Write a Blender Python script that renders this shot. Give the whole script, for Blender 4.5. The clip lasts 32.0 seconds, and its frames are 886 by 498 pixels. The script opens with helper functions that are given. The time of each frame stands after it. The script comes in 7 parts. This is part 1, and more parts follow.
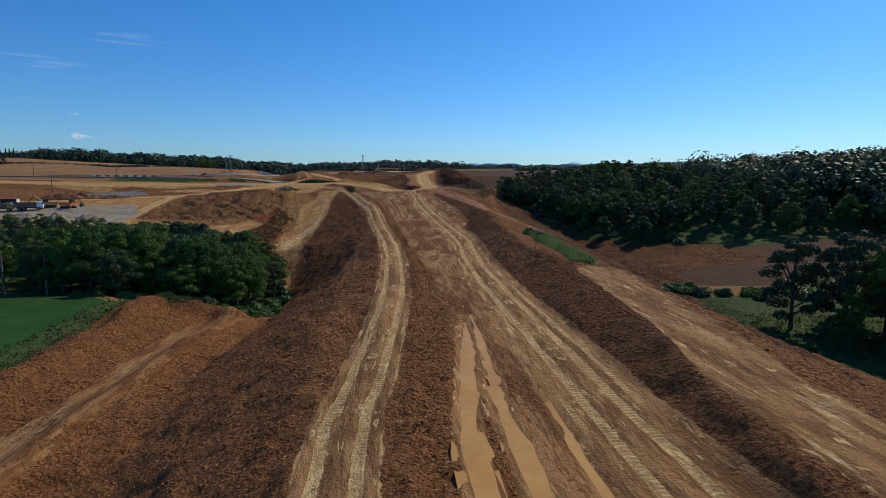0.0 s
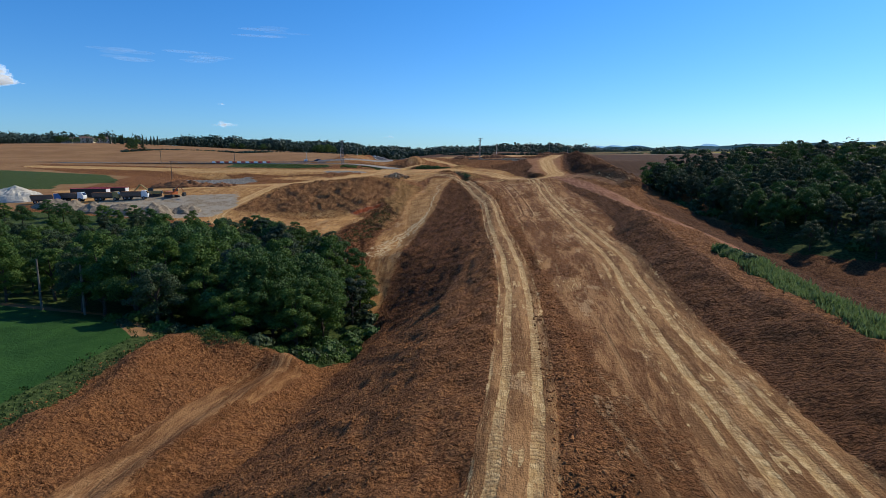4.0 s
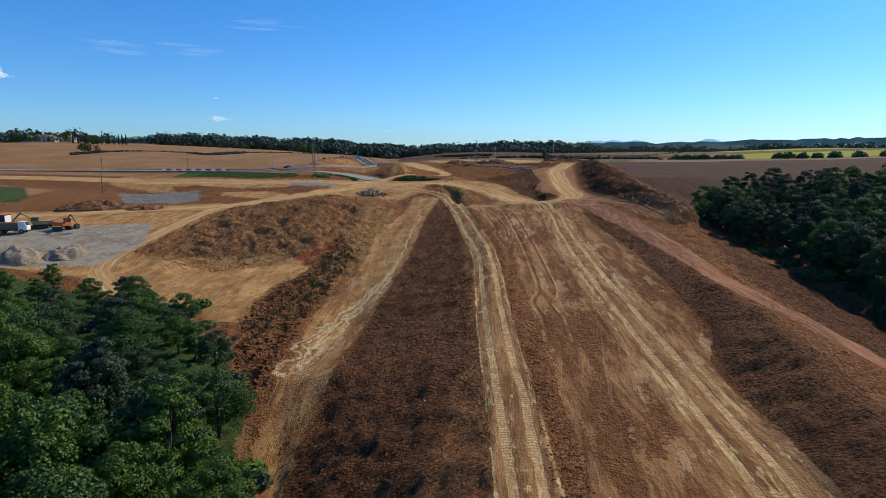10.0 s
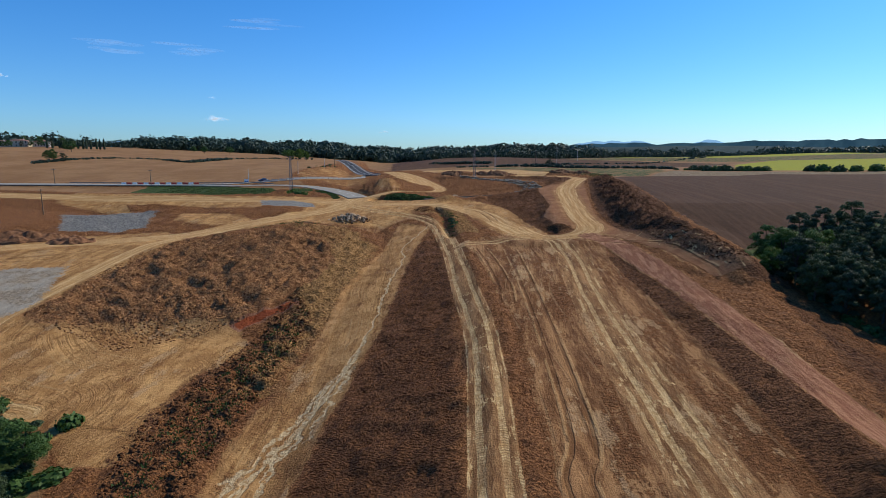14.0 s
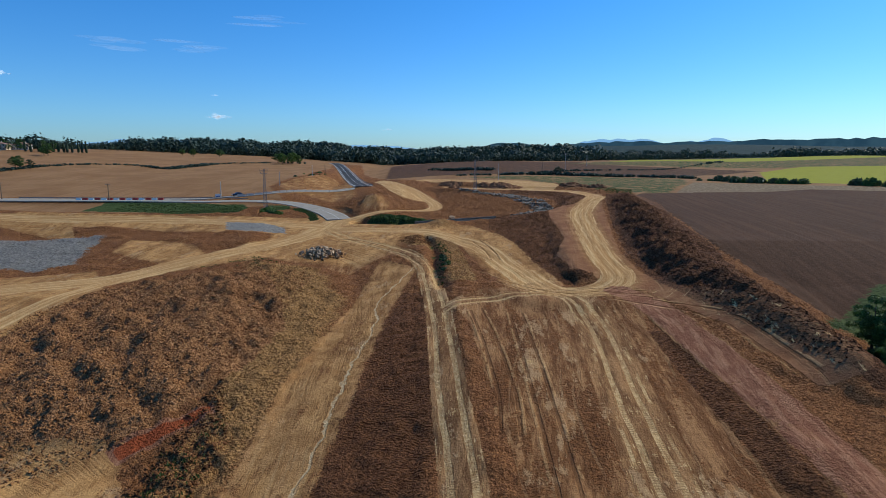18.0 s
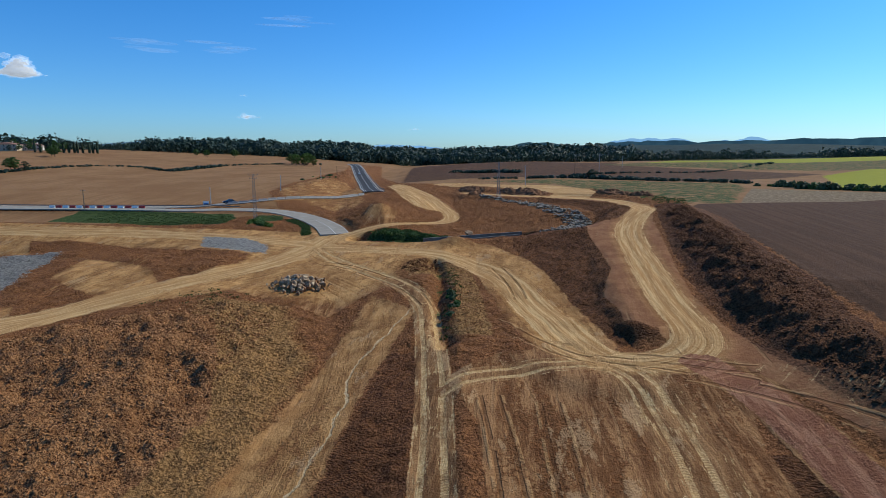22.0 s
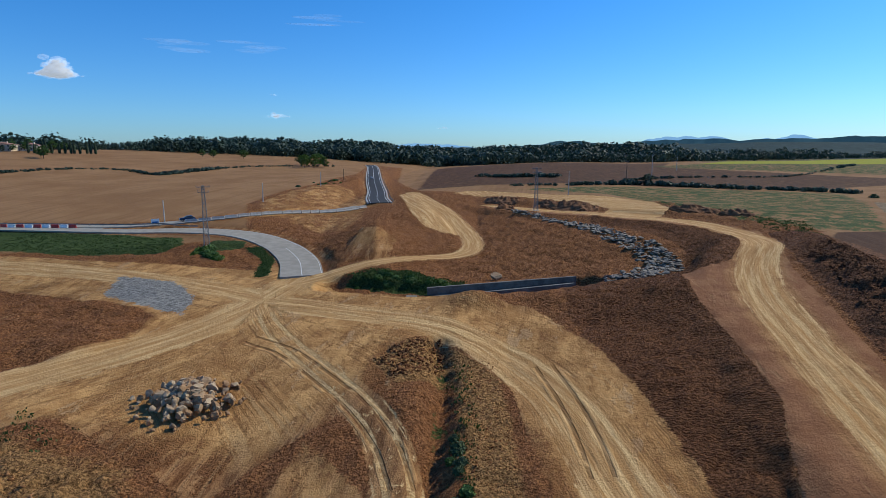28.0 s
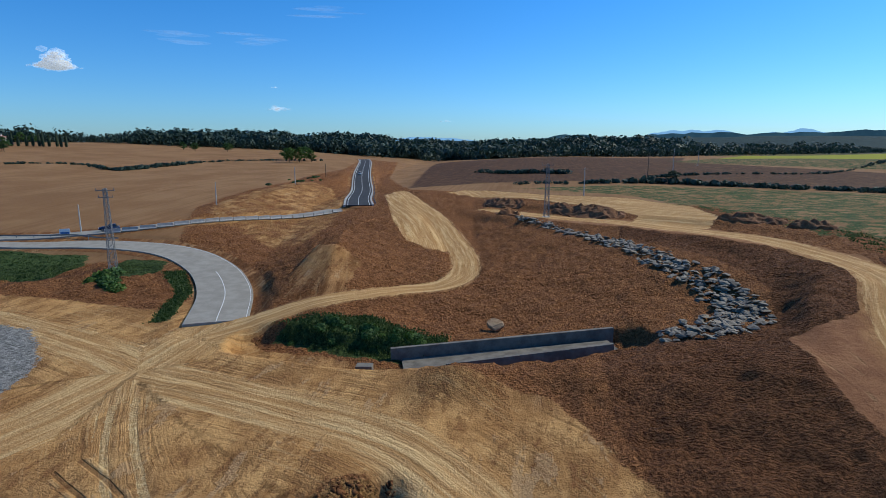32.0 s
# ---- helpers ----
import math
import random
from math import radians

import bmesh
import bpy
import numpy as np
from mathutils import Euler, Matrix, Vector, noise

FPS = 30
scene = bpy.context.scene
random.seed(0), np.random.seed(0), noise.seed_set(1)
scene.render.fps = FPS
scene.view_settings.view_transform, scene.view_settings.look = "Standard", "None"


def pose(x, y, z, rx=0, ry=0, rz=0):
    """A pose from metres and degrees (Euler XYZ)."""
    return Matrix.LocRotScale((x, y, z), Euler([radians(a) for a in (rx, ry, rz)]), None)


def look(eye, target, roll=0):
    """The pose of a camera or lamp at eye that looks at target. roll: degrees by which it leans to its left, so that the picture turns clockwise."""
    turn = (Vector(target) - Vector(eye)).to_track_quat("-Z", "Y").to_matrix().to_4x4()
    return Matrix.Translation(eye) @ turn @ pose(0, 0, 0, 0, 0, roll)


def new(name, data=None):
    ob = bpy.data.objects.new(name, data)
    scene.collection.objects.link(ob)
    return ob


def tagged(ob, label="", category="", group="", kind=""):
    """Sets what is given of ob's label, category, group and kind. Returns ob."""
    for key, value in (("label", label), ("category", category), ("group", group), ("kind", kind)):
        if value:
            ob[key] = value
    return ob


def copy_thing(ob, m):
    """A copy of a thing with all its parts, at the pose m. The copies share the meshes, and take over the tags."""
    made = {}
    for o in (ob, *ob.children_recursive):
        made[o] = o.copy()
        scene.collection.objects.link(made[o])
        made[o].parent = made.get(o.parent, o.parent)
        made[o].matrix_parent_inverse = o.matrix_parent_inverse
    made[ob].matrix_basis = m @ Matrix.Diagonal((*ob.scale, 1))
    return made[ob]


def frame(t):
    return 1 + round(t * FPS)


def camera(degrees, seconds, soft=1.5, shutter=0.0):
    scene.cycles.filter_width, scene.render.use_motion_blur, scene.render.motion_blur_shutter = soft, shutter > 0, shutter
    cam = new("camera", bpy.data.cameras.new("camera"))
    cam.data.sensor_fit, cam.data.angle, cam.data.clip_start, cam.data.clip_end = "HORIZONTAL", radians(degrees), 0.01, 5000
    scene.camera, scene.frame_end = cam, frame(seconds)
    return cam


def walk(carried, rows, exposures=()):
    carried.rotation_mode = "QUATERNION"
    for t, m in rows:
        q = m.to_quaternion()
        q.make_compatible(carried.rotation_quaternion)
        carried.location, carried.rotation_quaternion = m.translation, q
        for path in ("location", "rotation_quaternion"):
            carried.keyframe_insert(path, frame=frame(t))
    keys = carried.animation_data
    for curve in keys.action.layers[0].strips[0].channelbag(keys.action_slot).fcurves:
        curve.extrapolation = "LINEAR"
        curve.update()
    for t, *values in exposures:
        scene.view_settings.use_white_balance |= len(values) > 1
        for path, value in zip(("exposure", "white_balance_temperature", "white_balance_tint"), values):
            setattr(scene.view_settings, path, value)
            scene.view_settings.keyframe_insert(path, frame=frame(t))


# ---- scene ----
cam = camera(76.3, 32.0, soft=0.45)
METRES, EYE, TILT, LEAN, TURN = 260.0, 14.0, -7.2, -0.1, -8.0
ROWS = [
    (0.0, 0.0, 0.0, 0.0, 0.0, 0.0, -0.0),
    (0.5, -0.0001, 0.0151, 0.0027, 2.69, -0.81, -0.25),
    (1.0, -0.0014, 0.0305, 0.0057, 7.1, -1.43, -0.73),
    (1.5, -0.0038, 0.0455, 0.0084, 9.58, -1.66, -1.01),
    (2.0, -0.0065, 0.0612, 0.0103, 11.18, -1.74, -1.17),
    (2.5, -0.0091, 0.0769, 0.0127, 11.79, -1.71, -1.23),
    (3.0, -0.0109, 0.0904, 0.0148, 11.77, -1.61, -1.23),
    (3.5, -0.0125, 0.1046, 0.0167, 11.77, -1.66, -1.23),
    (5.5, -0.0201, 0.1662, 0.0274, 11.67, -2.29, -1.31),
    (6.0, -0.0221, 0.1819, 0.0309, 11.67, -2.44, -1.28),
    (6.5, -0.024, 0.1974, 0.0349, 11.65, -2.46, -1.29),
    (7.0, -0.0261, 0.2128, 0.0391, 11.62, -2.5, -1.28),
    (7.5, -0.028, 0.2281, 0.0437, 11.6, -2.49, -1.29),
    (8.0, -0.0299, 0.2436, 0.0486, 11.59, -2.48, -1.3),
    (8.5, -0.0318, 0.2587, 0.0533, 11.57, -2.49, -1.31),
    (9.0, -0.0337, 0.2738, 0.0579, 11.57, -2.42, -1.32),
    (9.5, -0.0353, 0.2878, 0.0628, 11.57, -2.32, -1.29),
    (10.0, -0.0369, 0.3021, 0.0674, 11.56, -2.34, -1.28),
    (10.5, -0.0387, 0.3167, 0.0722, 11.55, -2.34, -1.28),
    (11.0, -0.0404, 0.3308, 0.0769, 11.53, -2.41, -1.27),
    (11.5, -0.0424, 0.3453, 0.0817, 11.52, -2.4, -1.29),
    (12.0, -0.0444, 0.3599, 0.0863, 11.52, -2.34, -1.3),
    (12.5, -0.0465, 0.3748, 0.0908, 11.49, -2.39, -1.31),
    (13.0, -0.0486, 0.3894, 0.0953, 11.47, -2.46, -1.31),
    (13.5, -0.0506, 0.4039, 0.0994, 11.47, -2.31, -1.33),
    (14.0, -0.0525, 0.4179, 0.1035, 11.46, -2.37, -1.32),
    (14.5, -0.0544, 0.4322, 0.1077, 11.45, -2.34, -1.35),
    (16.5, -0.0583, 0.4878, 0.13, 11.86, -2.69, -1.4),
    (17.0, -0.0601, 0.5025, 0.1345, 11.86, -2.74, -1.39),
    (17.5, -0.0619, 0.5171, 0.1378, 11.87, -2.7, -1.39),
    (18.0, -0.0636, 0.5321, 0.14, 11.9, -2.65, -1.41),
    (18.5, -0.0649, 0.5462, 0.1423, 11.91, -2.66, -1.41),
    (19.0, -0.0662, 0.5601, 0.1444, 11.95, -2.63, -1.4),
    (19.5, -0.0678, 0.5754, 0.1464, 11.97, -2.63, -1.42),
    (20.0, -0.0693, 0.5909, 0.1487, 11.97, -2.71, -1.42),
    (20.5, -0.0706, 0.6061, 0.1508, 11.96, -2.63, -1.45),
    (21.0, -0.0719, 0.6205, 0.153, 12.12, -2.61, -1.47),
    (21.5, -0.074, 0.635, 0.1552, 13.29, -2.64, -1.59),
    (22.0, -0.0766, 0.6496, 0.1579, 14.6, -2.77, -1.71),
    (22.5, -0.0796, 0.6644, 0.1605, 15.34, -2.84, -1.79),
    (23.0, -0.0824, 0.6792, 0.1628, 15.77, -2.86, -1.82),
    (23.5, -0.0856, 0.6952, 0.165, 16.03, -2.94, -1.83),
    (24.0, -0.0888, 0.7112, 0.1677, 16.32, -2.89, -1.86),
    (24.5, -0.0922, 0.7267, 0.1699, 16.72, -2.89, -1.92),
    (25.0, -0.0957, 0.7428, 0.1725, 16.96, -2.9, -1.95),
    (25.5, -0.0995, 0.7594, 0.1748, 17.03, -2.97, -1.94),
    (27.5, -0.1135, 0.8237, 0.1843, 17.51, -3.14, -1.99),
    (28.0, -0.1168, 0.839, 0.1861, 17.54, -2.99, -2.01),
    (28.5, -0.1201, 0.8551, 0.188, 17.57, -3.16, -2.01),
    (29.0, -0.1231, 0.8706, 0.1899, 17.64, -3.15, -2.01),
    (29.5, -0.1263, 0.8861, 0.1914, 17.73, -3.15, -2.03),
    (30.0, -0.1294, 0.9016, 0.193, 17.76, -3.23, -2.02),
    (30.5, -0.1328, 0.9174, 0.1946, 17.77, -3.54, -2.03),
    (31.0, -0.1363, 0.9338, 0.1963, 17.78, -3.65, -2.06),
    (31.5, -0.1394, 0.9492, 0.1984, 17.81, -3.61, -2.08),
    (32.0, -0.1427, 0.9644, 0.2007, 17.82, -3.63, -2.13),
]
walk(cam, [(t, pose(0, 0, EYE, TILT, LEAN, TURN) @ pose(METRES * x, METRES * y, METRES * z, 90 + pitch, roll, yaw)) for t, x, y, z, yaw, pitch, roll in ROWS],
     exposures=[(0.0, -.32, 6500, 10), (2.0, -.16, 6500, 10), (6.0, .02, 6500, 10), (9.0, .04, 6480, 10), (14.0, .0, 6400, 10), (18.0, -.07, 6180, 7), (22.0, -.07, 6150, 7), (25.0, -.07, 6170, 9), (28.0, -.08, 6110, 8), (32.0, -.10, 6020, 6)])

# ---------------------------------------------------------------- daylight
SUN_AZIMUTH, SUN_HEIGHT = 50, 39     # degrees from +y towards +x, degrees above the horizon
world = bpy.data.worlds.new("sky")
scene.world = world
world.use_nodes = True
wn, wl = world.node_tree.nodes, world.node_tree.links
sky = wn.new("ShaderNodeTexSky")
sky.sky_type, sky.sun_disc = "NISHITA", False
sky.sun_elevation, sky.sun_rotation = radians(SUN_HEIGHT), radians(SUN_AZIMUTH)
sky.air_density, sky.dust_density, sky.ozone_density, sky.altitude = 1.0, 0.35, 3.0, 100
tone = wn.new("ShaderNodeHueSaturation")
tone.inputs["Saturation"].default_value = 1.18
wl.new(sky.outputs[0], tone.inputs["Color"])
place = wn.new("ShaderNodeTexCoord")
split = wn.new("ShaderNodeSeparateXYZ")
wl.new(place.outputs["Generated"], split.inputs[0])
rise = wn.new("ShaderNodeMapRange")
rise.inputs["From Max"].default_value = .30
wl.new(split.outputs["Z"], rise.inputs["Value"])
cast = wn.new("ShaderNodeMix")
cast.data_type = "RGBA"
wl.new(rise.outputs[0], cast.inputs[0])
cast.inputs[6].default_value, cast.inputs[7].default_value = (.66, 1.02, 1.54, 1), (.44, 1.07, 1.58, 1)
tint = wn.new("ShaderNodeMix")
tint.data_type, tint.blend_type = "RGBA", "MULTIPLY"
tint.inputs[0].default_value = 1.0
wl.new(cast.outputs[2], tint.inputs[7])
wl.new(tone.outputs[0], tint.inputs[6])
wl.new(tint.outputs[2], wn["Background"].inputs["Color"])
wn["Background"].inputs["Strength"].default_value = 0.093
sun = new("sun", bpy.data.lights.new("sun", "SUN"))
sun.data.energy, sun.data.angle, sun.data.color = 3.9, radians(0.53), (1.0, .91, .72)
sun.matrix_world = look(Vector((math.sin(radians(SUN_AZIMUTH)) * math.cos(radians(SUN_HEIGHT)), math.cos(radians(SUN_AZIMUTH)) * math.cos(radians(SUN_HEIGHT)), math.sin(radians(SUN_HEIGHT)))) * 400, (0, 0, 0))


# ---------------------------------------------------------------- materials
class Nodes:
    """A material's node tree with short calls."""

    def __init__(self, name):
        self.m = bpy.data.materials.new(name)
        self.m.use_nodes = True
        self.n, self.l = self.m.node_tree.nodes, self.m.node_tree.links
        self.bsdf = self.n["Principled BSDF"]
        self.place = None

    def put(self, socket, value):
        if hasattr(value, "is_linked"):
            self.l.new(value, socket)
        elif isinstance(value, tuple) and len(value) == 3:
            socket.default_value = (*value, 1) if socket.type == "RGBA" else value
        else:
            socket.default_value = value

    def set(self, **values):
        for k, v in values.items():
            self.put(self.bsdf.inputs[k.replace("_", " ")], v)
        return self.m

    def where(self, space="Object"):
        return self.n.new("ShaderNodeTexCoord").outputs[space] if space != "World" else self.n.new("ShaderNodeNewGeometry").outputs["Position"]

    def noise(self, scale, detail=4, rough=.6, at=None, stretch=None):
        node = self.n.new("ShaderNodeTexNoise")
        node.inputs["Scale"].default_value, node.inputs["Detail"].default_value, node.inputs["Roughness"].default_value = scale, detail, rough
        at = at or self.where("World")
        if stretch:
            mapping = self.n.new("ShaderNodeMapping")
            mapping.inputs["Scale"].default_value = stretch
            self.l.new(at, mapping.inputs["Vector"])
            at = mapping.outputs[0]
        self.l.new(at, node.inputs["Vector"])
        return node.outputs["Fac"]

    def cells(self, scale, at=None, feature="F1", output="Distance"):
        node = self.n.new("ShaderNodeTexVoronoi")
        node.feature = feature
        node.inputs["Scale"].default_value = scale
        self.l.new(at or self.where("World"), node.inputs["Vector"])
        return node.outputs[output]

    def math(self, kind, a, b=0.0, c=None, clamp=False):
        node = self.n.new("ShaderNodeMath")
        node.operation, node.use_clamp = kind, clamp
        self.put(node.inputs[0], a)
        self.put(node.inputs[1], b)
        if c is not None:
            self.put(node.inputs[2], c)
        return node.outputs[0]

    def ramp(self, value, low, high, to_low=0.0, to_high=1.0):
        node = self.n.new("ShaderNodeMapRange")
        node.interpolation_type = "SMOOTHSTEP"
        for k, v in zip(("Value", "From Min", "From Max", "To Min", "To Max"), (value, low, high, to_low, to_high)):
            self.put(node.inputs[k], v)
        return node.outputs[0]

    def mix(self, f, a, b):
        node = self.n.new("ShaderNodeMix")
        node.data_type = "RGBA"
        self.put(node.inputs[0], f)
        self.put(node.inputs[6], a)
        self.put(node.inputs[7], b)
        return node.outputs[2]

    def attr(self, name):
        node = self.n.new("ShaderNodeAttribute")
        node.attribute_name = name
        return node.outputs["Fac"]

    def bump(self, height, distance, strength=1.0, onto=None):
        node = self.n.new("ShaderNodeBump")
        node.inputs["Strength"].default_value, node.inputs["Distance"].default_value = strength, distance
        self.l.new(height, node.inputs["Height"])
        if onto:
            self.l.new(onto, node.inputs["Normal"])
        return node.outputs[0]

    def random(self):
        return self.n.new("ShaderNodeObjectInfo").outputs["Random"]

    def island(self):
        return self.n.new("ShaderNodeNewGeometry").outputs["Random Per Island"]


def earth_material():
    k = Nodes("earth")
    here = k.where("World")
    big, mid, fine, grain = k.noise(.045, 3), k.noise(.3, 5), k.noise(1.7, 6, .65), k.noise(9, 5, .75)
    wobble = k.math("SUBTRACT", mid, .5)
    wobble2 = k.math("SUBTRACT", fine, .5)
    both = k.math("ADD", wobble, wobble2)

    def mask(name, low=.44, high=.56, much=1.0):
        return k.ramp(k.math("ADD", k.attr(name), k.math("MULTIPLY", both, .62 * much)), low, high)

    def joined(a, b):
        node = k.n.new("ShaderNodeCombineXYZ")
        k.put(node.inputs[0], a)
        k.put(node.inputs[1], b)
        return node.outputs[0]

    def near(value, centre, reach, edge):
        """1 where the value lies within reach of the centre."""
        return k.ramp(k.math("ABSOLUTE", k.math("SUBTRACT", value, centre)), reach, reach + edge, 1, 0)

    def times(*values):
        out = values[0]
        for v in values[1:]:
            out = k.math("MULTIPLY", out, v)
        return out

    def most(*values):
        out = values[0]
        for v in values[1:]:
            out = k.math("MAXIMUM", out, v)
        return out

    rut, run = k.attr("rut"), k.attr("run")
    lateral, length = k.attr("lateral"), k.attr("length")
    packed_here = mask("smooth_earth", .42, .54, .8)
    tan_here = k.attr("tan")
    # pale wheel tracks of the site roads, with the prints of tyre lugs
    pale_here = k.ramp(k.math("ADD", k.attr("pale"), k.math("MULTIPLY", both, .34)), .30, .38)
    wavy = k.math("ADD", rut, k.math("MULTIPLY", k.math("SUBTRACT", k.noise(.07, 2), .5), .8))
    frayed = k.math("ADD", wavy, k.math("MULTIPLY", wobble2, .28))
    patchy = k.noise(1, 4, .7, joined(k.math("MULTIPLY", wavy, .7), k.math("MULTIPLY", run, .3)))
    in_rut = times(near(frayed, 1.05, .30, .06), k.ramp(patchy, .40, .47, .45, 1))
    in_rut = most(in_rut, times(near(frayed, 2.2, .14, .10), k.ramp(k.noise(.07, 2), .48, .54)))
    strips = k.noise(1, 4, .7, joined(k.math("MULTIPLY", wavy, 1.3), k.math("MULTIPLY", run, .16)))
    in_rut = most(in_rut, k.ramp(strips, .60, .62), k.ramp(patchy, .62, .635))
    across, lane = k.attr("across"), k.attr("lane")
    weave = k.math("ADD", across, k.math("MULTIPLY", k.math("SUBTRACT", k.noise(.05, 2), .5), 1.1))
    weave = k.math("ADD", weave, k.math("MULTIPLY", wobble2, .10))
    lanes = k.noise(1, 6, .78, joined(k.math("MULTIPLY", weave, 1.1), k.math("MULTIPLY", run, .045)))
    grooves = k.noise(1, 4, .75, joined(k.math("MULTIPLY", weave, 3.6), k.math("MULTIPLY", run, .11)))
    cover = k.ramp(k.math("ADD", lane, k.math("ADD", k.math("MULTIPLY", k.math("SUBTRACT", lanes, .5), 1.5), k.math("MULTIPLY", both, .45))), .46, .54)
    lugs = k.ramp(k.math("SINE", k.math("MULTIPLY", k.math("ADD", run, k.math("MULTIPLY", k.math("ABSOLUTE", k.math("SUBTRACT", wavy, 1.05)), .5)), 17.0)), -.25, .25)
    lugs = times(lugs, in_rut, pale_here, k.ramp(k.noise(.11, 2), .50, .56))
    road = most(k.ramp(k.attr("pale"), .2, .35), k.ramp(lane, .1, .4))
    on_track = most(times(pale_here, k.math("ADD", .08, k.math("MULTIPLY", in_rut, .92))), times(cover, k.ramp(lane, .02, .2), .95))
    # older wheel tracks over the levelled top: two families of thin lines that come and go
    drift = k.math("ADD", lateral, k.math("MULTIPLY", k.math("SUBTRACT", k.noise(.014, 0), .5), 22.0))
    drift2 = k.math("ADD", k.math("ADD", lateral, k.math("MULTIPLY", length, .09)), k.math("MULTIPLY", k.math("SUBTRACT", k.noise(.010, 0), .5), 34.0))
    lines = times(k.ramp(k.math("SINE", k.math("MULTIPLY", drift, 3.3)), .80, .93), k.ramp(k.noise(1, 3, .6, joined(k.math("MULTIPLY", drift, .5), k.math("MULTIPLY", length, .05))), .54, .59))
    lines2 = times(k.ramp(k.math("SINE", k.math("MULTIPLY", drift2, 2.9)), .84, .95), k.ramp(k.noise(1, 3, .6, joined(k.math("MULTIPLY", drift2, .45), k.math("MULTIPLY", length, .06))), .56, .60))
    tracks = times(most(lines, lines2), k.math("SUBTRACT", 1.0, most(road, tan_here)))
    lugs2 = times(tracks, k.ramp(k.math("SINE", k.math("MULTIPLY", k.math("ADD", length, k.math("MULTIPLY", lateral, .3)), 15.0)), -.3, .3))
    torn = times(k.ramp(k.math("ADD", k.noise(.2, 5, .65, stretch=(1, .24, 1)), k.math("MULTIPLY", wobble2, .35)), .50, .535), k.math("SUBTRACT", 1.0, most(k.math("MULTIPLY", tan_here, .6), road)))
    dusty = k.ramp(k.math("ADD", k.noise(.21, 6, .7, stretch=(1.2, .4, 1)), k.math("MULTIPLY", wobble2, .15)), .585, .625)

    lump_at = k.n.new("ShaderNodeVectorMath")
    lump_at.operation = "MULTIPLY_ADD"
    warp = k.n.new("ShaderNodeTexNoise")
    warp.inputs["Scale"].default_value = 2.2
    k.l.new(here, warp.inputs["Vector"])
    k.l.new(warp.outputs["Color"], lump_at.inputs[0])
    lump_at.inputs[1].default_value = (.5, .5, .5)
    k.l.new(here, lump_at.inputs[2])
    at = lump_at.outputs[0]
    cell, cell2 = k.cells(2.7, at), k.cells(6.2, at)
    shade = k.cells(2.7, at, output="Color")

    lumpy = k.noise(2.6, 6, .72)
    clods = k.mix(k.ramp(lumpy, .40, .60), (.150, .059, .0205), (.375, .163, .060))
    clods = k.mix(k.ramp(shade, .55, .9, 0, .5), clods, (.36, .170, .068))
    # dark specks painted in for the small shadows between clods
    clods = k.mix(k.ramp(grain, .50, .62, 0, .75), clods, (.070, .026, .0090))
    clods = k.mix(k.ramp(mid, .42, .70, 0, .45), clods, (.185, .078, .030))
    swing = k.math("ADD", lateral, k.math("MULTIPLY", k.math("SUBTRACT", k.noise(.045, 2), .5), 3.4))
    swing = k.math("ADD", swing, k.math("MULTIPLY", wobble2, .12))
    bands = k.noise(1, 7, .76, joined(k.math("MULTIPLY", swing, .50), k.math("MULTIPLY", length, .075)))
    scores = k.noise(1, 5, .76, joined(k.math("MULTIPLY", swing, 2.0), k.math("MULTIPLY", length, .26)))
    packed = k.mix(k.ramp(bands, .41, .59), (.160, .067, .0235), (.365, .185, .074))
    packed = k.mix(k.ramp(scores, .555, .60, 0, .6), packed, (.105, .040, .0135))
    packed = k.mix(k.ramp(scores, .44, .39, 0, .42), packed, (.45, .232, .090))
    ochre = k.mix(k.ramp(mid, .36, .64), (.41, .205, .068), (.60, .330, .116))
    ochre = k.mix(k.ramp(k.noise(.8, 5, .7, stretch=(1, .35, 1)), .54, .60, 0, .7), ochre, (.26, .118, .040))
    bench_here = mask("bench", .44, .54, .5)
    packed = k.mix(bench_here, packed, k.mix(k.ramp(mid, .38, .62), (.235, .102, .044), (.30, .140, .062)))
    packed = k.mix(tan_here, packed, ochre)
    packed = k.mix(k.ramp(grain, .5, .68, 0, .5), packed, (.135, .059, .023))
    torn = times(torn, k.math("SUBTRACT", 1.0, bench_here))
    packed = k.mix(times(torn, .85), packed, k.mix(k.ramp(fine, .35, .65), (.118, .046, .0150), (.25, .104, .035)))
    packed = k.mix(times(dusty, k.math("SUBTRACT", 1.0, bench_here), .62), packed, (.47, .290, .138))
    packed = k.mix(times(tracks, .34), packed, (.43, .255, .115))
    streak = k.noise(1, 5, .70, joined(k.math("MULTIPLY", k.math("ADD", weave, k.math("MULTIPLY", both, .25)), 1.9), k.math("MULTIPLY", run, .03)))
    packed = k.mix(times(tan_here, k.ramp(streak, .535, .57, 0, .62), k.ramp(k.noise(.09, 4), .42, .54)), packed, (.205, .097, .034))
    packed = k.mix(times(tan_here, k.ramp(streak, .45, .41, 0, .40), k.ramp(k.noise(.07, 4), .44, .56)), packed, (.53, .335, .140))
    packed = k.mix(times(lugs2, .28), packed, (.20, .095, .038))
    pale = k.mix(k.ramp(fine, .36, .66), (.45, .268, .104), (.64, .44, .205))
    pale = k.mix(k.ramp(strips, .40, .46, .55, 0), pale, (.29, .160, .066))
    pale = k.mix(k.ramp(grain, .52, .74, 0, .4), pale, (.30, .175, .078))
    pale = k.mix(times(cover, k.ramp(lane, .1, .3)), pale, k.mix(k.ramp(lanes, .44, .60), (.44, .236, .084), (.66, .43, .19)))
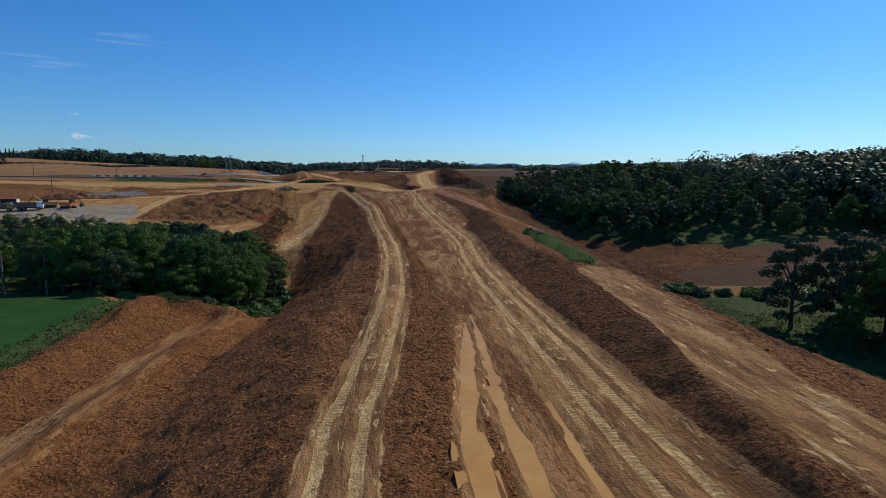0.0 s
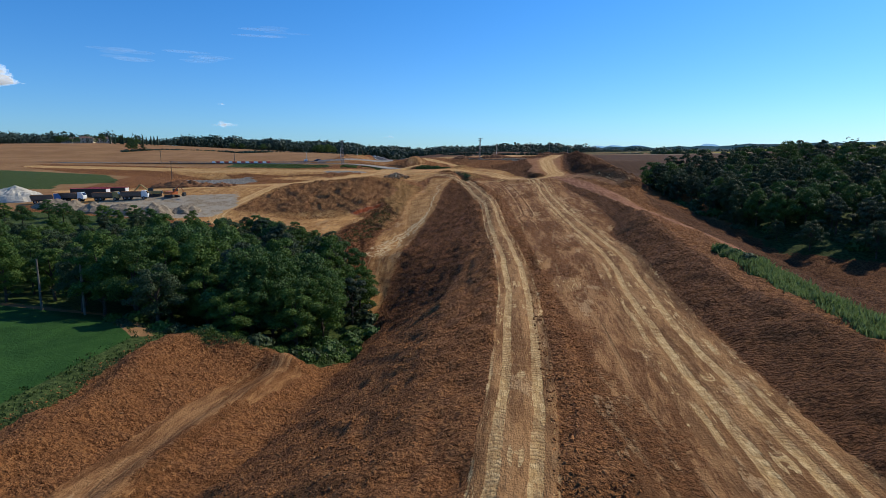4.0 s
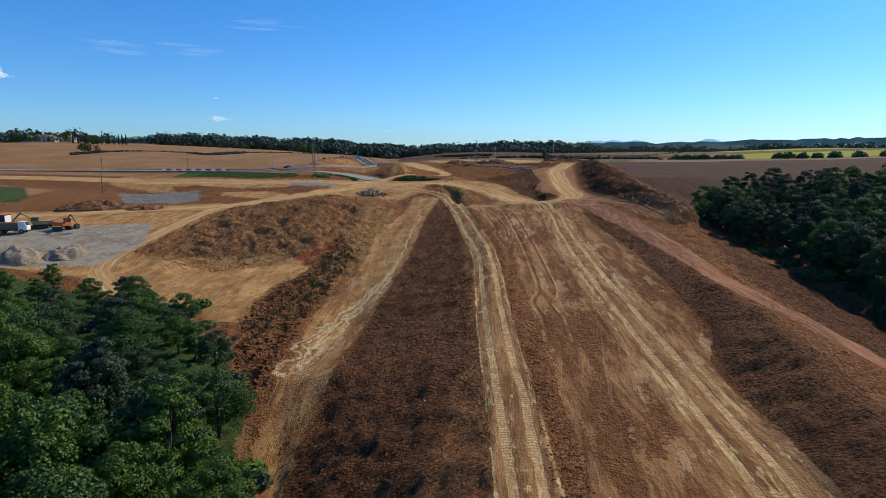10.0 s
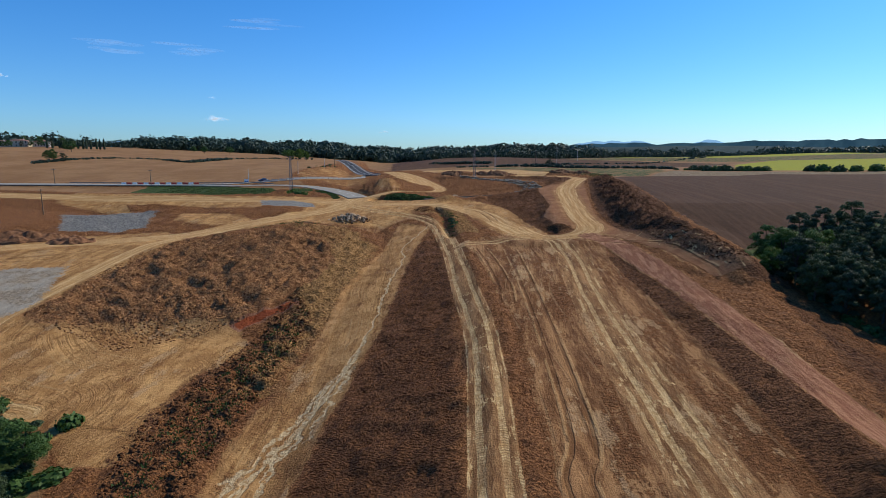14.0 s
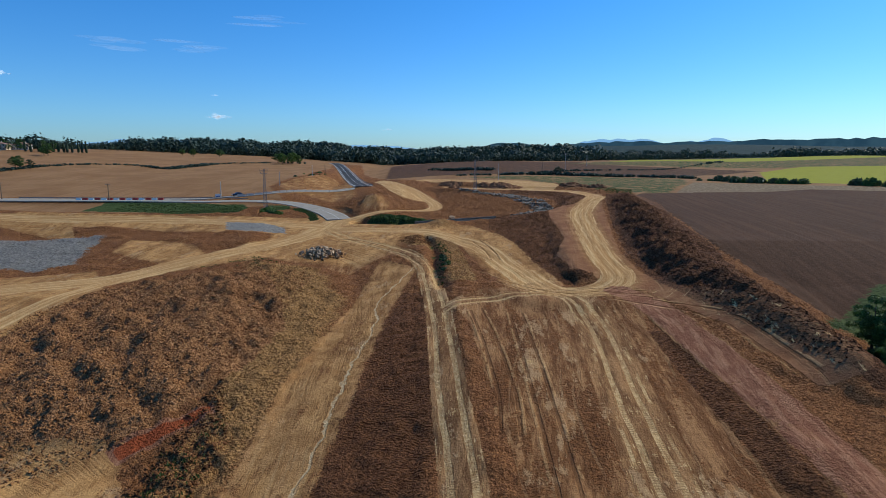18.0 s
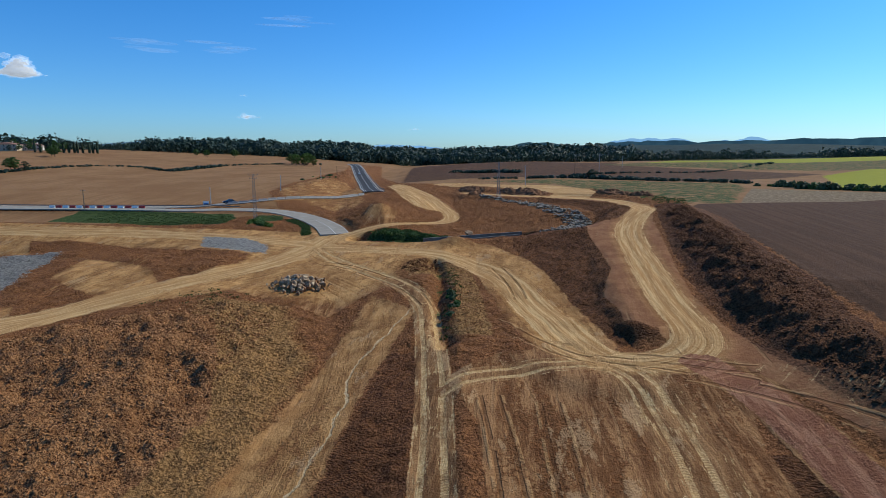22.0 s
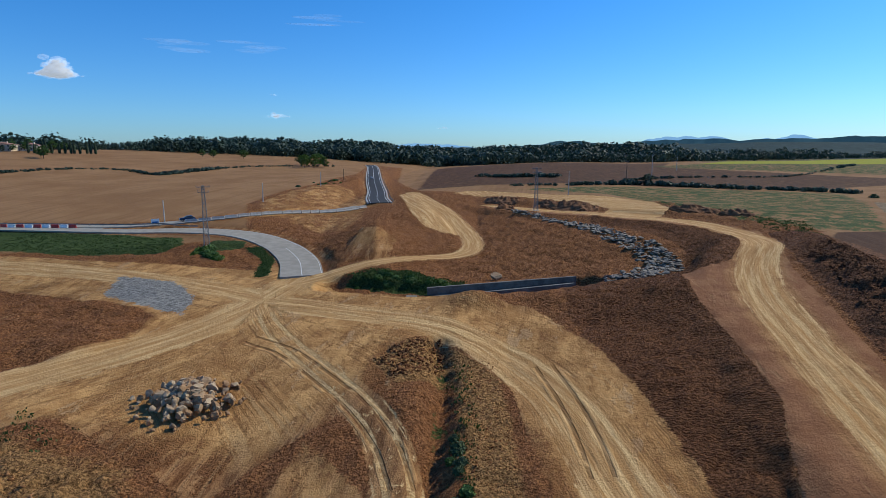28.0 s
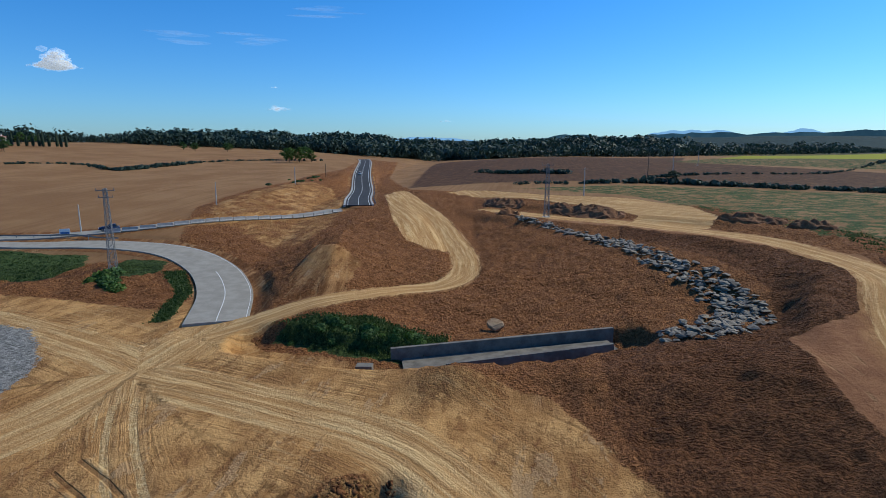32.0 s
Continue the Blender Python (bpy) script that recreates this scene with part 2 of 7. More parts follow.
    pale = k.mix(times(k.ramp(lane, .1, .3), k.ramp(grooves, .57, .62, 0, .45)), pale, (.29, .148, .054))
    pale = k.mix(times(lugs, .55), pale, (.31, .178, .076))
    field = k.mix(k.ramp(big, .35, .65), (.245, .128, .053), (.32, .178, .079))
    furrow = k.noise(1, 3, .5, stretch=(.9, .02, .5))
    field = k.mix(k.ramp(furrow, .44, .66, 0, .5), field, (.205, .100, .041))
    field = k.mix(k.ramp(fine, .4, .8, 0, .3), field, (.315, .183, .094))
    loam = k.mix(k.ramp(furrow, .36, .68), (.068, .034, .0180), (.096, .048, .0255))
    loam = k.mix(k.ramp(fine, .45, .7, 0, .5), loam, (.124, .064, .036))
    stubble = k.mix(k.ramp(k.noise(1, 3, .6, stretch=(1.1, .55, .1)), .45, .6), (.17, .118, .066), (.27, .198, .118))
    field = k.mix(mask("stubble", .46, .54, .2), field, stubble)
    field = k.mix(mask("loam", .44, .56, .4), field, loam)
    # darker earth for the slopes; on the left slope it paints shade
    dark_earth = k.mix(k.ramp(lumpy, .40, .60), (.088, .036, .0145), (.225, .098, .040))
    # speckled dark again for the shadows between its clods
    dark_earth = k.mix(k.ramp(grain, .5, .66, 0, .65), dark_earth, (.052, .021, .0085))
    dark_earth = k.mix(k.ramp(shade, .6, .95, 0, .45), dark_earth, (.265, .115, .044))
    clods = k.mix(mask("dark_earth", .4, .6), clods, dark_earth)
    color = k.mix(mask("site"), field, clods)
    olive = k.mix(k.ramp(lumpy, .40, .60), (.150, .076, .026), (.43, .232, .085))
    color = k.mix(mask("olive", .3, .7), color, olive)
    color = k.mix(mask("dump", .4, .6), color, k.mix(k.ramp(lumpy, .40, .60), (.17, .074, .028), (.46, .226, .092)))
    color = k.mix(times(mask("dump", .4, .6), k.ramp(mid, .50, .58, 0, .5)), color, (.19, .080, .030))
    color = k.mix(packed_here, color, packed)
    color = k.mix(mask("topsoil"), color, k.mix(k.ramp(lumpy, .40, .60), (.066, .028, .0130), (.190, .084, .038)))
    color = k.mix(on_track, color, pale)
    red_dirt = k.mix(k.ramp(strips, .45, .58), (.245, .102, .052), (.36, .170, .090))
    color = k.mix(mask("red_earth"), color, k.mix(k.ramp(k.attr("red_earth"), .8, .95), red_dirt, (.32, .076, .026)))
    # newer wheel marks: two dark grooves with pale shoulders
    scar = k.math("ADD", k.attr("scar"), k.math("MULTIPLY", wobble2, .16))
    groove = times(near(scar, .95, .15, .10), k.ramp(k.noise(.25, 3), .36, .44))
    shoulder = times(near(scar, 1.42, .10, .12), k.ramp(k.noise(.3, 3), .42, .5))
    color = k.mix(times(groove, .55), color, (.145, .062, .022))
    color = k.mix(times(shoulder, .4), color, (.56, .345, .145))
    # the braided trickle that washed pale silt down the hollow
    stream = k.attr("stream")
    bend = [k.math("SUBTRACT", k.noise(s, 4, .6), .5) for s in (.11, .17, .26)]
    spread = k.attr("braid")
    silt = near(k.math("ADD", stream, k.math("MULTIPLY", bend[2], 2.6)), .0, .13, .10)
    for i, (off, amp) in enumerate(((-.9, 9.0), (.8, 7.0), (1.8, 11.0), (-2.0, 8.0))):
        ray = near(k.math("ADD", k.math("SUBTRACT", stream, k.math("MULTIPLY", spread, off)), k.math("MULTIPLY", k.math("MULTIPLY", bend[i % 3], amp), spread)), 0.0, .15, .22)
        silt = most(silt, times(ray, k.ramp(spread, .12 + .1 * i, .2 + .1 * i), k.ramp(fine, .38, .46)))
    silt = times(silt, k.attr("wash"))
    color = k.mix(silt, color, k.mix(k.ramp(fine, .35, .65), (.45, .285, .125), (.62, .46, .25)))
    color = k.mix(mask("gravel"), color, k.mix(k.ramp(mid, .40, .60), k.mix(k.ramp(fine, .36, .64), (.22, .165, .105), (.36, .28, .185)), (.36, .305, .225)))
    color = k.mix(mask("slurry", .42, .58, 1.7), color, k.mix(k.ramp(fine, .36, .64), (.15, .14, .12), (.33, .305, .26)))
    grass = k.mix(k.ramp(fine, .36, .66), (.022, .042, .011), (.078, .108, .030))
    grass = k.mix(k.ramp(grain, .5, .75, 0, .5), grass, (.16, .145, .06))
    color = k.mix(mask("grass", .46, .58, 1.2), color, grass)
    color = k.mix(mask("yellow"), color, k.mix(mid, (.21, .225, .025), (.38, .35, .03)))
    crop = k.mix(k.ramp(mid, .3, .7), (.020, .060, .013), (.034, .090, .019))
    crop = k.mix(k.ramp(furrow, .5, .75, 0, .35), crop, (.014, .042, .010))
    color = k.mix(mask("crop", .45, .55, .3), color, crop)
    # wooded ground, with the blue of distant haze mixed into its greens
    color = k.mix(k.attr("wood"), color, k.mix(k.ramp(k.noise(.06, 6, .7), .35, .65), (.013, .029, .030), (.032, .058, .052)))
    # relief in metres
    lumps = k.math("ADD", k.math("MULTIPLY", cell, -.26), k.math("MULTIPLY", cell2, -.13))
    lumps = k.math("ADD", lumps, k.math("MULTIPLY", lumpy, .46))
    rows = k.math("SINE", k.math("MULTIPLY", k.math("ADD", k.math("ADD", length, k.math("MULTIPLY", lateral, .4)), k.math("MULTIPLY", both, 1.3)), 15.0))
    lumps = k.math("ADD", lumps, times(rows, .09, k.ramp(k.noise(.06, 3), .40, .54), k.ramp(k.attr("dark_earth"), .35, .65)))
    loose = k.math("SUBTRACT", 1.0, k.math("MULTIPLY", packed_here, .93))
    loose = most(loose, times(torn, packed_here, .75))
    height = times(lumps, loose, k.ramp(k.attr("site"), .3, .7, .22, 1))
    height = k.math("ADD", height, k.math("MULTIPLY", grain, .022))
    flat = k.math("ADD", k.math("ADD", k.math("MULTIPLY", tracks, -.05), k.math("MULTIPLY", lugs2, .02)), k.math("ADD", k.math("MULTIPLY", on_track, -.03), k.math("MULTIPLY", lugs, .035)))
    flat = k.math("ADD", flat, k.math("ADD", k.math("MULTIPLY", fine, .17), k.math("MULTIPLY", cell2, -.03)))
    flat = k.math("ADD", flat, times(k.math("ADD", k.math("MULTIPLY", scores, -.16), k.math("MULTIPLY", bands, .12)), k.math("SUBTRACT", 1.0, most(tan_here, bench_here))))
    flat = k.math("ADD", flat, times(grooves, k.ramp(lane, .1, .3), -.10))
    flat = k.math("ADD", flat, k.math("MULTIPLY", times(tan_here, k.ramp(streak, .42, .60), k.ramp(k.noise(.09, 4), .44, .56)), -.045))
    flat = k.math("ADD", flat, k.math("MULTIPLY", k.ramp(dusty, .2, .8), .04))
    height = k.math("ADD", height, times(flat, packed_here))
    height = k.math("ADD", height, k.math("ADD", k.math("MULTIPLY", silt, -.06), k.math("ADD", k.math("MULTIPLY", groove, -.12), k.math("MULTIPLY", shoulder, .06))))
    k.set(Base_Color=color, Roughness=.95, Normal=k.bump(height, 1.0, 1.0))
    k.bsdf.inputs["Specular IOR Level"].default_value = .08
    return k.m


EARTH = earth_material()


def plain(name, low, high, rough=.8, scale=3.0, bump=.02, metal=0.0, spec=.3):
    """A surface that varies between two colours at two scales, with fine relief."""
    k = Nodes(name)
    a, b = k.noise(scale, 5), k.noise(scale * 7, 4)
    c = k.mix(k.ramp(a, .3, .7), low, high)
    c = k.mix(k.ramp(b, .5, .8, 0, .35), c, tuple(v * .7 for v in low))
    k.set(Base_Color=c, Roughness=k.ramp(b, .2, .8, max(rough - .1, .02), min(rough + .08, 1)), Metallic=metal, Normal=k.bump(b, bump, .7))
    k.bsdf.inputs["Specular IOR Level"].default_value = spec
    return k.m


def clod_material(name, low, high, pale=.12):
    """Lumps of earth that differ from one to the next, a few of them pale."""
    k = Nodes(name)
    r, a, b = k.island(), k.noise(.5, 4), k.noise(14, 4)
    c = k.mix(k.ramp(r, .05, .85), low, high)
    c = k.mix(k.ramp(r, 1 - pale, 1 - pale + .02, 0, .6), c, tuple(min(.62, v * f) for v, f in zip(high, (1.15, 1.5, 2.0))))
    c = k.mix(k.ramp(a, .45, .65, 0, .4), c, tuple(v * .75 for v in low))
    c = k.mix(k.ramp(b, .5, .75, 0, .4), c, tuple(v * .6 for v in low))
    k.set(Base_Color=c, Roughness=.96, Normal=k.bump(b, .04, .8))
    k.bsdf.inputs["Specular IOR Level"].default_value = .08
    return k.m


def stone_material(name, *colors):
    """Rock whose pieces differ in colour."""
    k = Nodes(name)
    r, a, b = k.random(), k.noise(1.6, 5), k.noise(8, 4)
    c = k.mix(k.ramp(r, .2, .8), colors[0], colors[1])
    c = k.mix(k.ramp(a, .42, .7), c, colors[2])
    c = k.mix(k.ramp(b, .5, .8, 0, .4), c, tuple(v * .6 for v in colors[0]))
    k.set(Base_Color=c, Roughness=.85, Normal=k.bump(b, .05, .8))
    return k.m


def leaf_material(name, dark, light, glow=.22, islands=True):
    k = Nodes(name)
    r, a = k.island() if islands else k.noise(1.5, 4), k.random()
    c = k.mix(k.ramp(r, .1, .95), dark, light)
    c = k.mix(k.math("MULTIPLY", a, .55), c, tuple(.5 * (p + q) * f for p, q, f in zip(dark, light, (.75, .85, .7))))
    k.set(Base_Color=c, Roughness=.62)
    k.bsdf.inputs["Specular IOR Level"].default_value = .25
    thin = k.n.new("ShaderNodeBsdfTranslucent")
    k.l.new(c, thin.inputs["Color"])
    both = k.n.new("ShaderNodeMixShader")
    both.inputs[0].default_value = glow
    k.l.new(k.bsdf.outputs[0], both.inputs[1])
    k.l.new(thin.outputs[0], both.inputs[2])
    k.l.new(both.outputs[0], k.n["Material Output"].inputs["Surface"])
    return k.m


BARK = plain("bark", (.055, .042, .030), (.11, .088, .065), .9, 4, .05)
LEAF_GREEN = leaf_material("oak_leaves", (.033, .073, .016), (.100, .174, .038), .26)
LEAF_LIGHT = leaf_material("poplar_leaves", (.054, .104, .016), (.140, .215, .040), .28)
LEAF_GREY = leaf_material("olive_leaves", (.034, .056, .022), (.088, .124, .050), .2)
LEAF_DARK = leaf_material("pine_needles", (.026, .044, .024), (.085, .115, .058), .25)
# leaves of the far belts; haze is put into the colour as blue
HAZY_WOOD = leaf_material("hazy_wood", (.022, .044, .034), (.056, .092, .068), .2)
REED = leaf_material("reed_blades", (.10, .15, .045), (.26, .31, .12), .4)
GRASS = leaf_material("grass_blades", (.028, .058, .013), (.095, .135, .038), .3)
CLOD = clod_material("clod_earth", (.16, .064, .023), (.36, .158, .058), .06)
MUD_WATER = plain("muddy_water", (.46, .225, .058), (.54, .285, .082), .45, .4, .001, spec=.1)
RUBBLE = stone_material("limestone_rubble", (.31, .172, .075), (.44, .320, .190), (.25, .140, .062))
SLATE = stone_material("grey_slabs", (.115, .090, .064), (.285, .232, .165), (.070, .058, .044))
CONCRETE = plain("concrete", (.36, .34, .30), (.46, .43, .385), .85, 1.2, .01)
CONCRETE_GREY = plain("weathered_concrete", (.125, .108, .085), (.225, .197, .155), .9, .8, .03)
ASPHALT_OLD = plain("worn_asphalt", (.285, .258, .212), (.36, .328, .272), .95, .5, .006, spec=.03)
ASPHALT_NEW = plain("fresh_asphalt", (.045, .046, .048), (.068, .069, .070), .9, .6, .006, spec=.1)
ROAD_PAINT = plain("road_paint", (.62, .61, .57), (.78, .77, .73), .7, 3, .002)
STEEL = plain("galvanised_steel", (.20, .195, .185), (.28, .275, .26), .75, 6, .002, .15)
RUSTED = plain("brown_steel", (.12, .095, .08), (.19, .155, .13), .65, 6, .002, .4)
POLE_CONCRETE = plain("pole_concrete", (.42, .40, .36), (.52, .50, .46), .8, 3, .004)
POLE_WOOD = plain("pole_wood", (.12, .085, .055), (.20, .15, .10), .85, 4, .01)
CERAMIC = plain("insulator_ceramic", (.22, .17, .13), (.30, .24, .19), .25, 9, .001)
RED_PAINT = plain("red_paint", (.42, .035, .028), (.52, .055, .04), .45, 5, .002)
WHITE_PAINT = plain("white_paint", (.70, .70, .68), (.82, .82, .80), .5, 5, .002)
BLUE_PAINT = plain("blue_paint", (.020, .035, .075), (.030, .05, .10), .25, 5, .001, .3)
TRUCK_BLUE = plain("truck_blue", (.04, .12, .30), (.06, .16, .36), .4, 5, .002)
YELLOW_PAINT = plain("machine_yellow", (.30, .21, .08), (.44, .31, .11), .5, 4, .003)
ORANGE_PAINT = plain("machine_orange", (.52, .12, .03), (.60, .17, .05), .5, 4, .003)
DARK_STEEL = plain("dark_steel", (.025, .024, .023), (.05, .047, .044), .6, 4, .003)
TYRE = plain("tyre_rubber", (.015, .015, .015), (.03, .03, .03), .85, 12, .004)
GLASS_DARK = plain("window_glass", (.02, .025, .03), (.04, .045, .05), .06, 2, 0.0, spec=.6)
PLASTER = plain("ochre_plaster", (.50, .40, .28), (.62, .52, .39), .88, 1.2, .006)
PLASTER_WHITE = plain("pale_plaster", (.58, .53, .46), (.70, .65, .58), .88, 1.2, .006)
ROOF_TILE = plain("roof_tile", (.26, .13, .085), (.36, .20, .13), .88, 2.5, .03)
GRAVEL = plain("gravel_heap", (.21, .155, .10), (.34, .27, .185), .95, 2, .08, spec=.1)
SAND_PALE = plain("pale_sand_heap", (.50, .44, .34), (.60, .54, .43), .95, 2, .04, spec=.1)
HEAP_CLOD = clod_material("dumped_clods", (.18, .079, .030), (.38, .182, .074), .08)
# darker clods for the rough banks and for the left slope's shade
DARK_CLOD = clod_material("damp_clods", (.100, .042, .0165), (.215, .093, .037), .03)
TOPSOIL = clod_material("topsoil_clods", (.065, .029, .0135), (.165, .074, .034), .02)
SPOIL = plain("red_spoil", (.15, .066, .030), (.27, .13, .060), .95, 1.2, .1, spec=.1)


def thin_cloud(name="thin_cloud", clearness=.84):
    k = Nodes(name)
    # an added glow keeps the shaded underside of the cloud white
    k.set(Base_Color=(.93, .94, .96), Roughness=1.0, Emission_Color=(.88, .93, 1.0), Emission_Strength=.6)
    clear = k.n.new("ShaderNodeBsdfTransparent")
    both = k.n.new("ShaderNodeMixShader")
    both.inputs[0].default_value = clearness
    k.l.new(k.bsdf.outputs[0], both.inputs[1])
    k.l.new(clear.outputs[0], both.inputs[2])
    k.l.new(both.outputs[0], k.n["Material Output"].inputs["Surface"])
    return k.m


CLOUD = thin_cloud("thin_cloud", .90)
WISP = thin_cloud("cloud_wisp", .972)


def far_haze():
    """Mountains so far off that only air shows, its blue painted as a glow."""
    k = Nodes("mountain_haze")
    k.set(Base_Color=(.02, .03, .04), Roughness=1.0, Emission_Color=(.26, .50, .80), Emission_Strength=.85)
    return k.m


HAZY_MOUNTAIN = far_haze()


def hazy_ridge():
    """Far woods with the blue of the air over them, painted as a glow."""
    k = Nodes("hazy_ridge")
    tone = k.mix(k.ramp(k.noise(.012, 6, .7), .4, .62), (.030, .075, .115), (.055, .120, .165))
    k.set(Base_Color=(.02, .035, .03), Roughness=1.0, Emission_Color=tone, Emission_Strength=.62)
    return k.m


HAZY_RIDGE = hazy_ridge()
# ---------------------------------------------------------------- ground form
def lattice(ix, iy, seed):
    h = (ix.astype(np.int64) * 374761393 + iy.astype(np.int64) * 668265263 + seed * 974634721) & 0x7FFFFFFF
    h = ((h ^ (h >> 13)) * 1274126177) & 0x7FFFFFFF
    return ((h ^ (h >> 16)) & 0xFFFF) / 65535.0


def vnoise(x, y, size, seed):
    """Smooth value noise in -1..1 with cells of that size."""
    x, y = np.asarray(x, float) / size, np.asarray(y, float) / size
    ix, iy = np.floor(x), np.floor(y)
    fx, fy = x - ix, y - iy
    fx, fy = fx * fx * (3 - 2 * fx), fy * fy * (3 - 2 * fy)
    a, b = lattice(ix, iy, seed), lattice(ix + 1, iy, seed)
    c, d = lattice(ix, iy + 1, seed), lattice(ix + 1, iy + 1, seed)
    return 2 * ((a + (b - a) * fx) * (1 - fy) + (c + (d - c) * fx) * fy) - 1


def step(a, b, v):
    t = np.clip((v - a) / (b - a), 0, 1)
    return t * t * (3 - 2 * t)


# cross sections of the valley and the embankment: the same fourteen lines at each station along y
STATIONS = {
    -60: [(-400, -3), (-110, -4), (-42, -5), (-34, -5.5), (-18, -6.5), (-4, 0), (1, .5), (9, .4), (15, .6), (18, 2.4), (24, 2), (54, -6), (130, -2), (400, 20)],
    20: [(-400, -3), (-110, -4), (-42, -5), (-33, -5.8), (-18, -6.5), (-3.5, .3), (1.5, .8), (10, .4), (16, .8), (19.5, 2.6), (25.5, 2), (54, -6.2), (130, -1), (400, 24)],
    60: [(-400, -3), (-110, -4.5), (-41, -5), (-31, -6.2), (-17.5, -6.3), (-4, -.2), (1.5, .9), (10, .6), (18.5, 1), (25, 3), (31, 2.6), (50, -6.5), (110, -3), (400, 26)],
    95: [(-400, 0), (-110, -5), (-40, -5), (-31, -6.2), (-15.5, -9.6), (-3.5, -1), (2, 1.2), (11, 1), (20.2, 1.2), (25.4, 3.6), (32, 3), (50, -5), (110, -1), (400, 28)],
    108: [(-400, 2), (-110, -4.5), (-50, -7), (-32, -10), (-15.5, -10.4), (-3, -1.8), (2.5, 1.6), (11, 1.5), (21.6, 1.7), (27, 4.2), (34, 3), (54, -4.6), (100, -1), (400, 28)],
    125: [(-400, 4), (-110, -4), (-60, -9), (-36, -9), (-16, -8), (-3, -1), (3, 1.7), (12, 1.9), (22.8, 2.1), (28, 5), (37, 3.3), (56, -4.4), (100, 0), (400, 28)],
    140: [(-400, 5), (-110, -3), (-60, -7), (-36, -4.5), (-20, -4), (-3, .4), (3, 2.4), (12, 2.3), (26, 2.9), (31, 5.6), (37, 3.8), (56, -3), (100, 4), (400, 28)],
    160: [(-400, 8), (-110, -1), (-60, -6), (-36, -3.4), (-17, -3.5), (-2.5, 1.8), (3.5, 3.6), (13, 3.2), (27.5, 4.2), (31.5, 5.6), (38, 4), (55, 0), (90, 5), (400, 28)],
    195: [(-400, 11), (-120, 1), (-70, -.5), (-45, -1.6), (-20, -.3), (-3.5, 3.4), (3, 5.6), (13, 5.5), (28, 5.5), (33, 7), (44, 7), (56, 3.5), (90, 9), (400, 24)],
    212: [(-400, 12), (-130, 3), (-66, 2.5), (-40, 4.6), (-22, 2), (-5, 5), (1.5, 6.6), (13, 6.7), (27, 6.4), (35, 8), (45, 8.5), (57, 5.5), (90, 11), (400, 25)],
    240: [(-400, 15), (-130, 4.5), (-64, 6.6), (-42, 8.4), (-20, 4.5), (-7, 6.8), (-1, 7.9), (8, 7.6), (27, 9.2), (36, 10.3), (43, 12), (58, 10), (95, 13), (400, 27)],
    262: [(-400, 17), (-130, 5), (-78, 6.3), (-42, 8.3), (-24, 6.2), (-12, 8), (-6, 9.3), (-1, 8.8), (14, 8.7), (26, 11.2), (37, 12.8), (48, 14.8), (95, 15), (400, 28)],
    285: [(-400, 19), (-130, 5), (-85, 8), (-60, 8.5), (-33, 8.8), (-14, 10.5), (-8, 10.2), (-2, 9.6), (11, 10.7), (24, 12.9), (36, 14), (48, 16), (95, 16), (400, 28)],
    310: [(-400, 20), (-140, 5.5), (-95, 7.2), (-66, 9.8), (-45, 10.3), (-22, 11), (-12, 11.8), (-3, 11.6), (6, 12.2), (22, 15.7), (38, 16.2), (52, 17), (95, 17), (400, 29)],
    330: [(-400, 20), (-150, 11), (-100, 11), (-76, 11), (-48, 11), (-31, 13.6), (-16, 11), (-4, 11), (10, 12.6), (28, 13.8), (38, 18), (55, 18), (95, 17.5), (400, 29)],
    350: [(-400, 20), (-170, 13), (-110, 13), (-75, 13), (-52, 12.2), (-36, 17.6), (-24, 13.4), (-14, 12.3), (-4, 13), (18, 15.8), (40, 17.6), (60, 18.5), (110, 18), (400, 29)],
    380: [(-400, 21), (-170, 16), (-110, 15.5), (-85, 16), (-60, 13.5), (-45, 15.6), (-30, 15), (-16, 13), (0, 15.5), (20, 17), (38, 19), (60, 19.5), (110, 19), (400, 29)],
    430: [(-400, 27), (-170, 19), (-110, 19), (-88, 19), (-74, 14.5), (-54, 16.5), (-42, 17.5), (-22, 16.5), (-8, 18), (20, 19), (40, 18.5), (60, 18.5), (110, 19), (400, 29)],
    500: [(-400, 31), (-200, 22), (-110, 21), (-92, 20), (-80, 15.5), (-66, 15.5), (-50, 17), (-30, 19), (0, 20), (30, 20), (60, 19), (90, 19), (150, 20), (400, 29)],
    650: [(-400, 36), (-250, 28), (-135, 22), (-112, 20), (-100, 17), (-88, 17), (-70, 20), (-30, 24), (0, 25), (30, 25), (60, 24), (90, 23.5), (150, 24), (400, 29)],
    900: [(-400, 33), (-250, 26), (-160, 20), (-140, 18), (-128, 17), (-112, 17), (-90, 18), (-30, 20), (0, 21), (30, 22), (60, 22), (90, 22), (150, 23), (400, 28)],
    1600: [(-400, 20), (-250, 10), (-160, 10), (-140, 10), (-128, 10), (-112, 10), (-90, 10), (-30, 10), (0, 10), (30, 10), (60, 10), (90, 10), (150, 12), (400, 16)],
}
STATION_Y = np.array(sorted(STATIONS), float)
SECTION = np.array([STATIONS[int(k)] for k in STATION_Y])


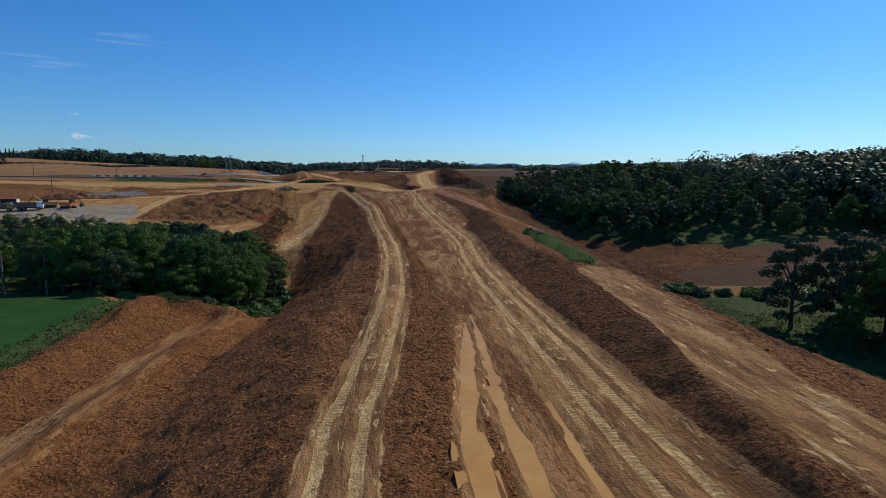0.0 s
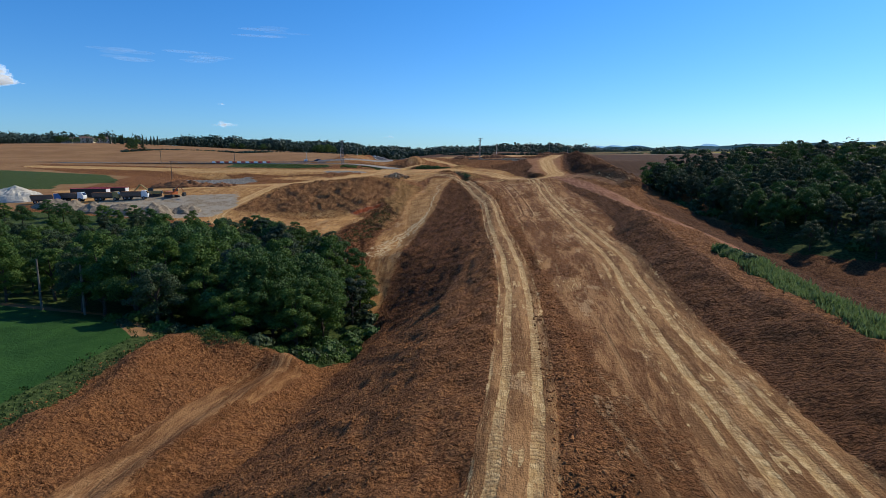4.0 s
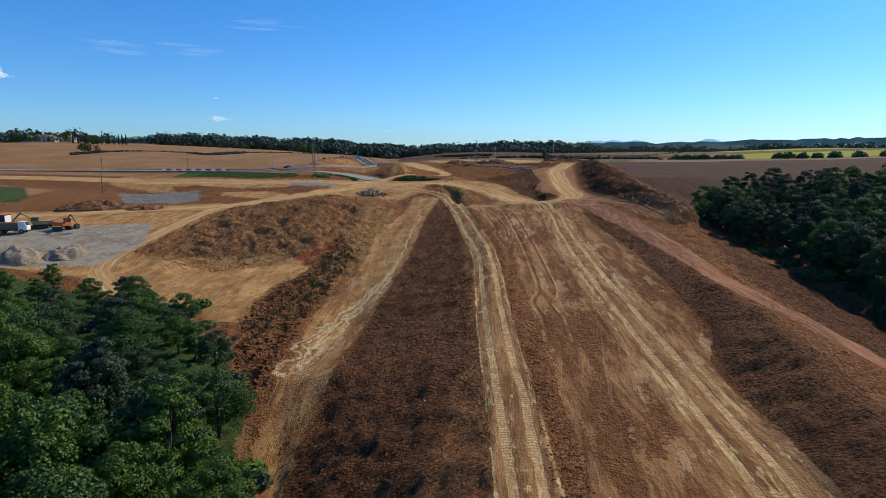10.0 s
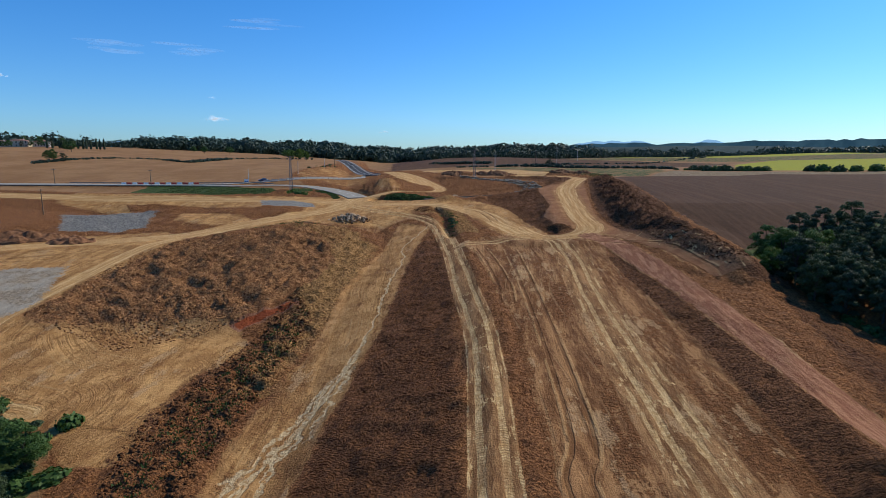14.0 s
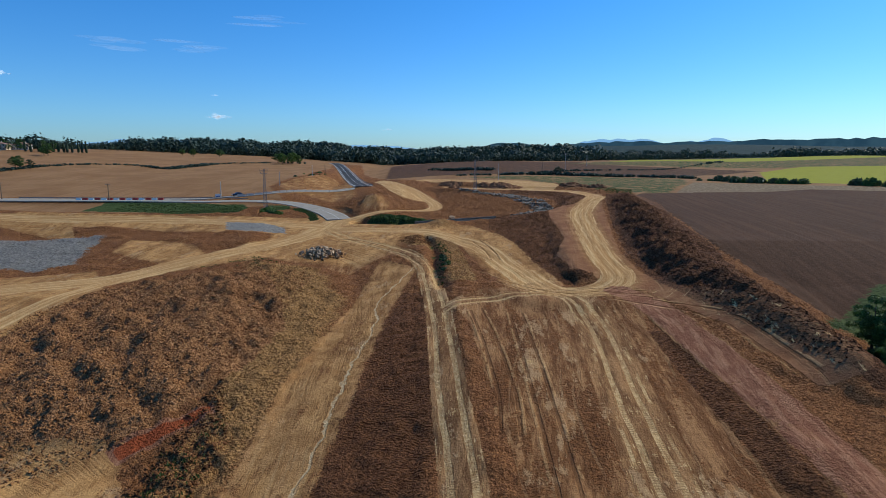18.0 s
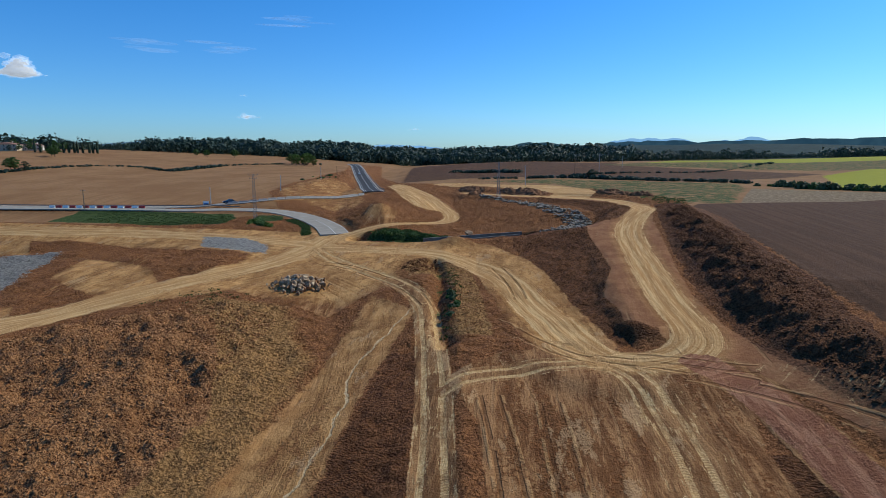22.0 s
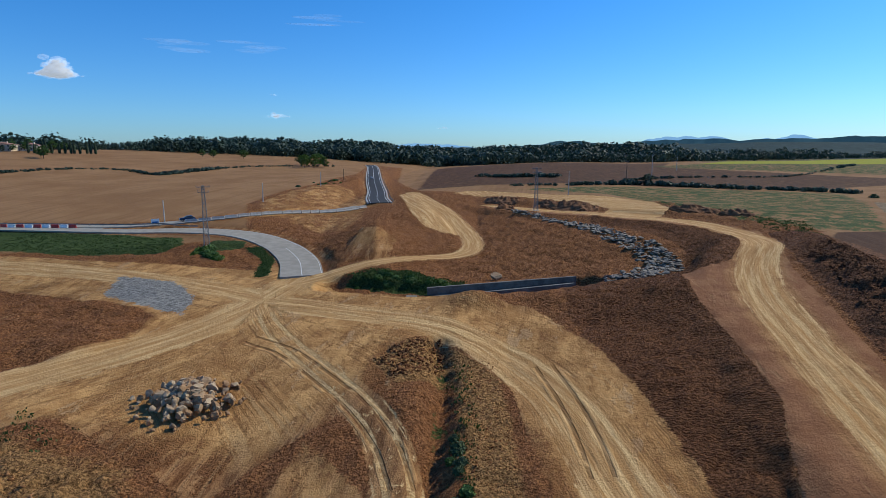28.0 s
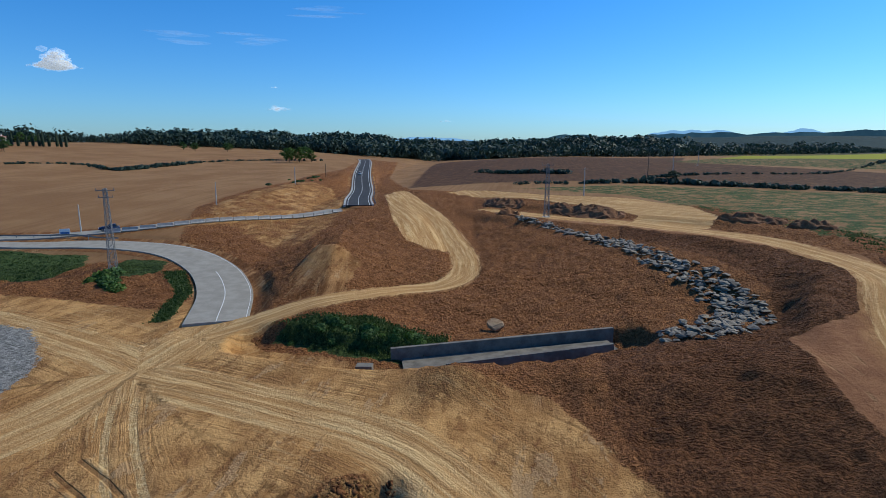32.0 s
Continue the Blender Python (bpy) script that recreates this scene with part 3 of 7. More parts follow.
def section_height(x, y):
    """Height of the plain ground: sections joined along y, lines joined across x."""
    x, y = np.broadcast_arrays(np.asarray(x, float), np.asarray(y, float))
    k = np.clip(np.searchsorted(STATION_Y, y, side="right") - 1, 0, len(STATION_Y) - 2)
    f = np.clip((y - STATION_Y[k]) / (STATION_Y[k + 1] - STATION_Y[k]), 0, 1)
    z = np.zeros(x.shape)
    n = SECTION.shape[1]
    xs = [SECTION[k, j, 0] * (1 - f) + SECTION[k + 1, j, 0] * f for j in range(n)]
    zs = [SECTION[k, j, 1] * (1 - f) + SECTION[k + 1, j, 1] * f for j in range(n)]
    z = zs[0] + 0 * x
    for j in range(n - 1):
        t = np.clip((x - xs[j]) / (xs[j + 1] - xs[j]), 0, 1)
        z = np.where(x >= xs[j], zs[j] + (zs[j + 1] - zs[j]) * t, z)
    return z


def along(points, x, y):
    """Distance from a polyline, the side (right is plus), the length along it and the height given in its points, at the nearest place."""
    best = np.full(np.shape(x), 1e9)
    side, length, level = np.zeros(np.shape(x)), np.zeros(np.shape(x)), np.zeros(np.shape(x))
    run = 0.0
    for a, b in zip(points[:-1], points[1:]):
        dx, dy = b[0] - a[0], b[1] - a[1]
        size = math.hypot(dx, dy)
        t = np.clip(((x - a[0]) * dx + (y - a[1]) * dy) / size ** 2, 0, 1)
        d = np.hypot(x - a[0] - t * dx, y - a[1] - t * dy)
        near = d < best
        best = np.where(near, d, best)
        side = np.where(near, np.sign((x - a[0]) * dy - (y - a[1]) * dx), side)
        length = np.where(near, run + t * size, length)
        if len(a) > 2:
            level = np.where(near, a[2] + t * (b[2] - a[2]), level)
        run += size
    return best, side, length, level


def rounded(points, n=6):
    """A smooth line through the points."""
    p = [np.array(q, float) for q in points]
    p = [2 * p[0] - p[1]] + p + [2 * p[-1] - p[-2]]
    out = []
    for a, b, c, d in zip(p, p[1:], p[2:], p[3:]):
        for i in range(n):
            t = i / n
            out.append(.5 * (2 * b + (c - a) * t + (2 * a - 5 * b + 4 * c - d) * t * t + (3 * b - a - 3 * c + d) * t ** 3))
    out.append(p[-2])
    return [tuple(q) for q in out]


# lines of the site: haul tracks, paths, gullies (x, y)
LEFT_ROAD = rounded([(-2.5, -40), (-1.5, 24), (0, 37), (3, 62), (4.5, 85), (4.9, 100), (4.6, 120), (3.6, 145), (2.6, 180), (-.6, 207), (-3.6, 232), (-7.3, 254), (-9.5, 264), (-14, 273), (-21, 281), (-30, 290), (-37, 298), (-43, 307)], 4)
MID_ROAD = rounded([(13, -40), (13.7, 22), (14.4, 38), (16.2, 77), (19, 105), (19.7, 119), (19.6, 137), (19.3, 166), (19.6, 200), (20.6, 222), (19, 236), (14.5, 245), (9, 262), (3, 281), (-6, 293), (-16, 299.5), (-31, 304.5), (-43, 308)], 4)
RING_ROAD = rounded([(12.5, 246), (16, 242), (22, 240.5), (27, 243.5), (29, 249), (28.5, 260), (29.5, 281), (31.5, 306), (36, 322), (41, 334), (42, 346), (38, 361), (30, 372), (16, 388), (2, 398), (-16, 416)], 5)
LINK_ROAD = rounded([(-3.4, 233), (1, 236.6), (8, 239), (16, 240.6)], 4)
YARD_ROAD = rounded([(-150, 228), (-110, 240), (-76, 252), (-66, 267), (-54, 284), (-47, 296), (-44, 308), (-42.5, 322)], 4)
ORANGE_ROAD = rounded([(-240, 322), (-160, 325), (-106, 325.5), (-77, 321), (-55, 314), (-44, 309)], 4)
SERVICE_ROAD = rounded([(19.5, -40), (21.5, 20), (25, 40), (28.5, 65)], 4)
RED_TRACK = rounded([(41, 112), (37.6, 137), (35.6, 151), (34.6, 166), (34.3, 184), (33.8, 203), (32.4, 218), (30.6, 231), (27, 240)], 4)
BENCH_ROAD = rounded([(-28, -20), (-26, 40), (-24, 55), (-24, 72), (-21.5, 88)], 4)
RIGHT_TRACK = rounded([(18, 240), (29, 238.5), (36, 233), (41, 221), (44, 206)], 4)
FLOW = rounded([(-20.5, 144), (-19.5, 159), (-16.3, 173), (-14.2, 190), (-14.5, 211), (-14, 231), (-15.5, 243), (-11.5, 262)], 4)
DITCH = rounded([(-3.6, 247), (-5.3, 254), (-7, 264), (-8, 275), (-9.5, 285), (-11.4, 292)], 4)
VALLEY_HAUL = rounded([(-43, 318), (-35.5, 325), (-28, 331.5), (-21.5, 339), (-15.8, 344.5), (-14, 354), (-17.4, 371), (-26.6, 398), (-38.5, 424), (-54, 466)], 4)
BANK = rounded([(46, 206), (44.2, 220), (42.2, 238), (41.6, 254), (42.6, 270), (46, 298), (49, 330)], 4)
HEAP_TRACK = rounded([(-52, 172), (-61, 175), (-70, 182), (-76, 190), (-77.5, 200), (-76.6, 212), (-76.4, 224), (-75, 240), (-70, 257), (-62, 269)], 4)
FOOT = [(-24.5, 36), (-23.5, 50), (-22.5, 59), (-22, 73), (-20.6, 87)]
BERM = [(-33, 50), (-32.4, 65), (-32, 77), (-33.5, 86), (-33.4, 90), (-31, 92.7), (-26, 92.9), (-21, 91)]
ASPHALT = rounded([(-240, 346), (-160, 352), (-112, 356), (-91, 359), (-73, 357), (-60, 349), (-50, 337), (-43, 323)], 5)
NEW_ROAD = rounded([(-56, 422), (-64, 446), (-75, 484), (-93.5, 541), (-128, 655), (-150, 720)], 5)
OLD_ROAD = rounded([(-260, 350), (-160, 356), (-117, 361), (-102, 367), (-88, 377), (-75, 394), (-61, 416)], 5)
CHANNEL = rounded([(-34, 318), (-21, 315.6), (-12, 316), (-4, 318.6), (8, 323.5)], 4)
RIPRAP = rounded([(-7, 398), (3.5, 382), (13, 366), (19, 350), (23, 338), (23, 329), (15, 322)], 4)


# wheel tracks that cut across the packed ground
SCARS = [rounded(p, 3) for p in (
    [(14.9, 242.5), (19.9, 240.4), (23.9, 238.4), (27.4, 236.5), (31, 234)], [(19.9, 242.1), (24.6, 240.5), (28.5, 238.9), (32.7, 237.5)], [(1.7, 256.8), (7.9, 247.8), (11.9, 243.2), (15.6, 240.8)],
    [(-37.8, 293), (-31, 289.3), (-24, 283), (-17.8, 277), (-12.3, 270), (-9, 263.5)], [(1.8, 287.8), (4, 280.6), (5.7, 273), (6.5, 266.7)],
    [(2.5, 232), (4.4, 220), (5.6, 210), (6.4, 202), (6.4, 194)], [(24.5, 236.3), (31.3, 232.4), (37.5, 224.2), (39.5, 213), (40.4, 204.5)], [(8.9, 231.5), (10.6, 194), (11.2, 170), (11.1, 157), (9.7, 151.5), (10.3, 146), (10.1, 138)],
    [(-84, 270), (-83.6, 281.6), (-80.6, 292.6), (-79.8, 300.4)])]


# ruts that hold muddy water: line, half width
WET_RUTS = [([(4.2, 8), (5.3, 28), (7.6, 40.5), (9.2, 51)], .62), ([(6.6, 8), (7.8, 30), (8.4, 36)], .6), ([(8.4, 35), (9.3, 43), (10.4, 54)], .32), ([(9.6, 8), (10.4, 24), (11.2, 34)], .3)]


def line_levels(line, height, width=0):
    """The line with the height of the ground along it, evened out."""
    p = np.array([q[:2] for q in line])
    z = height(p[:, 0], p[:, 1])
    for i in range(3):
        z[1:-1] = (z[:-2] + 2 * z[1:-1] + z[2:]) / 4
    return [(a, b, c) for (a, b), c in zip(p, z)]


LEVELLED = [(line_levels(line, section_height), half, soft) for line, half, soft in (
    (ASPHALT, 4.4, 4), (NEW_ROAD, 4.5, 5), (OLD_ROAD, 4, 3), (RING_ROAD, 6.4, 4.5), (SERVICE_ROAD, 2.6, 2), (YARD_ROAD, 4, 4), (BENCH_ROAD, 3, 2), (VALLEY_HAUL, 2.5, 2.5))]


def smooth_height(x, y):
    x, y = np.broadcast_arrays(np.asarray(x, float), np.asarray(y, float))
    z = section_height(x, y)
    for line, half, soft in LEVELLED:
        xs, ys = [p[0] for p in line], [p[1] for p in line]
        near = (x > min(xs) - 14) & (x < max(xs) + 14) & (y > min(ys) - 14) & (y < max(ys) + 14)
        if near.any():
            d, side, run, level = along(line, x[near], y[near])
            k = 1 - step(half, half + soft, d)
            z = z.copy()
            z[near] = z[near] + (level - z[near]) * k
    near = (x > -40) & (x < 70) & (y > 190) & (y < 350)
    if near.any():
        xn, yn, zn = x[near], y[near], z[near].copy()
        d, side, run, level = along(LEVELLED[3][0], xn, yn)
        zn = np.where((yn < 268) & (d < 14) & (side < 0), np.maximum(zn, level - .1 - .42 * np.maximum(d - 6.2, 0)), zn)
        zn -= 1.6 * np.exp(-(along(DITCH, xn, yn)[0] / 1.5) ** 2)
        zn += 0.9 * np.exp(-(along([(-38, 346), (-41, 366), (-45, 390)], xn, yn)[0] / 5.5) ** 2)
        zn += (1.6 + 1.4 * (1 - step(214, 250, yn))) * np.exp(-(along(BANK, xn, yn)[0] / 4.4) ** 2)
        zn += 1.7 * np.exp(-((xn + 8.5) / 4) ** 2 - ((yn - 308.5) / 3.2) ** 2) + .9 * np.exp(-((xn - 2) / 7) ** 2 - ((yn - 311) / 3) ** 2)
        d, side, run, level = along(CHANNEL, xn, yn)
        zn -= 1.7 * (1 - step(2.6, 4.6, d))
        z = z.copy()
        z[near] = zn
    berm = (x > -44) & (x < -10) & (y > 30) & (y < 110)
    if berm.any():
        z = z.copy()
        z[berm] += 1.7 * np.exp(-(along(BERM, x[berm], y[berm])[0] / 2.2) ** 2) + .9 * np.exp(-(along(FOOT, x[berm], y[berm])[0] / 1.5) ** 2)
    # far wooded hills
    far = np.hypot(x, y - 300)
    z = z + 50 * step(1000, 2600, far) * step(-500, 1300, x - .1 * y + 300) * (.62 + .38 * vnoise(x, y, 800, 5))
    z = z + 13 * step(850, 1040, np.hypot(x, y - 60)) * step(-620, -420, x) * step(300, 120, x)
    z = z + 22 * step(1000, 2200, far) * (.7 + .3 * vnoise(x, y, 500, 6))
    z = z + 1.5 * step(60, 240, np.abs(x)) * vnoise(x, y, 130, 8) * step(420, 500, y + 1.2 * np.abs(x))
    return z


ground_height = smooth_height


# ---------------------------------------------------------------- small helpers for building
def mesh_object(name, verts, faces, material=None, parent=None, label="", smooth=False):
    me = bpy.data.meshes.new(name)
    me.from_pydata([tuple(v) for v in verts], [], [tuple(f) for f in faces])
    if smooth:
        me.shade_smooth()
    ob = new(name, me)
    if material:
        me.materials.append(material)
    if parent:
        ob.parent = parent
    if label:
        ob["label"] = label
    return ob


def part(name, bm, material, parent=None, label="", smooth=False):
    """Links a bmesh as one mesh object under a thing or a part."""
    me = bpy.data.meshes.new(name)
    bm.to_mesh(me)
    bm.free()
    if smooth:
        me.shade_smooth()
    if material:
        me.materials.append(material)
    ob = new(name, me)
    if parent:
        ob.parent = parent
    if label:
        ob["label"] = label
    return ob


def gz(x, y):
    return float(ground_height(np.array([x], float), np.array([y], float))[0])


# ---------------------------------------------------------------- the ground: one sheet out to the horizon
def ladder(stops):
    """Coordinates from stop to stop (place, spacing), the spacing growing evenly between."""
    out = [stops[0][0]]
    for (a, s), (b, e) in zip(stops, stops[1:]):
        p = a
        while p < b - .3 * min(s, e):
            f = (p - a) / (b - a)
            p += s + (e - s) * f
            if p < b - .3 * min(s, e):
                out.append(p)
        out.append(b)
    return np.array(out)


def area_mask(x, y, soft, *corners):
    """1 inside a polygon of corners, falling to 0 over soft metres round its edge."""
    inside = np.zeros(x.shape, bool)
    n = len(corners)
    for i in range(n):
        (ax, ay), (bx, by) = corners[i], corners[(i + 1) % n]
        cross = ((ay > y) != (by > y)) & (x < (bx - ax) * (y - ay) / (by - ay + 1e-12) + ax)
        inside ^= cross
    d = along([*corners, corners[0]], x, y)[0]
    return np.clip(.5 + np.where(inside, d, -d) / (2 * soft), 0, 1)


def build_ground():
    gx = ladder([(-4200, 220), (-1200, 60), (-420, 9), (-150, 2.2), (-84, .55), (-40, .42), (50, .42), (62, .7), (130, 2.4), (420, 9), (1200, 60), (4200, 220)])
    gy = ladder([(-700, 60), (-60, 6), (10, .8), (24, .42), (345, .5), (430, 1.2), (700, 4), (1200, 25), (4600, 160)])
    X, Y = np.meshgrid(gx, gy)
    x, y = X.ravel(), Y.ravel()
    z = smooth_height(x, y)
    ones = np.ones(x.shape)
    site = area_mask(x, y, 2.5, (-37, -80), (-37, 90), (-20, 96), (-17, 118), (-22, 134), (-44, 166), (-90, 182), (-135, 186), (-170, 300), (-240, 318), (-240, 332), (-120, 333), (-70, 352), (-86, 382), (-96, 400), (-100, 470), (-110, 560), (-150, 720), (-120, 720), (-84, 560), (-50, 470), (-10, 445), (40, 412), (52, 380), (58, 350), (52, 330), (54, 300), (50, 262), (56, 226), (62, 200), (62, 168), (66, 140), (84, 128), (84, 104), (60, 102), (52, 62), (52, -80))
    d_left, s_left, l_left, _ = along(LEFT_ROAD, x, y)
    d_mid, s_mid, l_mid, _ = along(MID_ROAD, x, y)
    d_ring, s_ring, l_ring, _ = along(RING_ROAD, x, y)
    d_link = along(LINK_ROAD, x, y)[0]
    d_yard, _, l_yard, _ = along(YARD_ROAD, x, y)
    d_orange = along(ORANGE_ROAD, x, y)[0]
    d_service = along(SERVICE_ROAD, x, y)[0]
    d_red = along(RED_TRACK, x, y)[0]
    d_bench = along(BENCH_ROAD, x, y)[0]
    d_right = along(RIGHT_TRACK, x, y)[0]
    d_haul = along(VALLEY_HAUL, x, y)[0]
    d_bank = along(BANK, x, y)[0]
    d_heap, _, l_heap, _ = along(HEAP_TRACK, x, y)
    s_yard, s_haul, s_heap = along(YARD_ROAD, x, y)[1], along(VALLEY_HAUL, x, y)[1], along(HEAP_TRACK, x, y)[1]
    # packed ground: the top of the embankment, the junction, the yard
    pack = area_mask(x, y, .8, (7.5, -80), (7.5, 60), (9, 100), (8.5, 140), (6.5, 190), (1.5, 226), (-3, 236), (3, 243), (14, 246), (30, 241), (27.2, 222), (27.7, 205), (28.4, 183), (27.8, 167), (27.2, 155), (26.4, 140), (23.1, 132), (21.8, 111), (20.1, 97), (19.6, 80), (18.3, 58), (16.2, 43), (14, 20), (12.5, -80))
    pack = np.maximum(pack, area_mask(x, y, 1.5, (-20, 272), (-26, 262), (-46, 270), (-72, 255), (-110, 246), (-150, 235), (-150, 210), (-110, 196), (-76, 190), (-52, 184), (-38, 178), (-30, 190), (-40, 200), (-76, 196), (-76, 240), (-64, 262), (-92, 280), (-100, 300), (-160, 318), (-160, 332), (-76, 330), (-44, 326), (-34, 318), (-14, 314), (-10, 309), (0, 307), (4, 300), (8.5, 292), (12, 280), (16, 258), (19, 246), (8, 244), (3, 262), (-2, 284), (-14, 293), (-13, 280)))
    pack = np.maximum(pack, area_mask(x, y, 2, (-19, 112), (-15.5, 120), (-15, 140), (-14.5, 165), (-12.5, 190), (-12.5, 235), (-11, 262), (-20, 270), (-20.5, 240), (-23, 215), (-22, 190), (-24, 165), (-21, 140), (-19.5, 124)))
    bench = area_mask(x, y, .8, (24.4, 247.5), (24.6, 249.4), (20.6, 252.5), (20.6, 256.5), (19.6, 264), (21, 270), (23, 277), (22.8, 288), (22.2, 302), (23.3, 316.7), (29.4, 320), (35, 324.5), (38.4, 332), (39.6, 342), (37.5, 353), (28.5, 366), (15.6, 380.8), (0, 392), (2, 400), (20, 392), (33, 375), (42, 362), (46.3, 350), (43, 333), (39.7, 317.3), (37, 296), (34, 274), (32.8, 262), (33.6, 250), (36, 241), (41, 222), (46, 203), (40, 203), (37, 222), (31, 240))
    hump = area_mask(x, y, .9, (-18.6, 286), (-15.5, 292.6), (-10.4, 294.6), (-3.7, 289.4), (-.8, 273.4), (1.5, 257), (2.6, 250.8), (-.5, 248.5), (-3.6, 250.6), (-4, 262), (-6, 274), (-8, 283), (-14.1, 280))
    pack = np.maximum(pack * (1 - hump), bench)
    pack = np.maximum(pack, .8 * area_mask(x, y, 2, (-40, 330), (-28, 330), (-30, 346), (-40, 350)))
    pale = np.zeros(x.shape)
    for d, w, k in ((d_left, 1.7, .52), (d_mid, 2.9, .5 * step(262, 240, y)), (d_link, 1.6, .5), (d_right, 2.6, .36), (d_service, 2.4, .42)):
        pale = np.maximum(pale, k * (1 - step(w, w + 1.0, d)))
    plaza = area_mask(x, y, 1.0, (-30, 464), (-21, 461), (-1, 441), (25, 427), (36.5, 412), (36.5, 388), (31.5, 377), (24, 377), (17.2, 384), (21.6, 397), (14, 411), (-2, 428), (-34, 454))
    lane = np.maximum(plaza * 1.1, area_mask(x, y, 1.0, (-56.8, 454.1), (-37.3, 393.1), (-28.6, 370.9), (-23.1, 367.1), (-20.1, 367.2), (-17.4, 371.4), (-26.6, 399.2), (-37.5, 425.8), (-54.0, 471.3)) * .9)
    for d, w in ((d_ring, 4.3), (np.where(y > 238, d_mid, 99), 4.6), (d_yard, 6.0), (d_orange, 4.4), (d_haul, 3.6), (d_heap, 2.6)):
        lane = np.maximum(lane, 1 - step(.25 * w, 1.15 * w, d))
    for corners in (((9, 91), (12, 94), (12.5, 98), (10, 99.5), (8.6, 95)), ((8.2, 102), (9.6, 104), (10.4, 110), (9.2, 117), (8.2, 110)), ((14, 66), (15.5, 68), (14.6, 71), (13, 69)), ((18, 196), (21, 198), (21.5, 205), (19, 206)), ((8.5, 206), (11.5, 207), (12, 211), (9, 212))):
        pale = np.maximum(pale, .75 * area_mask(x, y, .7, *corners))
    for line, w in WET_RUTS:
        pale = np.maximum(pale, .6 * (1 - step(w * 1.1, w * 1.9, along(line, x, y)[0])))
    d_stream, s_stream = along(FLOW, x, y)[:2]
    stream = np.clip(d_stream * s_stream, -14, 14)
    braid = step(196, 150, y) + .12 * step(262, 200, y)
    wash = step(112, 126, y) * step(268, 258, y) * (d_stream < 9)
    tan = np.maximum.reduce([area_mask(x, y, 2.5, (-24, 268), (-46, 270), (-72, 255), (-150, 235), (-150, 210), (-110, 196), (-52, 184), (-38, 178), (-30, 190), (-40, 200), (-76, 196), (-76, 240), (-64, 262), (-92, 280), (-100, 300), (-160, 318), (-160, 332), (-76, 332), (-44, 328), (-34, 320), (-10, 310), (4, 304), (14, 280), (18, 250), (8, 246), (-2, 284), (-14, 290)), .4 * (1 - step(3, 5, d_ring)),
                             .8 * area_mask(x, y, 2, (-19, 112), (-15.5, 120), (-15, 140), (-14.5, 165), (-12.5, 190), (-12.5, 235), (-11, 262), (-20, 270), (-20.5, 240), (-23, 215), (-22, 190), (-24, 165), (-21, 140), (-19.5, 124))])
    cutting = area_mask(x, y, 3, (-84, 383), (-95, 402), (-99, 470), (-82, 474), (-60, 428), (-49, 385), (-46, 360), (-58, 364), (-72, 376))
    yard_floor = area_mask(x, y, 1.6, (-84, 262), (-70, 245), (-75, 200), (-65, 193), (-52, 188.5), (-45, 192), (-37, 199), (-35, 196), (-36.5, 184), (-34, 168), (-33, 161.6), (-38.4, 161), (-48, 168.5), (-61, 171), (-66, 182), (-95, 186), (-130, 190), (-150, 210), (-150, 238))
    knoll = area_mask(x, y, 4, (-44, 338), (-24, 336), (-20, 360), (-34, 396), (-50, 424), (-57, 402), (-46, 366))
    pack = np.maximum.reduce([pack, .5 * cutting, yard_floor])
    tan = np.maximum.reduce([tan, .7 * cutting, yard_floor, .45 * knoll])
    d_paved = np.minimum.reduce([along(ASPHALT, x, y)[0] - .4, along(NEW_ROAD, x, y)[0] - .4, along(OLD_ROAD, x, y)[0] + .4])
    paved = 1 - step(5.0, 6.8, d_paved)
    dumped = area_mask(x, y, 1.5, (-132, 318.5), (-114, 318), (-84, 311), (-63, 303.5), (-56.5, 299), (-55.6, 291), (-59, 281), (-64, 275), (-74, 287), (-88, 295), (-102, 302), (-122, 307))
    tan, pack = tan * (1 - hump) * (1 - dumped), pack * (1 - dumped)
    smooth = np.maximum.reduce([paved, pack, step(.1, .5, pale), step(.15, .5, lane), .9 * (1 - step(2.3, 3.1, d_red)), .9 * (1 - step(2.6, 3.6, d_bench))])
    red = np.maximum(.62 * (1 - step(2.2, 3.0, d_red)), 1.1 * area_mask(x, y, .8, (-38.5, 198.5), (-30, 207), (-28.6, 205), (-36, 196.5)))
    gravel = area_mask(x, y, 4, (-122, 216), (-84, 223), (-76, 206), (-78, 190), (-100, 184), (-125, 190))
    slurry = np.maximum(area_mask(x, y, 2.5, (-146, 304), (-114, 309), (-94, 268), (-98, 262), (-120, 268)), area_mask(x, y, 1.5, (-81, 322), (-66, 318), (-57, 310), (-53, 301), (-64, 305), (-76, 312)))
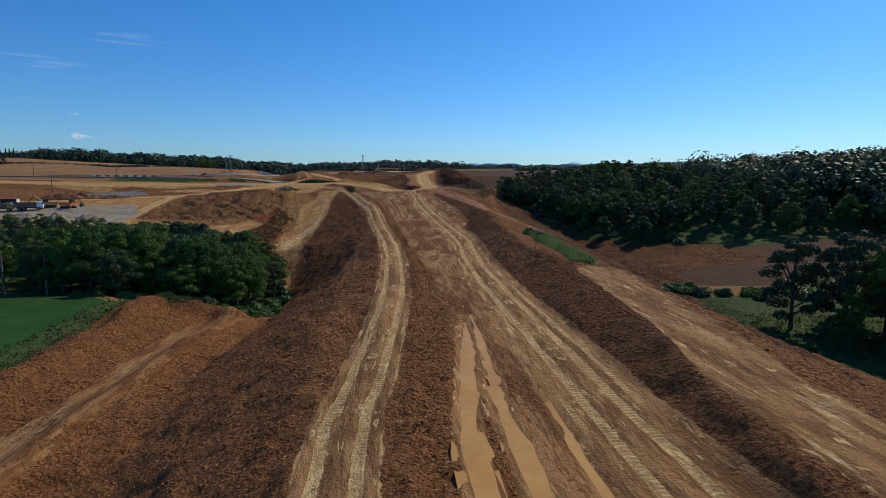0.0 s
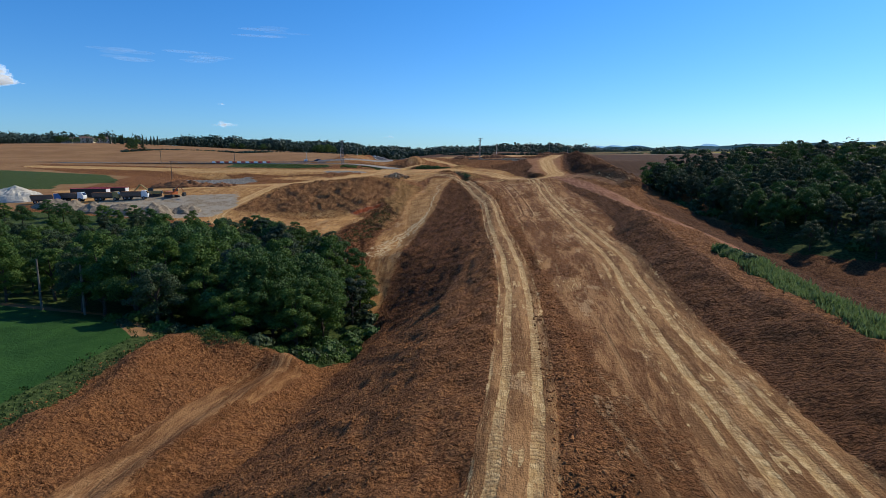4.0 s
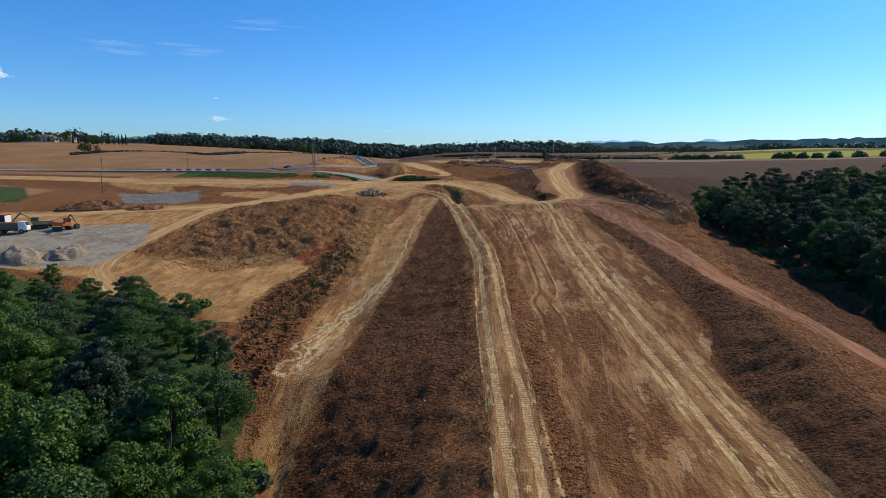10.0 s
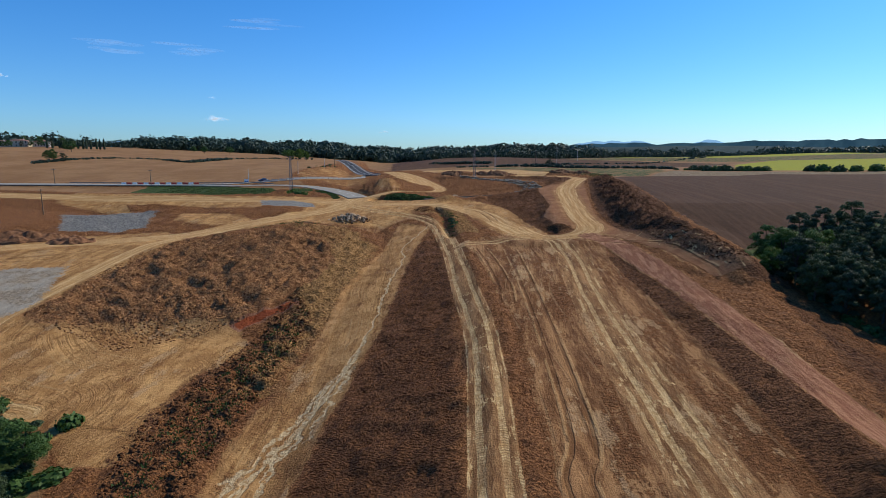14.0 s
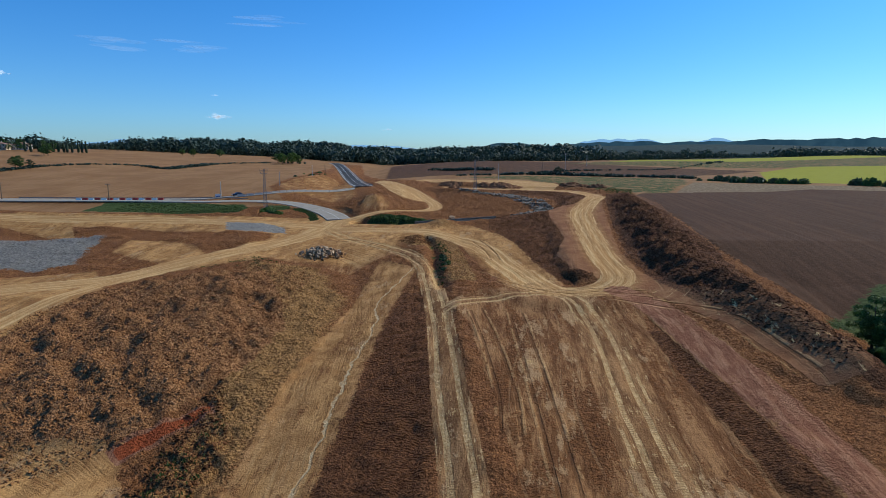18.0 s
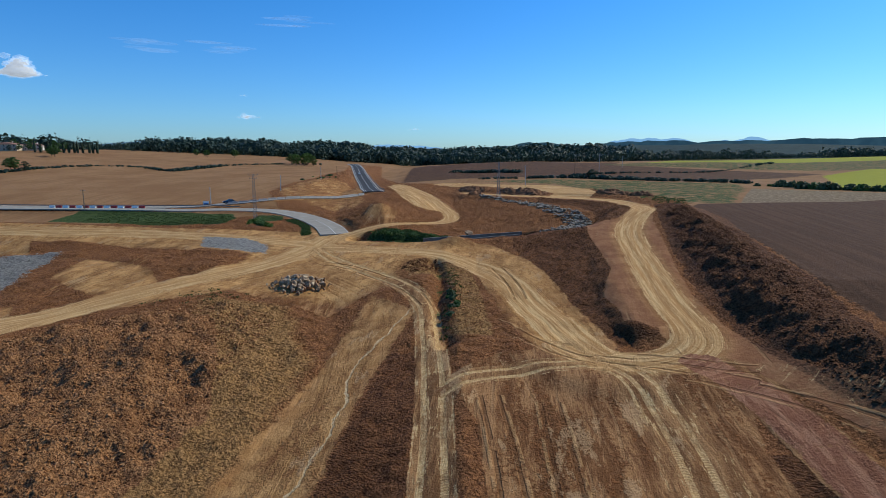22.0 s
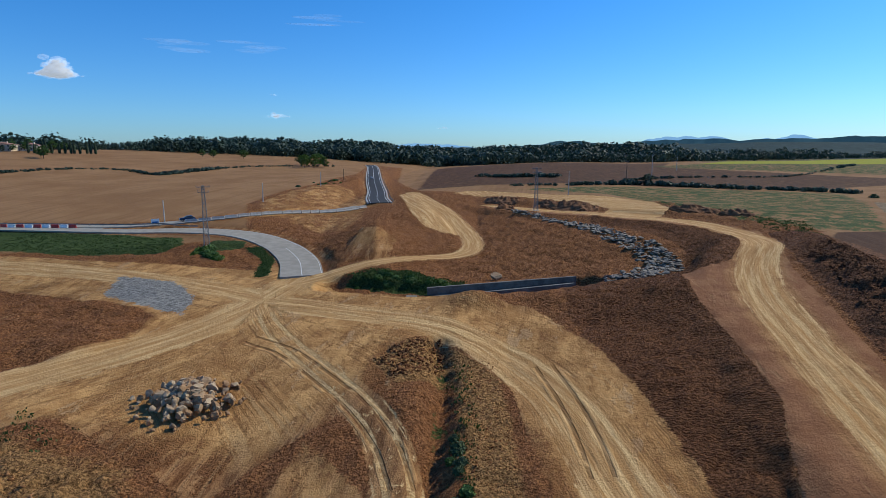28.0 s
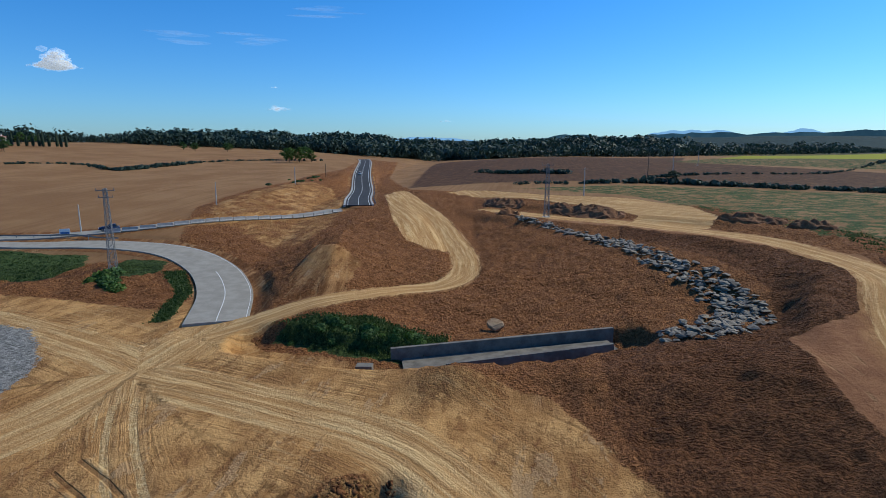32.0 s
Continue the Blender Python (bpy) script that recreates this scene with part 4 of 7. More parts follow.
    grass = np.maximum.reduce([
        area_mask(x, y, 2, (-52, 108), (-38, 94), (-30, 91), (-17, 95), (-15.5, 106), (-17, 120), (-26, 142), (-50, 170), (-90, 182), (-135, 186), (-170, 200), (-400, 210), (-400, 112), (-76, 112)),
        area_mask(x, y, 1, (-40, -80), (-40, 92), (-36, 94), (-36, -80)),
        area_mask(x, y, 1.2, (32.5, 108), (31, 98), (27.5, 70), (29.5, 70), (33, 92), (35, 108)),
        area_mask(x, y, 1.5, (-140, 334), (-97, 334.5), (-84, 337), (-82.5, 345), (-87, 351.5), (-140, 350)),
        area_mask(x, y, 1, (-76, 339), (-70, 340), (-67, 345), (-69, 350), (-77, 350)),
        area_mask(x, y, .8, (-53, 323), (-50, 323), (-55, 336), (-63, 346), (-66, 344), (-57, 335)),
        .42 * (1 - step(.6, 1.6, along(DITCH, x, y)[0])),
        area_mask(x, y, 1.2, (-34, 320), (-21, 316), (-12, 317), (-12, 322), (-22, 326), (-32, 323)),
        .36 * area_mask(x, y, 3, (-30, 150), (-24, 165), (-24, 190), (-26, 204), (-32, 198), (-34, 170)),
        area_mask(x, y, 3, (-260, 235), (-240, 305), (-186, 304), (-160, 274), (-154, 262), (-166, 246), (-158, 232), (-200, 214)),
        .30 * area_mask(x, y, 4, (-98, 316), (-74, 308), (-62, 296), (-72, 288), (-100, 300)),
        .22 * area_mask(x, y, 3, (-60, 262), (-46, 262), (-40, 270), (-54, 274)),
        area_mask(x, y, 3, (46, -80), (46, 62), (54, 84), (68, 80), (74, 88), (110, 96), (400, 112), (400, -80)),
        area_mask(x, y, 3, (58, 140), (58, 168), (62, 200), (54, 226), (70, 240), (140, 240), (400, 240), (400, 100), (90, 118))])
    meadow = np.maximum.reduce([area_mask(x, y, 8, (150, 800), (203, 685), (222, 659), (247, 506), (700, 700), (2600, 1500), (1011, 1680), (555, 1847), (183, 1650)), area_mask(x, y, 3, (46, 366), (57, 350), (71, 347), (103, 419), (112, 452), (66, 478), (41, 478), (-13, 464), (26, 433), (39, 397)),
                        area_mask(x, y, 8, (70, 640), (190, 540), (420, 560), (700, 700), (500, 900), (150, 760))])
    crop = area_mask(x, y, .8, (-39.5, -300), (-39.5, 92), (-53, 106), (-77, 110.5), (-400, 114), (-400, -300))
    stubble = area_mask(x, y, 2.5, (71, 347), (103, 419), (156, 369), (300, 300), (260, 220), (117, 310))
    yellow = np.maximum(area_mask(x, y, 4, (133, 411), (175, 508), (226, 554), (420, 470), (420, 250), (240, 335), (165, 382)),
                        .8 * area_mask(x, y, 8, (120, 700), (200, 680), (420, 720), (700, 820), (500, 930), (170, 800)))
    green = np.maximum(grass, meadow * .55)
    # roughness of the earth: clods on slopes, ruts on the tracks
    clod = site * (1 - smooth)
    near = (np.abs(x) < 140) & (y > -60) & (y < 520)
    rough = (.28 * vnoise(x, y, .95, 11) + .22 * vnoise(x, y, 2.7, 12) + .30 * vnoise(x, y, 7, 13))
    heap = area_mask(x, y, 1.2, (-74, 199.4), (-65, 193), (-52, 188.5), (-45, 192), (-38, 198.5), (-34, 204), (-29.6, 214), (-28, 228), (-33, 240), (-40, 252), (-54, 259.5), (-63, 252), (-72, 236), (-75.5, 217))
    rough = rough + heap * (.34 * vnoise(x, y, 1.0, 14) + .60 * vnoise(x * .7 + y * .7, (y - x) * .35, 2.6, 15) - .3 * np.abs(vnoise(x, y, 5, 19)) + .2) + np.exp(-(d_bank / 6) ** 2) * (.45 * vnoise(x, y, 1.6, 16) + .3 * vnoise(x, y, .9, 24) + .45 * vnoise(x, y, 5, 31))
    olive = area_mask(x, y, 4, (-50, 266), (-34, 264), (-22, 244), (-21, 214), (-24, 176), (-29, 176), (-31, 214), (-40, 236))
    gully = area_mask(x, y, 2, (-26, 138), (-20, 138), (-24, 165), (-24, 200), (-30, 212), (-34, 190), (-40, 168))
    rough = rough + (olive + gully) * (.30 * vnoise(x, y, 1.1, 27) - .4 * np.abs(vnoise(x * .6 + y * .8, (y * .6 - x * .8) * .4, 2.4, 28)) + .3)
    z = z + np.where(near, clod * rough, 0) + np.where(near, site * smooth * .05 * vnoise(x, y, 2.2, 17), 0)
    z = z + dumped * (.45 + .6 * vnoise(x, y, 6, 33))
    for d in (d_left, d_mid, d_ring, d_link):
        z = z - np.where(near, .10 * np.exp(-((d - 1.05) / .4) ** 2) * site, 0)
    for line, w in WET_RUTS:
        z = z - .20 * np.exp(-(along(line, x, y)[0] / w) ** 2)
    z = z + .35 * np.exp(-((d_left - 3.1) / .7) ** 2) * (s_left > 0) * site * (y < 236) * (.5 + .6 * vnoise(x, y, 3, 18))
    z = z - .14 * (1 - step(4.1, 5.2, d_paved))
    topsoil = np.maximum.reduce([area_mask(x, y, 1.2, (45, 200), (42.2, 210), (39.2, 220), (36.6, 231), (34.2, 248), (33.8, 262), (37.4, 293), (42.4, 325), (47, 348), (56, 352), (57, 317), (51.5, 285), (50, 265), (49.6, 247), (51, 224), (54, 204)), .45 * area_mask(x, y, 2, (-26, 138), (-20, 138), (-24, 165), (-24, 200), (-30, 212), (-34, 190), (-40, 168)), .7 * area_mask(x, y, 2, (30, 40), (34, 30), (52, 62), (60, 100), (58, 140), (52, 170), (44, 190), (42, 150), (36, 110))])
    # areas of darker earth; the last one paints the left slope's shade
    dark_earth = np.maximum.reduce([area_mask(x, y, 1.0, (5, 316), (5.3, 304), (8.2, 289.4), (10.6, 283), (13.3, 272), (15.4, 260), (17.3, 250), (19.4, 247.4), (24.4, 247.7), (20.6, 256), (19.5, 265), (23.1, 277), (22.4, 302), (23.6, 316.7), (33.9, 323), (39, 332), (39.6, 343), (37, 353), (28, 366), (15, 380), (14, 372), (26, 352), (29, 338), (26, 326), (14, 326)), area_mask(x, y, 1.0, (13, -80), (13.9, 20), (16.3, 43), (18.4, 58), (20, 80), (20.2, 97), (21.9, 111), (23.1, 132), (26.4, 140), (27.3, 155), (28, 167), (28.6, 183), (27.7, 205), (27.2, 222), (30.2, 223), (31.4, 204), (31.6, 188), (31.8, 172), (32.2, 155), (33, 143), (31.5, 130), (28.9, 114), (27.6, 101), (26.4, 93), (25.5, 85), (26.5, 70), (26.8, 64), (24.5, 50), (22.8, 41), (20, 31), (17.5, 22), (15.6, -80)), area_mask(x, y, 3, (38, 112), (34, 100), (46, 82), (60, 88), (90, 100), (90, 130), (60, 142), (54, 180), (47, 200), (40, 160)), area_mask(x, y, 3, (-15, 106), (-4, 100), (1, 140), (-2, 205), (-7, 245), (-12, 245), (-13, 200), (-14, 160))])
    loam = np.maximum(area_mask(x, y, 3, (50, 222), (46, 250), (50, 300), (48, 328), (60, 348), (128, 368), (190, 330), (150, 250)), area_mask(x, y, 3, (50, 96), (58, 90), (72, 84), (150, 92), (150, 128), (76, 134), (60, 128)))
    loam = np.maximum(loam, .55 * area_mask(x, y, 6, (-60, 480), (10, 486), (110, 468), (190, 520), (90, 640), (120, 760), (-100, 760)))
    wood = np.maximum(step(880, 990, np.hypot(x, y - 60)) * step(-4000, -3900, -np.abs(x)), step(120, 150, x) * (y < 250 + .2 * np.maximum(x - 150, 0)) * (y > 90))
    me = bpy.data.meshes.new("ground")
    nx, ny = len(gx), len(gy)
    me.vertices.add(nx * ny)
    me.vertices.foreach_set("co", np.stack([x, y, z], 1).ravel())
    i = (np.arange(ny - 1)[:, None] * nx + np.arange(nx - 1)[None]).ravel()
    quads = np.stack([i, i + 1, i + nx + 1, i + nx], 1)
    me.loops.add(quads.size)
    me.loops.foreach_set("vertex_index", quads.ravel())
    me.polygons.add(len(quads))
    me.polygons.foreach_set("loop_start", np.arange(0, quads.size, 4))
    me.polygons.foreach_set("loop_total", np.full(len(quads), 4))
    me.update(calc_edges=True)
    me.shade_smooth()
    across = np.stack([d_left * s_left, d_mid * s_mid, d_ring * s_ring, d_link, d_yard * s_yard, d_haul * s_haul, d_heap * s_heap, along(ORANGE_ROAD, x, y)[1] * d_orange])
    rut = np.minimum.reduce([d_left, d_mid, d_ring, d_link, d_yard, d_haul])
    dists = np.stack([d_left, d_mid, d_ring, d_link, d_yard, d_haul, d_heap, d_orange])
    runs = np.stack([l_left, l_mid, l_ring, l_ring, l_yard, along(VALLEY_HAUL, x, y)[2], l_heap, along(ORANGE_ROAD, x, y)[2]])
    run = np.take_along_axis(runs, dists.argmin(0)[None], 0)[0]
    across = np.take_along_axis(across, dists.argmin(0)[None], 0)[0]
    scar = np.full(x.shape, 20.0)
    for line in SCARS:
        d, _, l, _ = along(line, x, y)
        scar = np.where((l > .05) & (l < l.max() - .05), np.minimum(scar, d), scar)
    mid_line = np.array([p for p in sorted(MID_ROAD, key=lambda p: p[1]) if p[1] < 232])
    lateral = np.clip(x - np.interp(y, mid_line[:, 1], mid_line[:, 0]), -160, 160)
    for name, values in (("site", site), ("smooth_earth", smooth), ("pale", pale), ("red_earth", red), ("gravel", gravel), ("slurry", slurry), ("tan", tan), ("grass", green), ("crop", crop), ("yellow", yellow), ("rut", rut), ("run", run), ("lateral", lateral), ("length", np.clip(y, -100, 700)), ("topsoil", topsoil), ("loam", loam), ("wood", wood), ("stream", stream), ("braid", braid), ("wash", wash), ("olive", np.maximum(olive, .8 * hump)), ("stubble", stubble), ("dump", heap), ("dark_earth", dark_earth), ("lane", lane), ("bench", bench), ("across", across), ("scar", np.minimum(scar, 20))):
        me.attributes.new(name, "FLOAT", "POINT").data.foreach_set("value", values.astype(np.float32))
    ob = new("ground", me)
    me.materials.append(EARTH)
    tagged(ob, "red-brown earthworks with ploughed fields running to the horizon", "ground", kind="structure")
    return gx, gy, z.reshape(ny, nx)


GX, GY, GZ = build_ground()


def surface(x, y):
    """Height of the built ground sheet."""
    i = min(max(int(np.searchsorted(GX, x)) - 1, 0), len(GX) - 2)
    j = min(max(int(np.searchsorted(GY, y)) - 1, 0), len(GY) - 2)
    u, v = (x - GX[i]) / (GX[i + 1] - GX[i]), (y - GY[j]) / (GY[j + 1] - GY[j])
    return float((GZ[j, i] * (1 - u) + GZ[j, i + 1] * u) * (1 - v) + (GZ[j + 1, i] * (1 - u) + GZ[j + 1, i + 1] * u) * v)




def surfaces(x, y):
    """Heights of the built ground sheet for arrays of places."""
    i = np.clip(np.searchsorted(GX, x) - 1, 0, len(GX) - 2)
    j = np.clip(np.searchsorted(GY, y) - 1, 0, len(GY) - 2)
    u, v = (x - GX[i]) / (GX[i + 1] - GX[i]), (y - GY[j]) / (GY[j + 1] - GY[j])
    return (GZ[j, i] * (1 - u) + GZ[j, i + 1] * u) * (1 - v) + (GZ[j + 1, i] * (1 - u) + GZ[j + 1, i + 1] * u) * v


def strewn(corners, count, q):
    """Random places inside a polygon, as arrays."""
    xs, ys = [c[0] for c in corners], [c[1] for c in corners]
    gx, gy = [], []
    while sum(len(a) for a in gx) < count:
        x, y = q.uniform(min(xs), max(xs), count), q.uniform(min(ys), max(ys), count)
        hit = np.zeros(count, bool)
        for (ax, ay), (bx, by) in zip(corners, corners[1:] + corners[:1]):
            hit ^= ((ay > y) != (by > y)) & (x < (bx - ax) * (y - ay) / (by - ay + 1e-12) + ax)
        gx.append(x[hit])
        gy.append(y[hit])
    return np.concatenate(gx)[:count], np.concatenate(gy)[:count]


# ---------------------------------------------------------------- trees, shrubs, woods


def leaf_cards(centres, normals, sizes, r):
    """Quads at the centres, roughly square to the normals, as arrays of vertices and faces."""
    n = len(centres)
    a = np.cross(normals, r.normal(size=(n, 3)))
    a /= np.linalg.norm(a, axis=1)[:, None] + 1e-9
    b = np.cross(normals, a)
    b /= np.linalg.norm(b, axis=1)[:, None] + 1e-9
    s = sizes[:, None]
    v = np.stack([centres - a * s - b * s * .7, centres + a * s * 1.1 - b * s * .6, centres + a * s * .8 + b * s * .8 + normals * s * .3, centres - a * s * .9 + b * s * .7], 1).reshape(-1, 3)
    f = np.arange(4 * n).reshape(-1, 4)
    return v, f


def array_mesh(name, verts, quads, material, smooth=False):
    me = bpy.data.meshes.new(name)
    me.vertices.add(len(verts))
    me.vertices.foreach_set("co", np.asarray(verts, np.float32).ravel())
    q = np.asarray(quads)
    me.loops.add(q.size)
    me.loops.foreach_set("vertex_index", q.ravel())
    me.polygons.add(len(q))
    me.polygons.foreach_set("loop_start", np.arange(0, q.size, q.shape[1]))
    me.polygons.foreach_set("loop_total", np.full(len(q), q.shape[1]))
    me.update(calc_edges=True)
    if smooth:
        me.shade_smooth()
    me.materials.append(material)
    return me


def limb(bm, a, b, ra, rb, sides=6):
    """A tapered branch from a to b."""
    a, b = Vector(a), Vector(b)
    q = (b - a).to_track_quat("Z", "Y")
    rings = []
    for p, rad in ((a, ra), (b, rb)):
        rings.append([bm.verts.new(p + q @ Vector((rad * math.cos(k * math.tau / sides), rad * math.sin(k * math.tau / sides), 0))) for k in range(sides)])
    for k in range(sides):
        bm.faces.new((rings[0][k], rings[0][(k + 1) % sides], rings[1][(k + 1) % sides], rings[1][k]))
    bm.faces.new(rings[1])


def make_tree(name, seed, height, spread, lobes, leaves, size, leaf, label, lift=.22, pointed=0.0, bare=0):
    """An Empty with a trunk that forks into limbs and a crown of leaf cards in uneven lobes."""
    r = np.random.default_rng(seed)
    root = new(name)
    tagged(root, label, "tree")
    bm = bmesh.new()
    top = Vector((r.uniform(-.3, .3), r.uniform(-.3, .3), height * .55))
    limb(bm, (0, 0, -.6), (top.x * .4, top.y * .4, height * .28), .035 * height * .62, .024 * height * .62)
    limb(bm, (top.x * .4, top.y * .4, height * .28), top, .024 * height * .62, .012 * height * .62)
    centres, radii = [], []
    for i in range(lobes):
        u = (i + .5) / lobes
        h = lift + (1 - lift) * (u ** .85) * .93
        wide = (math.sin(math.pi * min(1, (h - lift) / (1 - lift) * .86 + .16)) ** .7) * (1 - pointed * h)
        ang = i * 2.399 + r.uniform(-.5, .5)
        rad = spread * wide * r.uniform(.35, .95)
        centres.append((rad * math.cos(ang), rad * math.sin(ang), height * h * r.uniform(.92, 1.0)))
        radii.append(spread * r.uniform(.17, .35) * (.55 + .45 * wide))
    for c in centres[:: max(1, lobes // 7)]:
        limb(bm, (top.x * .5, top.y * .5, min(c[2] * .6, height * .45)), (c[0] * .8, c[1] * .8, c[2]), .011 * height, .004 * height, 5)
    for i in range(bare):
        ang, h = r.uniform(0, 6.28), r.uniform(.4, 1.02)
        limb(bm, (0, 0, height * h * .6), (spread * .9 * math.cos(ang), spread * .9 * math.sin(ang), height * h), .06, .015, 4)
    part("trunk", bm, BARK, root, "rough grey-brown trunk and limbs")
    centres, radii = np.array(centres), np.array(radii)
    pick = r.choice(lobes, leaves, p=radii ** 2 / (radii ** 2).sum())
    d = r.normal(size=(leaves, 3))
    d /= np.linalg.norm(d, axis=1)[:, None]
    d[:, 2] = np.where(d[:, 2] < -.35, -d[:, 2] * .6, d[:, 2])
    reach = radii[pick] * (.55 + .55 * r.random(leaves) ** .55)
    p = centres[pick] + d * reach[:, None] * np.array([1, 1, .82])
    n = d + r.normal(scale=.5, size=d.shape)
    n /= np.linalg.norm(n, axis=1)[:, None]
    v, f = leaf_cards(p, n, size * r.uniform(.55, 1.25, leaves), r)
    crown = new("crown", array_mesh("crown", v, f, leaf))
    crown.parent = root
    return root


def inside(x, y, corners):
    hit = False
    for (ax, ay), (bx, by) in zip(corners, corners[1:] + corners[:1]):
        if (ay > y) != (by > y) and x < (bx - ax) * (y - ay) / (by - ay) + ax:
            hit = not hit
    return hit


def scatter(corners, gap, r, tries=6000):
    """Places inside a polygon, no two nearer than gap (a number or a function of x, y)."""
    xs, ys = [c[0] for c in corners], [c[1] for c in corners]
    out = []
    for _ in range(tries):
        x, y = r.uniform(min(xs), max(xs)), r.uniform(min(ys), max(ys))
        g = gap(x, y) if callable(gap) else gap
        if inside(x, y, corners) and all((x - a) ** 2 + (y - b) ** 2 > g * g for a, b in out):
            out.append((x, y))
    return out


TREES = [
    make_tree("oak_tree", 1, 10, 4.2, 35, 14263, .088, LEAF_GREEN, "full-leaved green oak in the valley wood"),
    make_tree("oak_tree", 2, 10, 3.7, 28, 12967, .088, LEAF_GREEN, "rounded dark green oak in the valley wood"),
    make_tree("poplar_tree", 3, 10, 3.3, 32, 12534, .088, LEAF_LIGHT, "bright green poplar with a light crown", .18, .25),
    make_tree("olive_tree", 4, 10, 3.6, 30, 12534, .088, LEAF_GREY, "grey-green tree with thin leaves", .2),
    make_tree("pine_tree", 5, 10, 3.2, 28, 12534, .088, LEAF_DARK, "dark green pine with a dense crown", .2, .2),
    make_tree("oak_tree", 6, 10, 3.0, 24, 10805, .088, LEAF_DARK, "narrow dark oak with ivy on its trunk", .1, .1, 6),
    make_tree("poplar_tree", 8, 10, 4.0, 35, 12967, .088, LEAF_LIGHT, "broad yellow-green tree in full leaf", .16),
]
for ob, (x, y, s) in zip(TREES, ((-27, 103, 1.25), (-24, 112, 1.2), (-31, 118, 1.3), (-27, 126, 1.1), (-36, 132, 1.15), (-33, 108, 1.2), (-42, 124, 1.25))):
    ob.matrix_basis = pose(x, y, surface(x, y)) @ Matrix.Scale(s, 4)
    ob["group"] = "trees of the valley wood"


def plant(kind, x, y, height, r, wide=1.0, group=""):
    s = height / 10
    base = TREES[kind].scale[0]
    m = pose(x, y, surface(x, y), 0, 0, r.uniform(0, 360)) @ Matrix.Diagonal((s * wide / base, s * wide * r.uniform(.92, 1.08) / base, s / base, 1))
    ob = copy_thing(TREES[kind], m)
    if group:
        ob["group"] = group
    return ob


# the wood on the left of the embankment
r = np.random.default_rng(21)
LEFT_WOOD = [(-52, 106), (-36, 97), (-22, 97), (-17.5, 104), (-18, 118), (-24, 135), (-33, 149), (-46, 166), (-62, 176), (-95, 178), (-150, 176), (-175, 150), (-140, 117), (-80, 114)]
for x, y in scatter(LEFT_WOOD, lambda x, y: 4.7 if x > -60 else (6 if x > -100 else 8.5), r, 5000):
    edge = min(1, (min(math.hypot(x - a, y - b) for a, b in LEFT_WOOD[1:9])) / 12)
    top = 4.2 + (100 - y) * .02 + r.uniform(-3.2, 2.0) - (1.5 if y > 150 else 0)
    h = max(5.2, (top - surface(x, y)) * (.62 + .38 * edge))
    plant(int(r.choice(7, p=[.24, .14, .22, .08, .04, .06, .22])), x, y, h, r, 1.05 if h > 9 else 1.3, "trees of the valley wood")
# the wood on the right
RIGHT_WOOD = [(53, 219), (54, 198), (59, 182), (60, 164), (64, 151), (76, 136), (100, 125), (118, 122), (118, 216), (70, 224)]
for x, y in scatter(RIGHT_WOOD, lambda x, y: 4.0 if x < 80 else 5.6, r, 5000):
    front = min(math.hypot(x - a, y - b) for a, b in RIGHT_WOOD[:8])
    h = r.uniform(7.4, 10) * (.92 if front < 5 else 1)
    plant(int(r.choice([0, 1, 3, 4, 5, 2], p=[.14, .16, .22, .25, .17, .06])), x, y, h, r, 1.1, "trees of the hillside wood")
for x, y, h, k in ((54, 214, 6, 2), (51, 208, 5, 6), (57, 160, 5, 3), (60, 148, 4.5, 3), (62, 140, 6, 3), (70, 134, 7, 3), (58.5, 176, 7, 4)):
    plant(k, x, y, h, r, 1.1, "trees of the hillside wood")
# the clump by the stream near the start
for x, y, h, k in ((56, 66, 13.5, 5), (60, 62, 14.5, 5), (64, 60, 13, 2), (68, 62, 12, 6), (63, 55, 11, 3), (70, 54, 12.5, 3), (75, 58, 12, 0), (60, 50, 9, 2), (66, 68, 11, 4), (78, 66, 12, 4), (57, 58, 7, 2), (82, 52, 12, 1), (72, 46, 11, 0)):
    plant(k, x, y, h, r, 1.0, "trees by the stream")
plant(4, 49, 492, 5.5, r, 1.8)
# trees near the farm and along the far left field
for x, y, h, k in ((-330, 560, 9, 1), (-338, 566, 8, 1), (-165, 612, 9, 6), (-158, 618, 10, 6), (-150, 610, 8, 2), (-172, 620, 8, 0), (-159, 596, 9, 6), (-154, 600, 10, 2), (-160, 626, 7, 1), (-253, 684, 8, 0), (-271, 668, 7, 0), (-284, 672, 7, 1), (-266, 457, 8, 1), (-271, 460, 7, 0), (-261, 459, 6, 5), (-428, 600, 7, 0), (-421, 597, 6, 1), (-413, 595, 6.5, 0), (-406, 601, 5.5, 5), (-400, 604, 6, 1), (-397, 612, 7, 0), (-393, 618, 6, 5), (-434, 600, 8, 1), (-440, 604, 8, 0), (-446, 606, 9, 5), (-410, 628, 10, 0), (-422, 624, 10, 1), (-388, 628, 9, 0), (-383, 634, 8, 1)):
    plant(k, x, y, h, r, 1.3, "trees at the edge of the far field")


